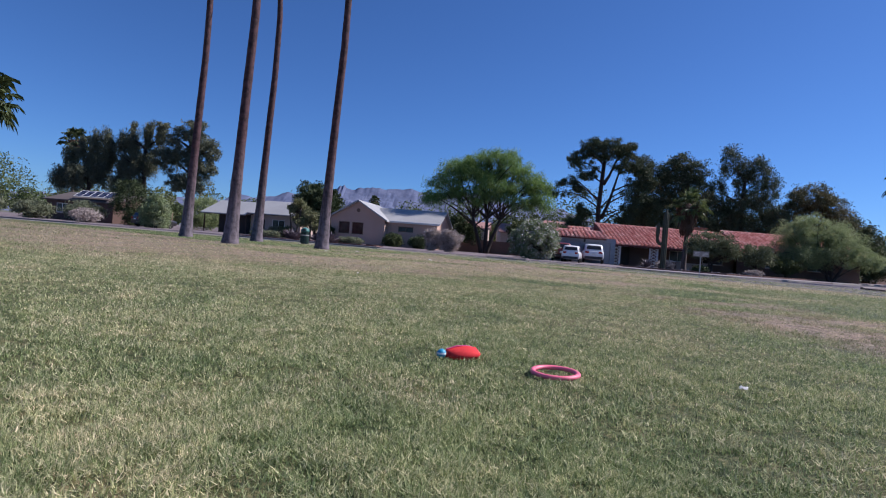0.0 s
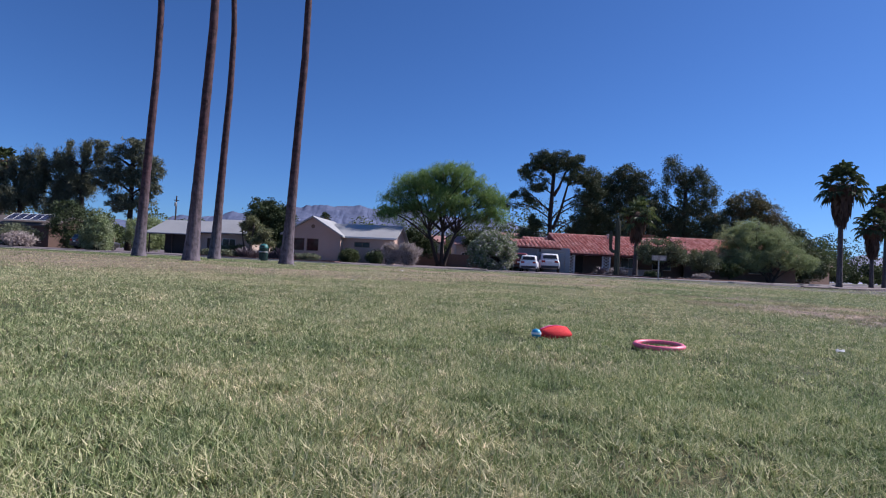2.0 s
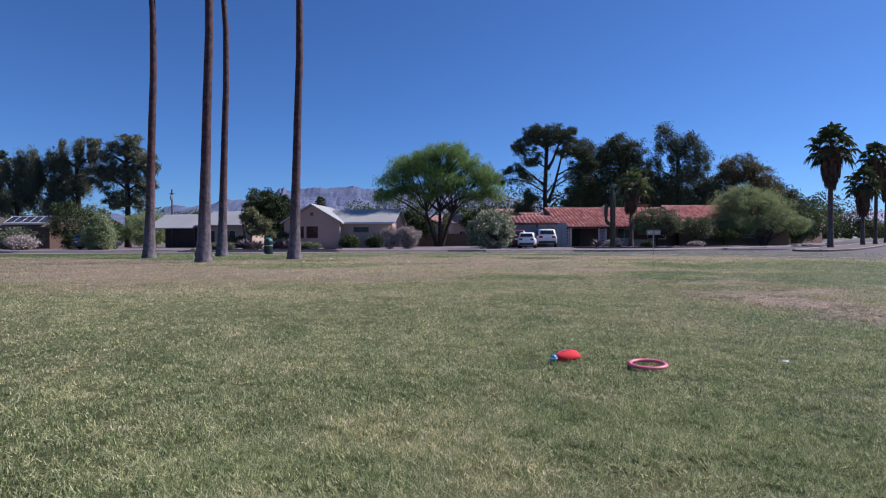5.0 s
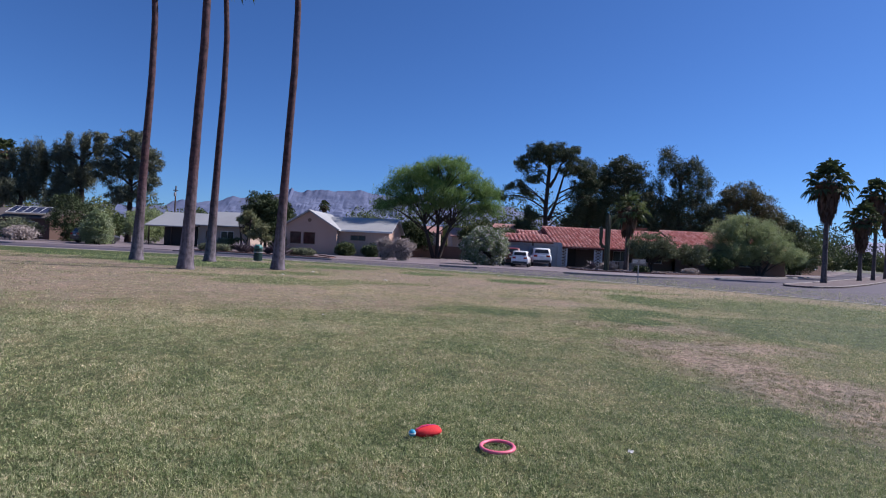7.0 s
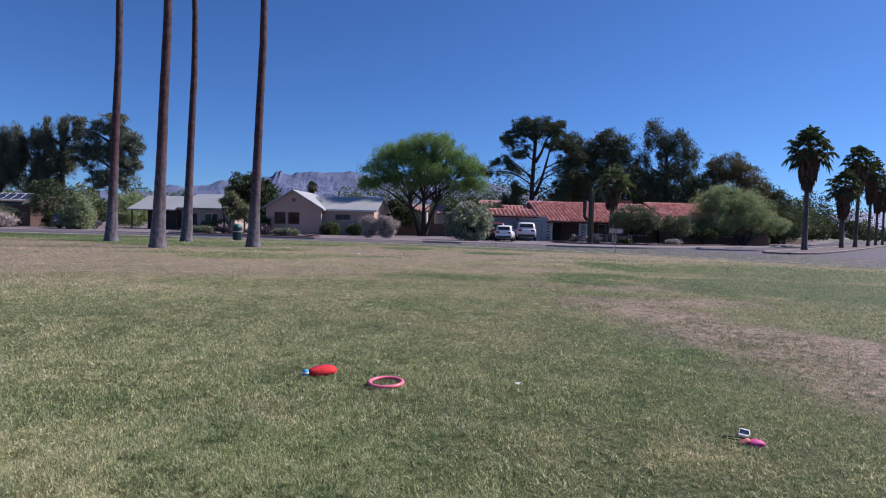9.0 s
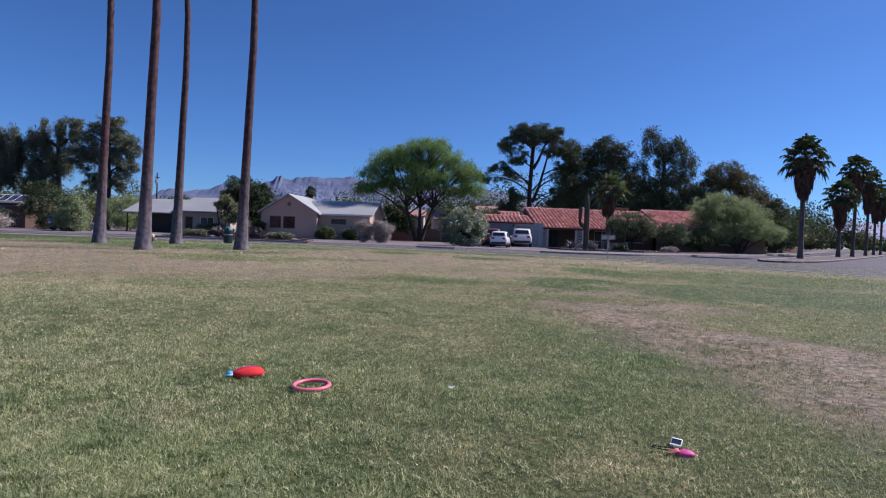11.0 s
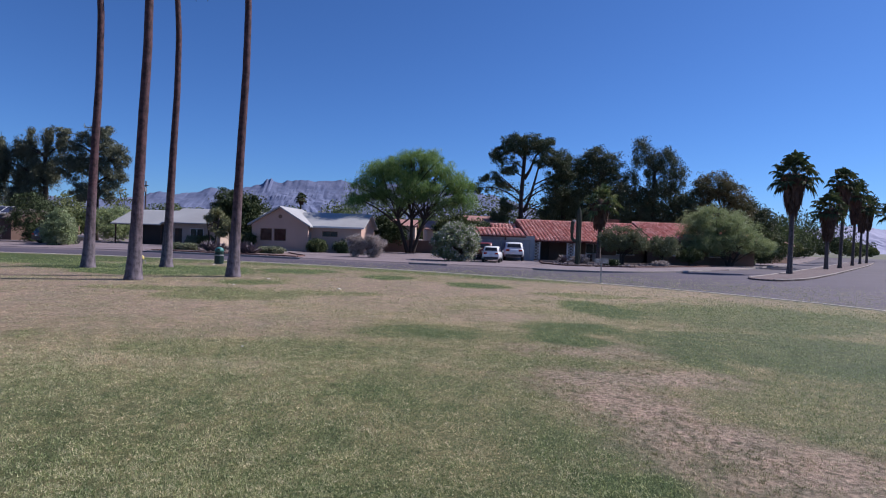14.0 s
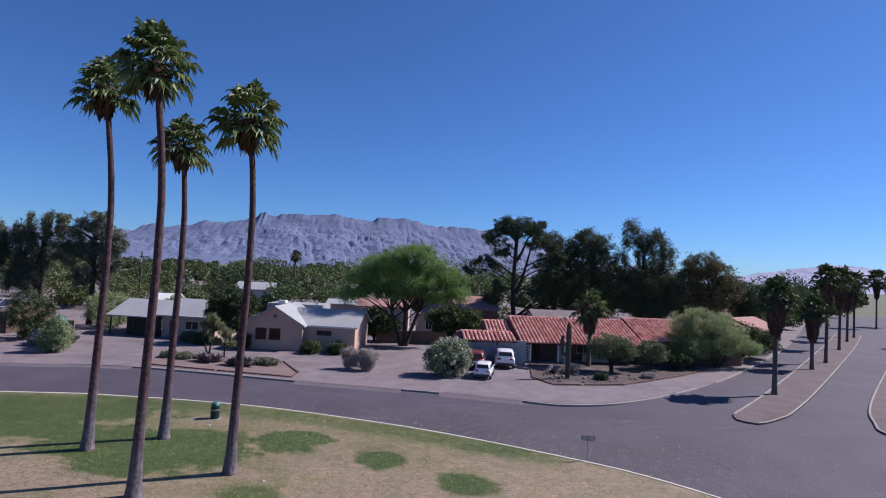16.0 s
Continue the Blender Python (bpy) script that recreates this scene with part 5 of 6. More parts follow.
L_FAR_DARK = foliage("far_dark_leaves", (0.034, 0.052, 0.024), (0.074, 0.1, 0.042), None, 0.7, 0.2)
L_FAR_PALE = foliage("far_pale_leaves", (0.085, 0.105, 0.036), (0.15, 0.175, 0.066), None, 0.7, 0.25)
solo("far_trees", far_leaves(far_woods(44, 420, False, 125.0, 130.0, 0.42, 1.05), 1.0, L_FAR_DARK), L_FAR_DARK, "dark trees far down the side street", "trees", kind="stuff")
for seed, count, mat in ((41, 1300, L_FAR), (42, 1000, L_FAR_DARK), (43, 600, L_FAR_PALE)):
    solo("far_trees", far_leaves(far_woods(seed, count, True), 1.05, mat), mat, "belt of mixed green trees behind the houses", "trees", kind="stuff")
solo("far_trees", far_leaves(far_woods(46, 240, False, 92.0, 120.0, 0.98, 1.5), 1.0, L_FAR_DARK), L_FAR_DARK, "dark trees beyond the opposite corner", "trees", kind="stuff")
solo("far_trees", shards(far_woods(45, 1300, True, 430.0, 1300.0, -0.6, 0.9), 2.6, 1.7, L_FAR, "far_trees"), L_FAR, "hazy green trees reaching to the foot of the mountains", "trees", kind="stuff")


def saguaro(x, y):
    s = thing("saguaro", pose(x, y, 0), "tall ribbed saguaro cactus with one short arm", "cactus")

    def column(pts, r, n=20):
        rad = [r * k for k in np.interp(np.linspace(0, 1, len(pts)), [0, 0.1, 0.85, 0.96, 1], [0.85, 1, 1, 0.75, 0.3])]
        m = Mesh().tube(pts, rad, n)
        ring = []
        for i, p in enumerate(m.v):
            c = Vector(pts[i // n])
            q = Vector(p) - c
            ring.append(tuple(c + q * (1.0 if i % 2 else 0.82)))
        m.v = ring
        return m

    part("stem", column([(0, 0, z) for z in np.linspace(-0.1, 5.3, 14)], 0.24), SAGUARO, s)
    part("arm", column([(-0.15, 0, 2.2), (-0.45, 0, 2.25), (-0.62, 0, 2.5), (-0.64, 0, 3.0), (-0.63, 0, 3.6), (-0.62, 0, 3.95), (-0.62, 0, 4.05)], 0.16), SAGUARO, s)


saguaro(19.5, 51.3)


def agave(x, y, r, mat, label):
    m = Mesh()
    for k in range(64):
        az, el = k * 2.4, radians(random.uniform(12, 78))
        o = Vector((math.cos(az), math.sin(az), 0))
        sd = Vector((-o.y, o.x, 0))
        ln = r * random.uniform(0.8, 1.15)
        a = o * 0.05
        b = o * ln * 0.55 * math.cos(el) + Vector((0, 0, ln * 0.55 * math.sin(el)))
        c = o * ln * math.cos(el * 0.9) + Vector((0, 0, ln * 0.95 * math.sin(el * 0.9)))
        w = r * 0.075
        dn = Vector((0, 0, -w * 0.4))
        m.add([a - sd * w, a + sd * w, b + sd * w, c, b - sd * w, b + dn], [(0, 1, 2, 5), (0, 5, 4), (2, 3, 5), (5, 3, 4)])
    solo("agave", m, mat, label, "agave", "agaves in the bed", m=pose(x, y, 0.0))


for ax, ay, ar in ((-14.9, 55.2, 1.0), (-14.2, 54.6, 0.9), (-13.6, 55.1, 0.8), (-11.2, 53.4, 1.0), (-10.4, 53.0, 1.0), (-11.9, 53.6, 0.8), (20.4, 53.6, 0.7), (19.0, 53.9, 0.8)):
    agave(ax, ay, ar * 1.25, AGAVE, "spiky grey agave rosette in the gravel bed")


# ---- houses ----
def wall_panel(x0, x1, z0, z1, y, thick, holes):
    """A wall in the x direction, one solid piece with rectangular openings through it."""
    xs = sorted({x0, x1, *[v for h in holes for v in h[:2]]})
    zs = sorted({z0, z1, *[v for h in holes for v in h[2:]]})
    nx, nz = len(xs), len(zs)
    v = [(x, yy, z) for yy in (y, y + thick) for z in zs for x in xs]

    def full(i, k):
        if not (0 <= i < nx - 1 and 0 <= k < nz - 1):
            return False
        a, b, c, d = xs[i], xs[i + 1], zs[k], zs[k + 1]
        return not any(h[0] <= a and b <= h[1] and h[2] <= c and d <= h[3] for h in holes)

    def at(i, k, back):
        return back * nx * nz + k * nx + i

    f = []
    for i in range(nx - 1):
        for k in range(nz - 1):
            if full(i, k):
                f += [(at(i, k, 0), at(i + 1, k, 0), at(i + 1, k + 1, 0), at(i, k + 1, 0)), (at(i, k + 1, 1), at(i + 1, k + 1, 1), at(i + 1, k, 1), at(i, k, 1))]
                for di, dk, p, q in ((-1, 0, (i, k + 1), (i, k)), (1, 0, (i + 1, k), (i + 1, k + 1)), (0, -1, (i, k), (i + 1, k)), (0, 1, (i + 1, k + 1), (i, k + 1))):
                    if not full(i + di, k + dk):
                        f.append((at(*q, 0), at(*p, 0), at(*p, 1), at(*q, 1)))
    used = sorted({i for face in f for i in face})
    new_at = {o: n for n, o in enumerate(used)}
    return Mesh().add([v[i] for i in used], [tuple(new_at[i] for i in face) for face in f])


def window(parent, x0, x1, z0, z1, y, glass, bars=1, name="window", label=""):
    f = Mesh()
    t = 0.07
    f.box(x0, y - 0.03, z0, x1, y + 0.08, z0 + t).box(x0, y - 0.03, z1 - t, x1, y + 0.08, z1)
    f.box(x0, y - 0.03, z0 + t, x0 + t, y + 0.08, z1 - t).box(x1 - t, y - 0.03, z0 + t, x1, y + 0.08, z1 - t)
    for k in range(bars):
        c = x0 + (x1 - x0) * (k + 1) / (bars + 1)
        f.box(c - 0.025, y - 0.02, z0 + t, c + 0.025, y + 0.07, z1 - t)
    w = part(name, f, TRIM_WHITE if not label else STUCCO_BROWN, parent, label or "pale window frame")
    part("pane", Mesh().box(x0 + t, y + 0.02, z0 + t, x1 - t, y + 0.03, z1 - t), glass, w)
    part("sill", Mesh().box(x0 - 0.08, y - 0.1, z0 - 0.07, x1 + 0.08, y + 0.06, z0), STUCCO_TAN, w)
    return w


def gable_roof_y(m, x0, x1, y0, y1, ze, zr, t=0.16, over=0.35):
    """Ridge along y."""
    c = (x0 + x1) / 2
    s = (zr - ze) / (c - x0)
    a, b = x0 - over, x1 + over
    za = ze - over * s
    prof = [(a, za), (c, zr), (b, za), (b, za + t), (c, zr + t), (a, za + t)]
    v = [(x, y, z) for y in (y0, y1) for x, z in prof]
    return m.add(v, [(0, 5, 4, 1), (1, 4, 3, 2), (7, 10, 11, 6), (8, 9, 10, 7), (5, 11, 10, 4), (4, 10, 9, 3), (0, 1, 7, 6), (1, 2, 8, 7), (0, 6, 11, 5), (2, 3, 9, 8)])


def gable_roof_x(m, x0, x1, y0, y1, ze, zr, t=0.16, over=0.35):
    """Ridge along x."""
    n = Mesh()
    gable_roof_y(n, y0, y1, x0, x1, ze, zr, t, over)
    return m.add([(y, x, z) for x, y, z in n.v], [f[::-1] for f in n.f])


def gable_end(x0, x1, z0, z1, y, thick):
    c = (x0 + x1) / 2
    v = [(x0, y, z0), (x1, y, z0), (c, y, z1), (x0, y + thick, z0), (x1, y + thick, z0), (c, y + thick, z1)]
    return Mesh().add(v, [(0, 1, 2), (5, 4, 3), (0, 3, 4, 1), (1, 4, 5, 2), (2, 5, 3, 0)])


def tan_house():
    h = thing("tan_house", pose(-13.1, 64.35, 0, 0, 0, -9), "tan stucco bungalow with a pale low gabled roof", "house")
    w1, w2 = (0.95, 2.25, 1.05, 2.4), (2.5, 3.85, 1.05, 2.4)
    part("wall", wall_panel(0, 6.3, -0.1, 2.85, 0, 0.25, [w1, w2]), STUCCO_TAN, h, "tan stucco front wall")
    part("gable", gable_end(0, 6.3, 2.85, 4.72, 0.002, 0.25), STUCCO_TAN, h, "tan stucco gable with a round vent")
    part("wall", Mesh().box(6.05, 0.25, -0.1, 6.3, 1.2, 2.85), STUCCO_TAN, h)
    part("wall", Mesh().box(0, 0.25, -0.1, 0.25, 9.0, 2.85), STUCCO_TAN, h)
    w3 = (7.6, 9.35, 1.7, 2.3)
    part("wall", wall_panel(6.3, 12.0, -0.1, 2.8, 1.0, 0.25, [w3]), STUCCO_TAN, h)
    part("wall", Mesh().box(11.75, 1.25, -0.1, 12.0, 8.8, 2.8), STUCCO_TAN, h, "sunlit side wall")
    part("gable", Mesh().add([(y, x, z) for x, y, z in gable_end(1.25, 8.8, 2.8, 4.3, 11.75, 0.248).v], [f[::-1] for f in gable_end(0, 1, 0, 1, 0, 1).f]), STUCCO_TAN, h)
    part("wall", Mesh().box(0.25, 8.75, -0.1, 11.75, 9.0, 2.8), STUCCO_TAN, h)
    part("roof", gable_roof_y(Mesh(), 0, 6.3, -0.45, 8.0, 2.87, 4.74), ROOF_METAL, h, "pale grey coated roof over the front gable")
    part("roof", gable_roof_x(Mesh(), 4.2, 12.4, 1.0, 9.0, 2.82, 4.32), ROOF_METAL, h, "pale grey coated roof of the side wing")
    part("fascia", Mesh().box(6.6, 0.6, 2.66, 12.4, 0.66, 2.84), TRIM_WHITE, h)
    rear = part("flat_roof", Mesh().box(-0.8, 8.1, 2.7, 6.2, 12.5, 4.6), ROOF_METAL, h, "raised flat roof at the back")
    part("cooler", Mesh().box(0.4, 8.8, 4.59, 1.3, 9.7, 4.95), TRIM_WHITE, rear, "white rooftop cooler")
    for vx in (2.3, 5.4):
        part("vent_pipe", Mesh().lathe([(0.1, 4.55), (0.1, 4.75), (0.17, 4.77), (0.17, 4.86), (0.02, 4.92)], 10, (vx, 8.7, 0)), STEEL, rear)
    window(h, *w1, 0.08, GLASS_CURTAIN, 0, label="dark red-brown window frame with drawn curtains")
    window(h, *w2, 0.08, GLASS_CURTAIN, 0, label="dark red-brown window frame with drawn curtains")
    window(h, *w3, 1.08, GLASS, 1, label="dark slim window frame")
    part("vent", Mesh().add([(x, z, -y) for x, y, z in Mesh().lathe([(0.22, 0.0), (0.22, 0.05), (0.16, 0.06), (0.16, 0.03)], 16).v], Mesh().lathe([(0.22, 0.0), (0.22, 0.05), (0.16, 0.06), (0.16, 0.03)], 16).f), STUCCO_BROWN, h).matrix_basis = pose(3.15, 0.0, 3.75)


def pale_house():
    h = thing("pale_roofed_house", pose(-31.3, 72.6, 0, 0, 0, -14), "low house with a pale metal roof and an open carport", "house")
    ze, zr = 2.5, 4.15
    part("roof", gable_roof_x(Mesh(), -0.3, 6.3, 0.0, 7.4, ze, zr, 0.12, 0.4), ROOF_METAL, h, "pale ribbed carport roof")
    # the shaded wall colour carries the shadow at the roof step
    part("gable", Mesh().add([(y, x, z) for x, y, z in gable_end(0.3, 7.7, 2.5, 4.25, 6.4, 0.2).v], [f[::-1] for f in gable_end(0, 1, 0, 1, 0, 1).f]), WALL_SHADY, h, "gable step between the two roofs, its shadow put into the dark colour")
    part("roof", gable_roof_x(Mesh(), 6.34, 13.8, 0.2, 7.8, ze + 0.3, zr + 0.33, 0.12, 0.4), ROOF_METAL, h, "pale ribbed house roof, slightly higher")
    door, win = (7.4, 8.4, -0.1, 2.05), (9.4, 11.2, 1.0, 2.1)
    part("wall", wall_panel(6.4, 13.4, -0.1, 2.6, 0.8, 0.22, [door, win]), STUCCO_PINK, h, "pale taupe front wall in the shade of the eave")
    part("wall", Mesh().box(6.4, 1.02, -0.1, 6.62, 7.6, 2.6), STUCCO_BROWN, h, "brown wall inside the carport")
    part("wall", Mesh().box(1.9, 0.5, -0.1, 6.4, 0.7, 2.44), NEAR_BLACK, h, "near-black wall across the carport bay")
    part("wall", Mesh().box(13.2, 1.02, -0.1, 13.4, 7.6, 2.6), STUCCO_PINK, h)
    part("wall", Mesh().box(6.62, 7.4, -0.1, 13.2, 7.6, 2.6), STUCCO_PINK, h)
    part("gable", Mesh().add([(y, x, z) for x, y, z in gable_end(0.8, 7.6, 2.55, 4.0, 13.2, 0.2).v], [f[::-1] for f in gable_end(0, 1, 0, 1, 0, 1).f]), STUCCO_PINK, h)
    for px in (0.0, 3.1, 6.1):
        part("post", Mesh().box(px - 0.06, 0.1, -0.1, px + 0.06, 0.22, 2.45), WOOD_DARK, h)
    part("beam", Mesh().box(-0.2, 0.08, 2.3, 6.3, 0.24, 2.48), WOOD_DARK, h)
    part("door", Mesh().box(7.42, 0.9, -0.1, 8.38, 0.96, 2.03), WOOD_DARK, h, "dark front door")
    window(h, *win, 0.86, GLASS, 1)


def tile_slope(m, x0, x1, ya, za, yb, zb, wide=0.42, long=0.48):
    """Barrel tiles in courses on a slope that rises from (ya, za) to (yb, zb)."""
    d = Vector((0, yb - ya, zb - za))
    run = d.length
    d.normalize()
    nrm = Vector((0, -d.z, d.y))
    if nrm.z < 0:
        nrm = -nrm
    rows, cols = int(run / long), int((x1 - x0) / wide)
    for i in range(rows):
        for j in range(cols):
            x = x0 + (j + 0.5) * (x1 - x0) / cols
            lo = Vector((x, ya, za)) + d * (i * run / rows) + nrm * (0.055 + random.uniform(0, 0.02))
            hi = Vector((x, ya, za)) + d * ((i + 1.12) * run / rows) + nrm * 0.03
            v = []
            for p, r in ((lo, wide * 0.35), (hi, wide * 0.29)):
                for a in (-90, -45, 0, 45, 90):
                    v.append(p + Vector((math.sin(radians(a)) * r, 0, 0)) + nrm * (math.cos(radians(a)) * r * 1.2 - 0.03))
            m.add(v, [(k, k + 1, k + 6, k + 5) for k in range(4)] + [(4, 3, 2, 1, 0)])
    return m


def tiled_part(h, x0, x1, y0, yr, y1, ze, zr, label, over=0.4):
    """A roof with a front and a back slope of clay tiles on a solid deck."""
    s = (zr - ze) / (yr - y0)
    deck = Mesh()
    a, b = y0 - over, y1 + over
    za, zb = ze - over * s, ze - over * s
    prof = [(a, za - 0.12), (b, zb - 0.12), (b, zb), (yr, zr), (a, za)]
    v = [(x, y, z) for x in (x0, x1) for y, z in prof]
    deck.add(v, [(0, 1, 2, 3, 4), (9, 8, 7, 6, 5), (0, 5, 6, 1), (1, 6, 7, 2), (2, 7, 8, 3), (3, 8, 9, 4), (4, 9, 5, 0)])
    r = part("roof", deck, TILE_BED_SHADED, h, label)
    tagged(part("tiles", tile_slope(tile_slope(Mesh(), x0, x1, a, za, yr, zr), x0, x1, b, zb, yr, zr, 0.5, 0.8), TILE, r, "overlapping red clay barrel tiles"), kind="stuff")
    ridge = Mesh()
    for k in range(int((x1 - x0) / 0.42)):
        x = x0 + 0.42 * k
        ridge.tube([(x, yr, zr + 0.02), (x + 0.46, yr, zr + 0.03)], [0.16, 0.13], 8)
    part("ridge_tiles", ridge, TILE, r)


def red_house():
    h = thing("red_tiled_house", pose(17.4, 60.4, 0, 0, 0, 0), "long low house with red clay tile roofs and a shaded porch", "house")
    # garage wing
    part("wall", wall_panel(-6.6, -0.2, -0.1, 2.55, -2.2, 0.25, [(-6.0, -3.7, -0.1, 2.1), (-3.0, -0.7, -0.1, 2.1)]), STUCCO_WHITE_SHADED, h, "white garage wall, its shade put into the grey-blue colour")
    for gx in (-6.0, -3.0):
        g = part("garage_door", Mesh().box(gx + 0.01, -2.1, -0.08, gx + 2.29, -2.04, 2.09), STUCCO_WHITE_SHADED, h, "panelled white garage door, shade put into its grey-blue colour")
        for k in range(4):
            part("door_panel", Mesh().box(gx + 0.1, -2.125, 0.03 + k * 0.52, gx + 2.2, -2.1, 0.47 + k * 0.52), STUCCO_WHITE_SHADED, g)
    part("wall", Mesh().box(-6.6, -1.95, -0.1, -6.35, 4.0, 2.55), STUCCO_WHITE_SHADED, h)
    tiled_part(h, -3.4, -0.42, 4.3, 6.4, 8.6, 3.0, 3.85, "small tile roof rising behind the garage")
    part("wall", Mesh().box(-3.2, 4.5, -0.1, -0.5, 8.4, 2.98), STUCCO_BROWN, h)
    tiled_part(h, -7.0, -1.25, -2.2, -0.2, 4.0, 2.6, 3.2, "low red tile roof over the garage")
    part("lamp", Mesh().box(-3.43, -2.34, 2.05, -3.27, -2.2, 2.35), PLASTIC_BLACK, h, "small black wall lantern")
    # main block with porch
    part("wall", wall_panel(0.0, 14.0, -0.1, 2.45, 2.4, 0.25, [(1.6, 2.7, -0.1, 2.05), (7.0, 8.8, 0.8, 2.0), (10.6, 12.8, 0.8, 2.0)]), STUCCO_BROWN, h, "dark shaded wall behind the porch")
    part("door", Mesh().box(1.61, 2.5, -0.08, 2.69, 2.56, 2.04), WOOD_DARK, h, "dark front door")
    for a, b in ((7.0, 8.8), (10.6, 12.8)):
        window(h, a, b, 0.8, 2.0, 2.48, GLASS, 1)
    part("wall", wall_panel(7.4, 10.6, -0.1, 0.75, 1.2, 0.25, []), STUCCO_PINK, h, "low pale wall along the front")
    part("wall", Mesh().box(-0.1, 0.2, -0.1, 0.12, 2.4, 2.3), STUCCO_WHITE, h)
    part("wall", Mesh().box(-0.1, 2.65, -0.1, 0.12, 12.0, 2.4), STUCCO_WHITE, h)
    part("gable", Mesh().add([(y, x, z) for x, y, z in gable_end(0.3, 12.6, 2.25, 4.28, -0.1, 0.22).v], [f[::-1] for f in gable_end(0, 1, 0, 1, 0, 1).f]), STUCCO_BROWN, h, "dark gable end over the garage roof")
    tiled_part(h, -0.3, 14.2, 0.2, 6.4, 12.6, 2.25, 4.45, "red clay tile roof over the porch and house")
    part("beam", Mesh().box(0.0, 0.12, 1.98, 5.8, 0.3, 2.2), TRIM_WHITE, h, "white porch beam")
    for cx in (0.6, 4.5):
        col = part("porch_column", Mesh().box(cx - 0.46, 0.1, -0.1, cx - 0.3, 0.22, 1.98).box(cx + 0.3, 0.1, -0.1, cx + 0.46, 0.22, 1.98), TRIM_WHITE, h, "white openwork porch column")
        lat = Mesh()
        for k in range(6):
            z = 0.02 + k * 0.32
            lat.tube([(cx - 0.3, 0.16, z), (cx + 0.3, 0.16, z + 0.32)], 0.045, 5).tube([(cx + 0.3, 0.16, z), (cx - 0.3, 0.16, z + 0.32)], 0.045, 5)
        part("lattice", lat, TRIM_WHITE, col)
    part("vent_pipe", Mesh().lathe([(0.1, 3.7), (0.1, 4.55), (0.22, 4.58), (0.22, 4.72), (0.05, 4.8)], 10, (6.6, 5.6, 0)), STEEL, h)
    part("chimney", Mesh().box(11.6, 7.6, 3.6, 13.0, 8.6, 4.95).box(11.5, 7.5, 4.95, 13.1, 8.7, 5.08), STUCCO_BROWN, h, "squat dark brick chimney")
    # end wing
    tiled_part(h, 14.24, 27.5, 1.4, 6.6, 12.0, 2.75, 4.72, "red clay tile roof of the end wing")
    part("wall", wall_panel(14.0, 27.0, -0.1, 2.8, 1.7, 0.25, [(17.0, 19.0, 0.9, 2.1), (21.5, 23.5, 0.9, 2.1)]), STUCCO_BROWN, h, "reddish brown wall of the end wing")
    for a, b in ((17.0, 19.0), (21.5, 23.5)):
        window(h, a, b, 0.9, 2.1, 1.78, GLASS, 1)
    part("wall", Mesh().box(26.75, 1.95, -0.1, 27.0, 11.6, 2.8), STUCCO_BROWN, h)
    part("wall", Mesh().box(0.12, 11.6, -0.1, 27.0, 11.85, 2.4), STUCCO_BROWN, h)
    part("gable", Mesh().add([(y, x, z) for x, y, z in gable_end(1.7, 11.6, 2.8, 4.6, 26.75, 0.24).v], [f[::-1] for f in gable_end(0, 1, 0, 1, 0, 1).f]), STUCCO_BROWN, h)


def small_house(x, y, rot, w, d, ze, zr, wall_m, roof_m, label, ridge="x", name="house"):
    """A plain house that shows only in part over or between others."""
    h = thing(name, pose(x, y, 0, 0, 0, rot), label, "house")
    holes = [(w * 0.15, w * 0.32, 0.9, 2.1), (w * 0.62, w * 0.8, 0.9, 2.1)]
    part("wall", wall_panel(0, w, -0.1, ze, 0, 0.25, holes), wall_m, h)
    for q in holes:
        window(h, *q, 0.08, GLASS, 1)
    part("wall", Mesh().box(0, 0.25, -0.1, 0.25, d, ze), wall_m, h)
    part("wall", Mesh().box(w - 0.25, 0.25, -0.1, w, d, ze), wall_m, h)
    part("wall", Mesh().box(0.25, d - 0.25, -0.1, w - 0.25, d, ze), wall_m, h)
    if ridge == "x":
        part("roof", gable_roof_x(Mesh(), -0.3, w + 0.3, 0, d, ze, zr), roof_m, h)
        for gx in (0.0, w - 0.25):
            part("gable", Mesh().add([(b, a, c) for a, b, c in gable_end(0, d, ze, zr - 0.03, gx, 0.25).v], [f[::-1] for f in gable_end(0, 1, 0, 1, 0, 1).f]), wall_m, h)
    elif ridge == "y":
        part("roof", gable_roof_y(Mesh(), 0, w, -0.4, d + 0.4, ze, zr), roof_m, h)
        for gy in (0.0, d - 0.25):
            part("gable", gable_end(0, w, ze, zr - 0.03, gy, 0.25), wall_m, h)
    else:
        part("roof", Mesh().box(-0.2, -0.2, ze, w + 0.2, d + 0.2, ze + 0.25), roof_m, h)
    return h


tan_house()
pale_house()
red_house()
small_house(13.4, 86.0, 2, 6.5, 8.0, 3.9, 5.6, STUCCO_BROWN, TILE_FAR, "brown house with a faded red tile roof behind the garage")
small_house(7.5, 82.0, 2, 5.5, 6.0, 3.2, 4.4, STUCCO_PINK, TILE_FAR, "pale house with an orange tile roof behind the mesquite")
small_house(24.0, 78.0, 2, 8.5, 7.0, 3.0, 4.4, STUCCO_PINK, GRAVEL, "house with a grey-brown roof behind the tiled house")
small_house(58.5, 79.0, 35, 9.0, 8.0, 2.8, 4.3, STUCCO_BROWN, TILE_FAR, "house with a faded pink tile roof along the side street")
small_house(53.5, 76.5, 30, 4.6, 7.0, 2.7, 3.9, STUCCO_BROWN, TILE_FAR, "low wing with a faded pink tile roof along the side street")
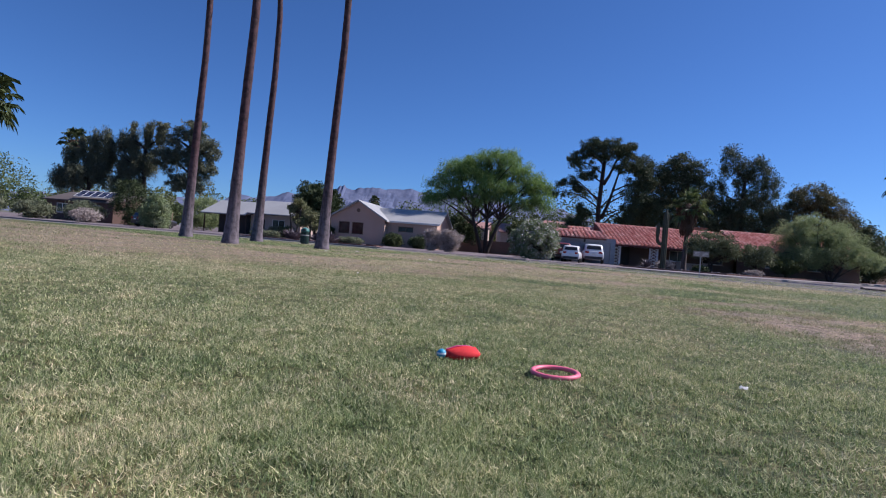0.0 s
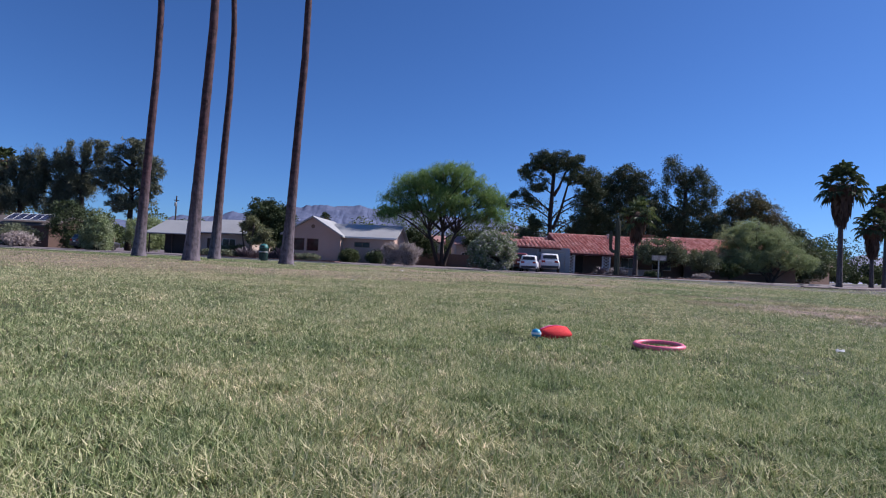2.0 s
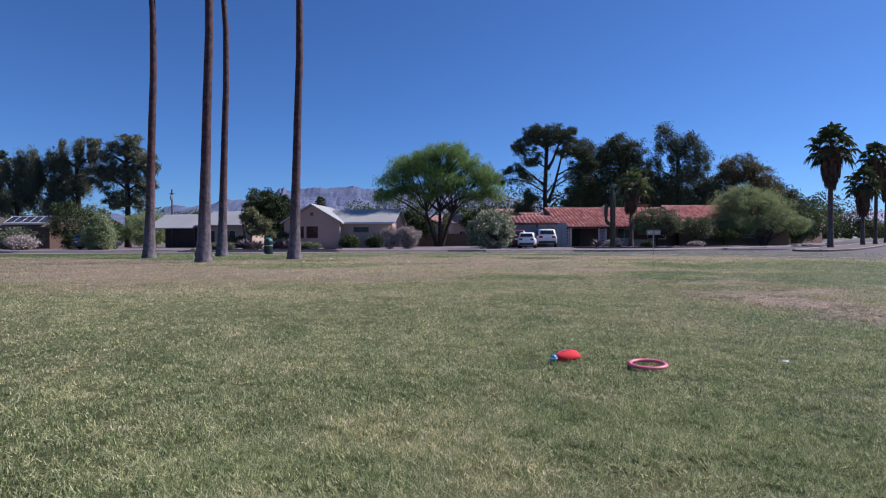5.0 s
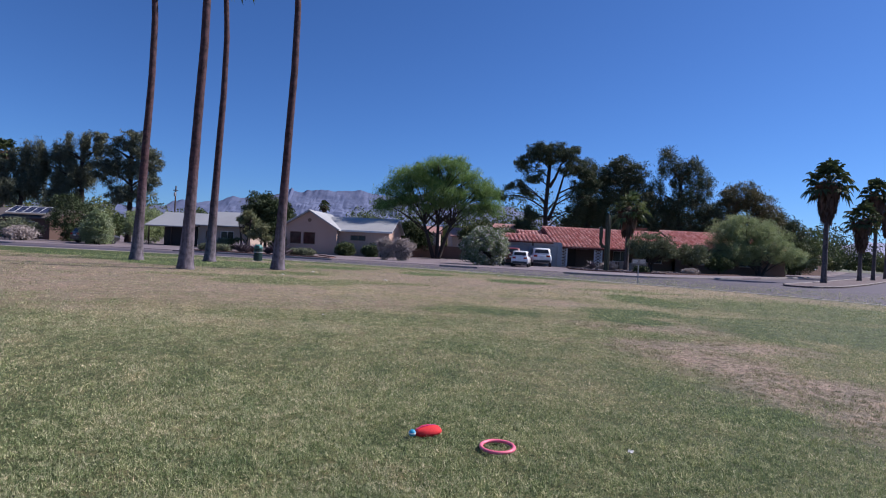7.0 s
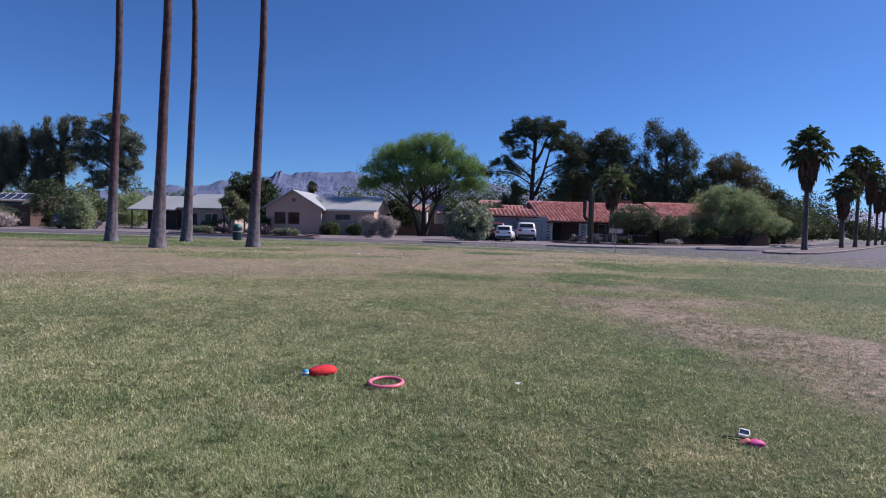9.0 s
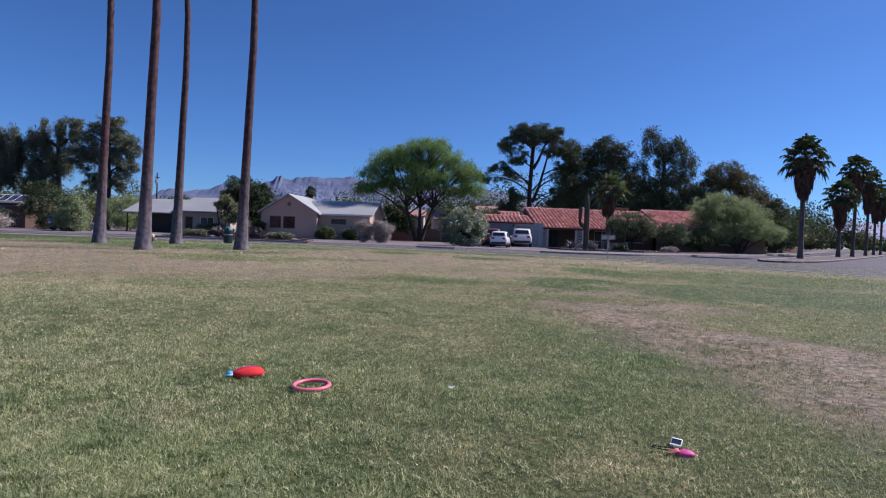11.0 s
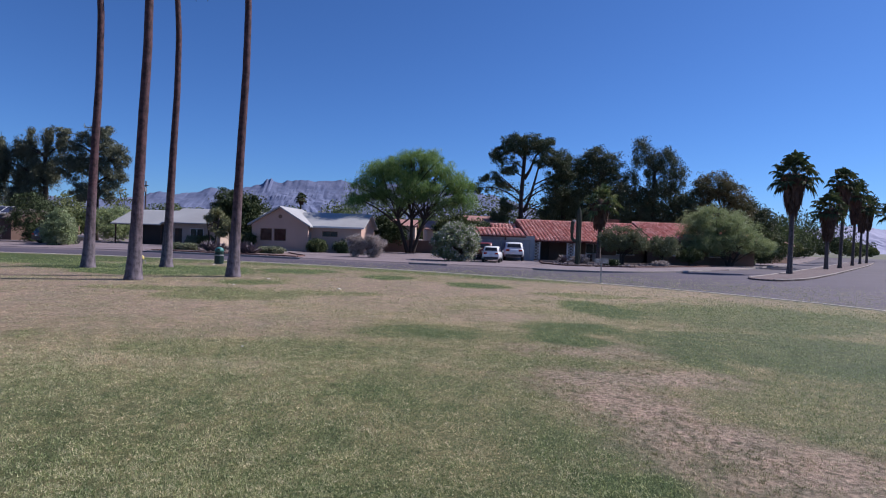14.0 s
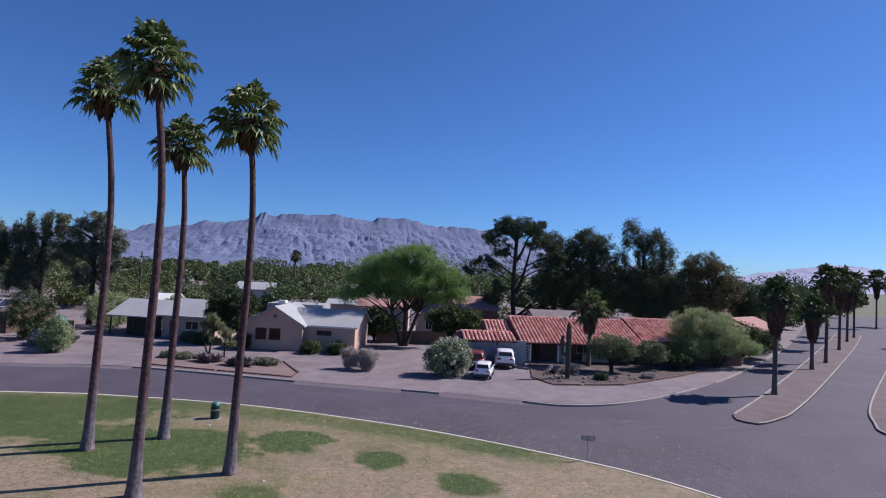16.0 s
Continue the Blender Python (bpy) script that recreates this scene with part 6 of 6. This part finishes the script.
small_house(-34.2, 92.0, -4, 3.6, 4.0, 2.9, 3.9, STUCCO_WHITE, TRIM_WHITE, "white roofed house behind the pale-roofed one")
small_house(-26.5, 112.0, -3, 7.0, 6.0, 4.4, 5.6, STUCCO_WHITE, ROOF_METAL, "white house half hidden among the trees behind")
small_house(-7.2, 95.0, -5, 5.0, 5.0, 3.3, 3.9, STUCCO_PINK, ROOF_METAL, "small house with a pale metal roof behind the tan bungalow")
small_house(-2.0, 88.0, -5, 8.0, 7.0, 3.6, 4.6, STUCCO_PINK, TILE_FAR, "house with an orange roof behind the tan bungalow")
small_house(66.0, 96.0, 43, 9.0, 9.0, 3.2, 4.8, STUCCO_PINK, TILE_FAR, "house far down the side street")
small_house(84.0, 118.0, 43, 9.0, 9.0, 3.2, 4.8, STUCCO_TAN, ROOF_METAL, "house far down the side street")
small_house(70.0, 46.0, -45, 9.0, 9.0, 3.0, 4.6, STUCCO_TAN, TILE_FAR, "house behind the opposite corner")

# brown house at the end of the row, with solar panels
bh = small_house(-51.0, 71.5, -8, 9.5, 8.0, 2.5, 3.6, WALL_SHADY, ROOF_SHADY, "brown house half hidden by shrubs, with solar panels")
for k in range(5):
    sp = part("solar_panel", Mesh().box(0, 0, 0, 1.0, 1.6, 0.05), SOLAR, bh, "dark blue solar panel in a pale frame")
    sp.matrix_basis = pose(3.9 + k * 1.04, -0.1, 3.05, 30, 0, 0)
    part("panel_frame", Mesh().box(-0.02, -0.03, -0.01, 1.02, 0.03, 0.07).box(-0.02, 1.57, -0.01, 1.02, 1.63, 0.07).box(-0.025, 0.03, -0.01, 0.02, 1.57, 0.07), TRIM_WHITE, sp)
solo("yard_wall", Mesh().box(-39.0, 69.0, -0.1, -33.6, 69.25, 1.9), STUCCO_BROWN, "brown block garden wall", "garden wall")
solo("yard_wall", Mesh().box(1.2, 73.0, -0.1, 10.4, 73.25, 1.6), STUCCO_BROWN, "dark red-brown wooden fence behind the mesquite", "fence")
solo("yard_wall", Mesh().box(44.0, 71.6, -0.1, 51.0, 71.8, 1.5), STUCCO_BROWN, "brown garden wall beside the side street", "garden wall")

brick_edge("bed_edging_front", [(-19.0, 52.75), (-12.3, 50.55), (-5.6, 48.5), (-5.35, 50.6), (-7.7, 56.4)], "row of reddish bricks round the front bed")
brick_edge("bed_edging_corner", [(17.9, 58.8), (16.1, 51.2), (17.1, 48.2), (20.0, 48.15), (23.9, 48.75), (28.6, 51.75), (32.6, 54.35), (37.5, 58.4)], "row of dark bricks round the corner bed")


# ---- cars ----
def loft(sections):
    """Closed skin through half sections given as lists of (y, z) at each x."""
    m = Mesh()
    k = len(sections[0][1])
    for x, pts in sections:
        m.v += [(x, y, z) for y, z in pts] + [(x, -y, z) for y, z in pts[::-1]]
    n = 2 * k
    for i in range(len(sections) - 1):
        for j in range(n):
            m.f.append((i * n + j, i * n + (j + 1) % n, (i + 1) * n + (j + 1) % n, (i + 1) * n + j))
    m.f += [tuple(range(n))[::-1], tuple(range((len(sections) - 1) * n, len(sections) * n))]
    return m


def car(name, m, body_m, label, suv=True):
    """x runs from the tail to the nose."""
    c = thing(name, m, label, "car", "parked cars")
    top, belt = (1.66, 1.05) if suv else (1.42, 0.95)
    hw = 0.91
    low = 0.28

    def sec(z_belt, w, zl=low):
        return [(w * 0.55, zl), (w * 0.93, zl + 0.08), (w, zl + 0.3), (w * 0.985, z_belt - 0.15), (w * 0.9, z_belt), (w * 0.3, z_belt + 0.015)]

    tail = 0.0
    body = loft([(tail, sec(belt - 0.06, hw * 0.86, 0.4)), (0.1, sec(belt, hw * 0.95, 0.33)), (0.6, sec(belt + 0.02, hw)), (2.6, sec(belt, hw)), (3.3, sec(belt - 0.02, hw)), (4.1, sec(belt - 0.14, hw * 0.96)), (4.42, sec(belt - 0.26, hw * 0.86, 0.33)), (4.5, sec(belt - 0.34, hw * 0.76, 0.4))])
    b = part("body", body, body_m, c, smooth=True)

    def cab(x, w, z):
        return (x, [(w * 0.5, belt - 0.02), (w * 0.98, belt - 0.02), (w, belt + 0.02), (w * 0.9, z - 0.12), (w * 0.82, z - 0.03), (w * 0.4, z)])

    x0 = 0.12 if suv else 0.55
    cabin = loft([cab(x0, hw * 0.84, belt + 0.1), cab(x0 + 0.28, hw * 0.88, top - 0.07), cab(x0 + 0.6, hw * 0.9, top), cab(1.9, hw * 0.91, top), cab(2.6, hw * 0.88, top - 0.06), cab(3.35, hw * 0.86, belt + 0.08)])
    part("cabin", cabin, body_m, c, smooth=True)
    g = 0.012
    rear = Mesh().add([(x0 + 0.02 - g, -0.62, belt + 0.14), (x0 + 0.02 - g, 0.62, belt + 0.14), (x0 + 0.24 - g, 0.56, top - 0.14), (x0 + 0.24 - g, -0.56, top - 0.14), (x0 + 0.06, -0.62, belt + 0.14), (x0 + 0.06, 0.62, belt + 0.14), (x0 + 0.28, 0.56, top - 0.14), (x0 + 0.28, -0.56, top - 0.14)], [(0, 3, 2, 1), (4, 5, 6, 7), (0, 1, 5, 4), (1, 2, 6, 5), (2, 3, 7, 6), (3, 0, 4, 7)])
    part("rear_window", rear, GLASS, c)
    front = Mesh().add([(3.34 + g, -0.7, belt + 0.1), (3.34 + g, 0.7, belt + 0.1), (2.68 + g, 0.6, top - 0.1), (2.68 + g, -0.6, top - 0.1)], [(0, 1, 2, 3)])
    part("windscreen", front, GLASS, c)
    for s in (-1, 1):
        for a, e in ((x0 + 0.42, 1.5), (1.58, 2.55)):
            y0, y1 = s * (hw * 0.9 + 0.012), s * (hw * 0.825 + 0.012)
            part("side_window", Mesh().add([(a, y0, belt + 0.06), (e + 0.15, y0, belt + 0.06), (e, y1, top - 0.16), (a + 0.05, y1, top - 0.16)], [(0, 1, 2, 3)]), GLASS, c)
        part("tail_light", Mesh().box(-0.015, s * 0.56 - 0.16, belt - 0.2, 0.12, s * 0.56 + 0.16, belt - 0.02), LAMP_RED, c, "red tail lamp")
        part("mirror", Mesh().box(2.75, s * 0.92 - 0.02, belt + 0.05, 2.9, s * 1.06, belt + 0.2), body_m, c)
        for wx in (0.85, 3.62):
            t = part("tyre", Mesh().add([(wx + a, s * 0.8 + d, 0.34 + e) for a, e, d in Mesh().lathe([(0.2, -0.1), (0.31, -0.11), (0.34, -0.07), (0.34, 0.07), (0.31, 0.11), (0.2, 0.1)], 20).v], Mesh().lathe([(1, 0)] * 6, 20).f), TYRE, c)
            part("rim", Mesh().add([(wx + a, s * 0.8 + d, 0.34 + e) for a, e, d in Mesh().lathe([(0.21, -0.09), (0.21, 0.09)], 14).v], Mesh().lathe([(1, 0)] * 2, 14).f), RIM, t)
    part("bumper", Mesh().box(-0.05, -0.74, 0.36, 0.14, 0.74, 0.58), PLASTIC_BLACK, c, "dark rear bumper")
    part("number_plate", Mesh().box(-0.03, -0.16, belt - 0.32, 0.02, 0.16, belt - 0.17), TRIM_WHITE, c, "pale blank plate")
    return c


car("parked_suv", pose(10.95, 49.4, 0.0, 0, 0, 74) @ Matrix.Scale(0.88, 4), CAR_WHITE, "white hatchback SUV parked on the driveway, tail to the street")
car("parked_suv", pose(14.35, 55.2, 0.0, 0, 0, 80) @ Matrix.Scale(1.12, 4), CAR_WHITE, "white SUV parked in front of the garage")
car("parked_suv", pose(11.1, 54.2, 0.0, 0, 0, 78) @ Matrix.Scale(1.06, 4), CAR_RED, "faded red SUV parked close to the garage")
car("parked_car", pose(-33.6, 61.2, 0.0, 0, 0, 60), CAR_BLACK, "dark car parked behind a flowering shrub", True)
car("parked_car", pose(54.6, 76.2, 0.0, 0, 0, 40), CAR_BLACK, "dark car parked at the side street", True)
car("parked_car", pose(52.3, 79.0, 0.0, 0, 0, 40), CAR_SILVER, "silver car parked at the side street", False)
car("parked_car", pose(41.4, 34.2, 0.0, 0, 0, 80), CAR_BLACK, "dark car parked at the opposite corner", True)
shade = thing("patio_umbrella", pose(-32.8, 64.0, -0.55, 0, 4, 0), "faded teal patio umbrella standing among shrubs", "umbrella")
part("pole", Mesh().tube([(0, 0, -0.1), (0, 0, 3.75)], 0.025, 8), STEEL, shade)
cloth = Mesh()
rim = [(0.85 * math.cos(k * math.pi / 4), 0.85 * math.sin(k * math.pi / 4), 2.95) for k in range(8)]
low = [(0.86 * math.cos(k * math.pi / 4), 0.86 * math.sin(k * math.pi / 4), 2.75) for k in range(8)]
cloth.add([(0, 0, 3.7)] + rim + low, [(0, 1 + k, 1 + (k + 1) % 8) for k in range(8)] + [(1 + k, 9 + k, 9 + (k + 1) % 8, 1 + (k + 1) % 8) for k in range(8)])
canopy = part("canopy", cloth, BIN_TEAL, shade, "teal cloth canopy with a hanging edge")
for k in range(8):
    part("rib", Mesh().tube([(0, 0, 3.66), (0.83 * math.cos(k * math.pi / 4), 0.83 * math.sin(k * math.pi / 4), 2.93)], 0.01, 5), STEEL, canopy)

pole = thing("utility_pole", pose(-43.2, 110.0, 0), "weathered wooden utility pole with a short crossarm and a transformer", "utility pole")
part("post", Mesh().tube([(0, 0, -0.3), (0, 0, 10.6)], [0.17, 0.12], 10), WOOD_DARK, pole)
part("crossarm", Mesh().box(-0.45, -0.06, 9.7, 0.45, 0.06, 9.84), WOOD_DARK, pole)
part("transformer", Mesh().lathe([(0.16, 8.6), (0.2, 8.66), (0.2, 9.3), (0.16, 9.38)], 12, (0.0, -0.36, 0)), STEEL, pole, "grey drum transformer")


# ---- things on the lawn ----
def litter_bin(x, y):
    b = thing("litter_bin", pose(x, y, 0) @ Matrix.Scale(0.9, 4), "dark green round park bin with a domed teal lid", "litter bin")
    part("body", Mesh().lathe([(0.24, -0.02), (0.26, 0.02), (0.27, 0.78), (0.285, 0.8), (0.285, 0.84), (0.26, 0.84)], 20), BIN_GREEN, b, smooth=False)
    for k in range(20):
        a = 2 * math.pi * k / 20
        part("slat", Mesh().box(-0.028, -0.012, 0.05, 0.028, 0.012, 0.76), BIN_GREEN, b).matrix_basis = pose(0.277 * math.cos(a), 0.277 * math.sin(a), 0, 0, 0, math.degrees(a) + 90)
    part("band", Mesh().lathe([(0.285, 0.55), (0.297, 0.56), (0.297, 0.62), (0.285, 0.63)], 20), STEEL, b)
    part("lid", Mesh().lathe([(0.29, 0.84), (0.29, 0.9), (0.25, 1.02), (0.15, 1.1), (0.03, 1.13)], 20), BIN_TEAL, b, "domed teal lid", True)
    part("opening", Mesh().box(-0.11, -0.285, 0.88, 0.11, -0.2, 1.0), PLASTIC_BLACK, b)
    part("base", Mesh().box(-0.4, -0.35, -0.04, 0.4, 0.35, 0.015), CONCRETE, b, "concrete pad")


litter_bin(-8.1, 35.2)


def park_sign(x, y):
    s = thing("park_sign", pose(x, y, 0, 0, 0, -4), "small grey-brown sign on a thin steel post beside the kerb", "sign")
    part("post", Mesh().box(-0.025, -0.02, -0.2, 0.025, 0.02, 1.24), STEEL, s)
    p = part("plate", Mesh().box(-0.36, -0.034, 1.03, 0.36, -0.02, 1.29), SIGN_BROWN, s)
    for i, (a, b) in enumerate(((-0.3, -0.06), (0.06, 0.3))):
        for k in range(3):
            part("text_bar", Mesh().box(a, -0.038, 1.08 + 0.06 * k, b - 0.05 * (k == 0), -0.034, 1.105 + 0.06 * k), INK, p)
    for z in (1.07, 1.25):
        part("bolt", Mesh().tube([(0, -0.034, z), (0, -0.044, z)], 0.012, 8), STEEL, s)


park_sign(12.8, 28.3)

marker = thing("valve_marker", pose(-11.75, 33.4, 0), "small yellow-capped irrigation valve post in the grass", "valve post")
part("post", Mesh().lathe([(0.05, -0.1), (0.05, 0.28)], 10), PLASTIC_BLACK, marker)
part("cap", Mesh().lathe([(0.1, 0.24), (0.11, 0.3), (0.1, 0.42), (0.03, 0.46)], 12), YELLOW, marker, "faded yellow cap", True)
part("pipe", Mesh().tube([(0, 0, 0.18), (0.16, 0, 0.18), (0.2, 0, 0.1), (0.2, 0, -0.1)], 0.025, 8), STEEL, marker)


def toy_ring():
    pts = [(0.112 * math.cos(2 * math.pi * k / 40), 0.112 * math.sin(2 * math.pi * k / 40), 0.0) for k in range(40)]
    solo("toy_ring", Mesh().tube(pts, 0.0135, 10, True, 0.9), PINK, "glossy pink rubber toy ring lying on the grass", "toy ring", smooth=True, m=pose(1.575, 4.0, 0.018, 1, -1, 0))


toy_ring()


def tug_toy():
    t = thing("tug_toy", pose(1.0, 4.2, -0.008, 0, 0, 28) @ Matrix.Scale(0.72, 4), "red stuffed cloth toy with a blue ball at its end", "dog toy")
    prof = [(0.0, 0.03, 0.02), (0.03, 0.055, 0.038), (0.1, 0.078, 0.056), (0.18, 0.086, 0.06), (0.25, 0.078, 0.048), (0.285, 0.04, 0.02)]
    m = Mesh()
    n = 14
    for x, w, h in prof:
        for k in range(n):
            a = 2 * math.pi * k / n
            fold = 1 + 0.11 * math.cos(5 * a + 14 * x)
            m.v.append((x + 0.03, w * math.cos(a) * fold, 0.045 + h * math.sin(a) * fold))
    m.f = [(i * n + k, i * n + (k + 1) % n, (i + 1) * n + (k + 1) % n, (i + 1) * n + k) for i in range(len(prof) - 1) for k in range(n)] + [tuple(range(n))[::-1], tuple(range((len(prof) - 1) * n, len(prof) * n))]
    b = part("body", m, RED_CLOTH, t, "red cloth body", True)
    part("seam", Mesh().tube([(0.04, 0, 0.083), (0.12, 0, 0.104), (0.19, 0, 0.108), (0.26, 0, 0.098)], 0.004, 6), MAGENTA, b)
    ball = [(0.036 * math.sin(a), -0.036 * math.cos(a)) for a in np.linspace(0.05, math.pi - 0.05, 12)]
    k = part("ball", Mesh().lathe(ball, 16, (0.0, 0.0, 0.05)), BLUE_BALL, t, "blue rubber ball", True)
    part("band", Mesh().lathe([(0.0365, 0.046), (0.0372, 0.05), (0.0372, 0.056), (0.0365, 0.06)], 16), WHITE_RUBBER, k)


tug_toy()


def pouch():
    t = thing("treat_pouch", pose(3.46, 2.9, 0.0, 0, 0, -20) @ Matrix.Scale(0.6, 4), "magenta nylon treat pouch with a coral lining, half open", "pouch")
    m = Mesh()
    n = 16
    prof = [(0.0, 0.03, 0.006), (0.03, 0.045, 0.02), (0.07, 0.05, 0.032), (0.11, 0.042, 0.03), (0.14, 0.03, 0.018)]
    for x, w, h in prof:
        for k in range(n):
            a = 2 * math.pi * k / n
            f = 1 + 0.1 * math.cos(3 * a + 40 * x)
            m.v.append((x - 0.02, w * math.cos(a) * f, 0.03 + h * math.sin(a) * f))
    m.f = [(i * n + k, i * n + (k + 1) % n, (i + 1) * n + (k + 1) % n, (i + 1) * n + k) for i in range(len(prof) - 1) for k in range(n)] + [tuple(range(n))[::-1], tuple(range((len(prof) - 1) * n, len(prof) * n))]
    part("bag", m, MAGENTA, t, "crumpled magenta bag", True)
    part("flap", Mesh().add([(-0.07, -0.035, 0.03), (0.01, -0.042, 0.055), (0.01, 0.042, 0.055), (-0.07, 0.035, 0.03), (-0.03, 0.0, 0.06), (-0.07, -0.035, 0.026), (0.01, -0.042, 0.05), (0.01, 0.042, 0.05), (-0.07, 0.035, 0.026)], [(0, 1, 4), (1, 2, 4), (2, 3, 4), (3, 0, 4), (5, 8, 7, 6), (0, 5, 6, 1), (2, 7, 8, 3)]), CORAL, t, "coral inner flap")
    part("strap", Mesh().tube([(-0.02, 0.03, 0.03), (-0.09, 0.05, 0.025), (-0.15, 0.085, 0.02), (-0.185, 0.1, 0.022), (-0.17, 0.125, 0.025), (-0.11, 0.115, 0.025), (-0.04, 0.1, 0.03), (0.04, 0.085, 0.035), (0.09, 0.05, 0.045)], 0.006, 6), STRAP, t, "dark wrist strap")


pouch()
ph = thing("phone", pose(3.52, 3.03, 0.02, 10, 4, -35) @ Matrix.Scale(0.72, 4), "white handheld screen lying on the grass", "phone")
bm = bmesh.new()
bmesh.ops.create_cube(bm, size=1.0)
bmesh.ops.scale(bm, vec=(0.072, 0.112, 0.012), verts=bm.verts)
bmesh.ops.bevel(bm, geom=bm.edges[:], offset=0.004, segments=2, affect="EDGES")
pm = bpy.data.meshes.new("body")
bm.to_mesh(pm)
bm.free()
pm.materials.append(PHONE_WHITE)
part("body", pm, PHONE_WHITE, ph)
part("screen", Mesh().box(-0.031, -0.035, 0.0062, 0.031, 0.035, 0.0072), SCREEN, ph, "dark glossy screen")


def scrap(x, y, s, label, name="paper_scrap"):
    m = Mesh()
    pts = []
    for i in range(4):
        for j in range(4):
            pts.append(((i / 3 - 0.5) * s + random.uniform(-0.2, 0.2) * s, (j / 3 - 0.5) * s * 0.7 + random.uniform(-0.15, 0.15) * s, 0.03 + random.uniform(0, 0.35) * s))
    f = [(i * 4 + j, (i + 1) * 4 + j, (i + 1) * 4 + j + 1, i * 4 + j + 1) for i in range(3) for j in range(3)]
    k = len(pts)
    m.add(pts + [(a, b, c - 0.004) for a, b, c in pts], f + [tuple(k + q for q in face[::-1]) for face in f])
    solo(name, m, PAPER, label, "litter", "scraps on the lawn", m=pose(x, y, 0, 0, 0, random.uniform(0, 360)))


def dry_leaf(x, y, s):
    """One curled dead leaf."""
    m = Mesh()
    pts = []
    for i in range(7):
        t = i / 6
        w = 0.36 * math.sin(math.pi * min(1.0, 0.08 + t * 0.9)) ** 0.7
        for j in (-1, -0.5, 0, 0.5, 1):
            pts.append(((t - 0.5) * s, j * w * s * (1 + 0.12 * math.sin(9 * t + j)), 0.012 + s * (0.22 * abs(j) ** 1.5 + 0.25 * (t - 0.4) ** 2)))
    f = [(i * 5 + j, i * 5 + 5 + j, i * 5 + 6 + j, i * 5 + 1 + j) for i in range(6) for j in range(4)]
    k = len(pts)
    m.add(pts + [(a, b, c - 0.0015) for a, b, c in pts], f + [tuple(k + q for q in face[::-1]) for face in f])
    leaf = solo("dry_leaf", m, DEAD_LEAF, "curled red-brown dead leaf on the grass", "leaf", m=pose(x, y, -0.003, 2, 0, 250))
    return leaf


dry_leaf(-0.18, 1.785, 0.06)


def rubble():
    """Pale stones strewn over the corner bed."""
    g = np.random.default_rng(77)
    m = Mesh()
    for _ in range(130):
        x, y = 17.2 + g.uniform(0, 13), 49.3 + g.uniform(0, 4.6)
        if y < 48.6 + max(0, x - 21) * 0.55:
            continue
        r = g.uniform(0.05, 0.16)
        ring = [[(x + r * q * math.cos(a + o) * g.uniform(0.8, 1.2), y + r * q * math.sin(a + o) * g.uniform(0.8, 1.2), z * r) for a in np.linspace(0, 5.24, 6)] for q, z, o in ((1.0, 0.02, 0.0), (1.05, 0.5, 0.2), (0.6, 0.95, 0.4))]
        v = ring[0] + ring[1] + ring[2]
        m.add(v, [(k * 6 + i, k * 6 + (i + 1) % 6, k * 6 + 6 + (i + 1) % 6, k * 6 + 6 + i) for k in range(2) for i in range(6)] + [(12, 13, 14, 15, 16, 17)])
    solo("stones", m, STONE, "pale stones strewn over the dark bed", "stones", kind="stuff", m=pose(0, 0, 0.012))


rubble()
scrap(2.47, 3.93, 0.045, "small crumpled white paper scrap on the grass")
for sx, sy in ((-3.7, 21.9), (0.2, 21.3), (-0.55, 10.55), (-3.1, 25.0), (-7.9, 33.6), (5.8, 29.5)):
    scrap(sx, sy, 0.05 if sy < 12 else 0.12, "small white paper scrap lying on the lawn")
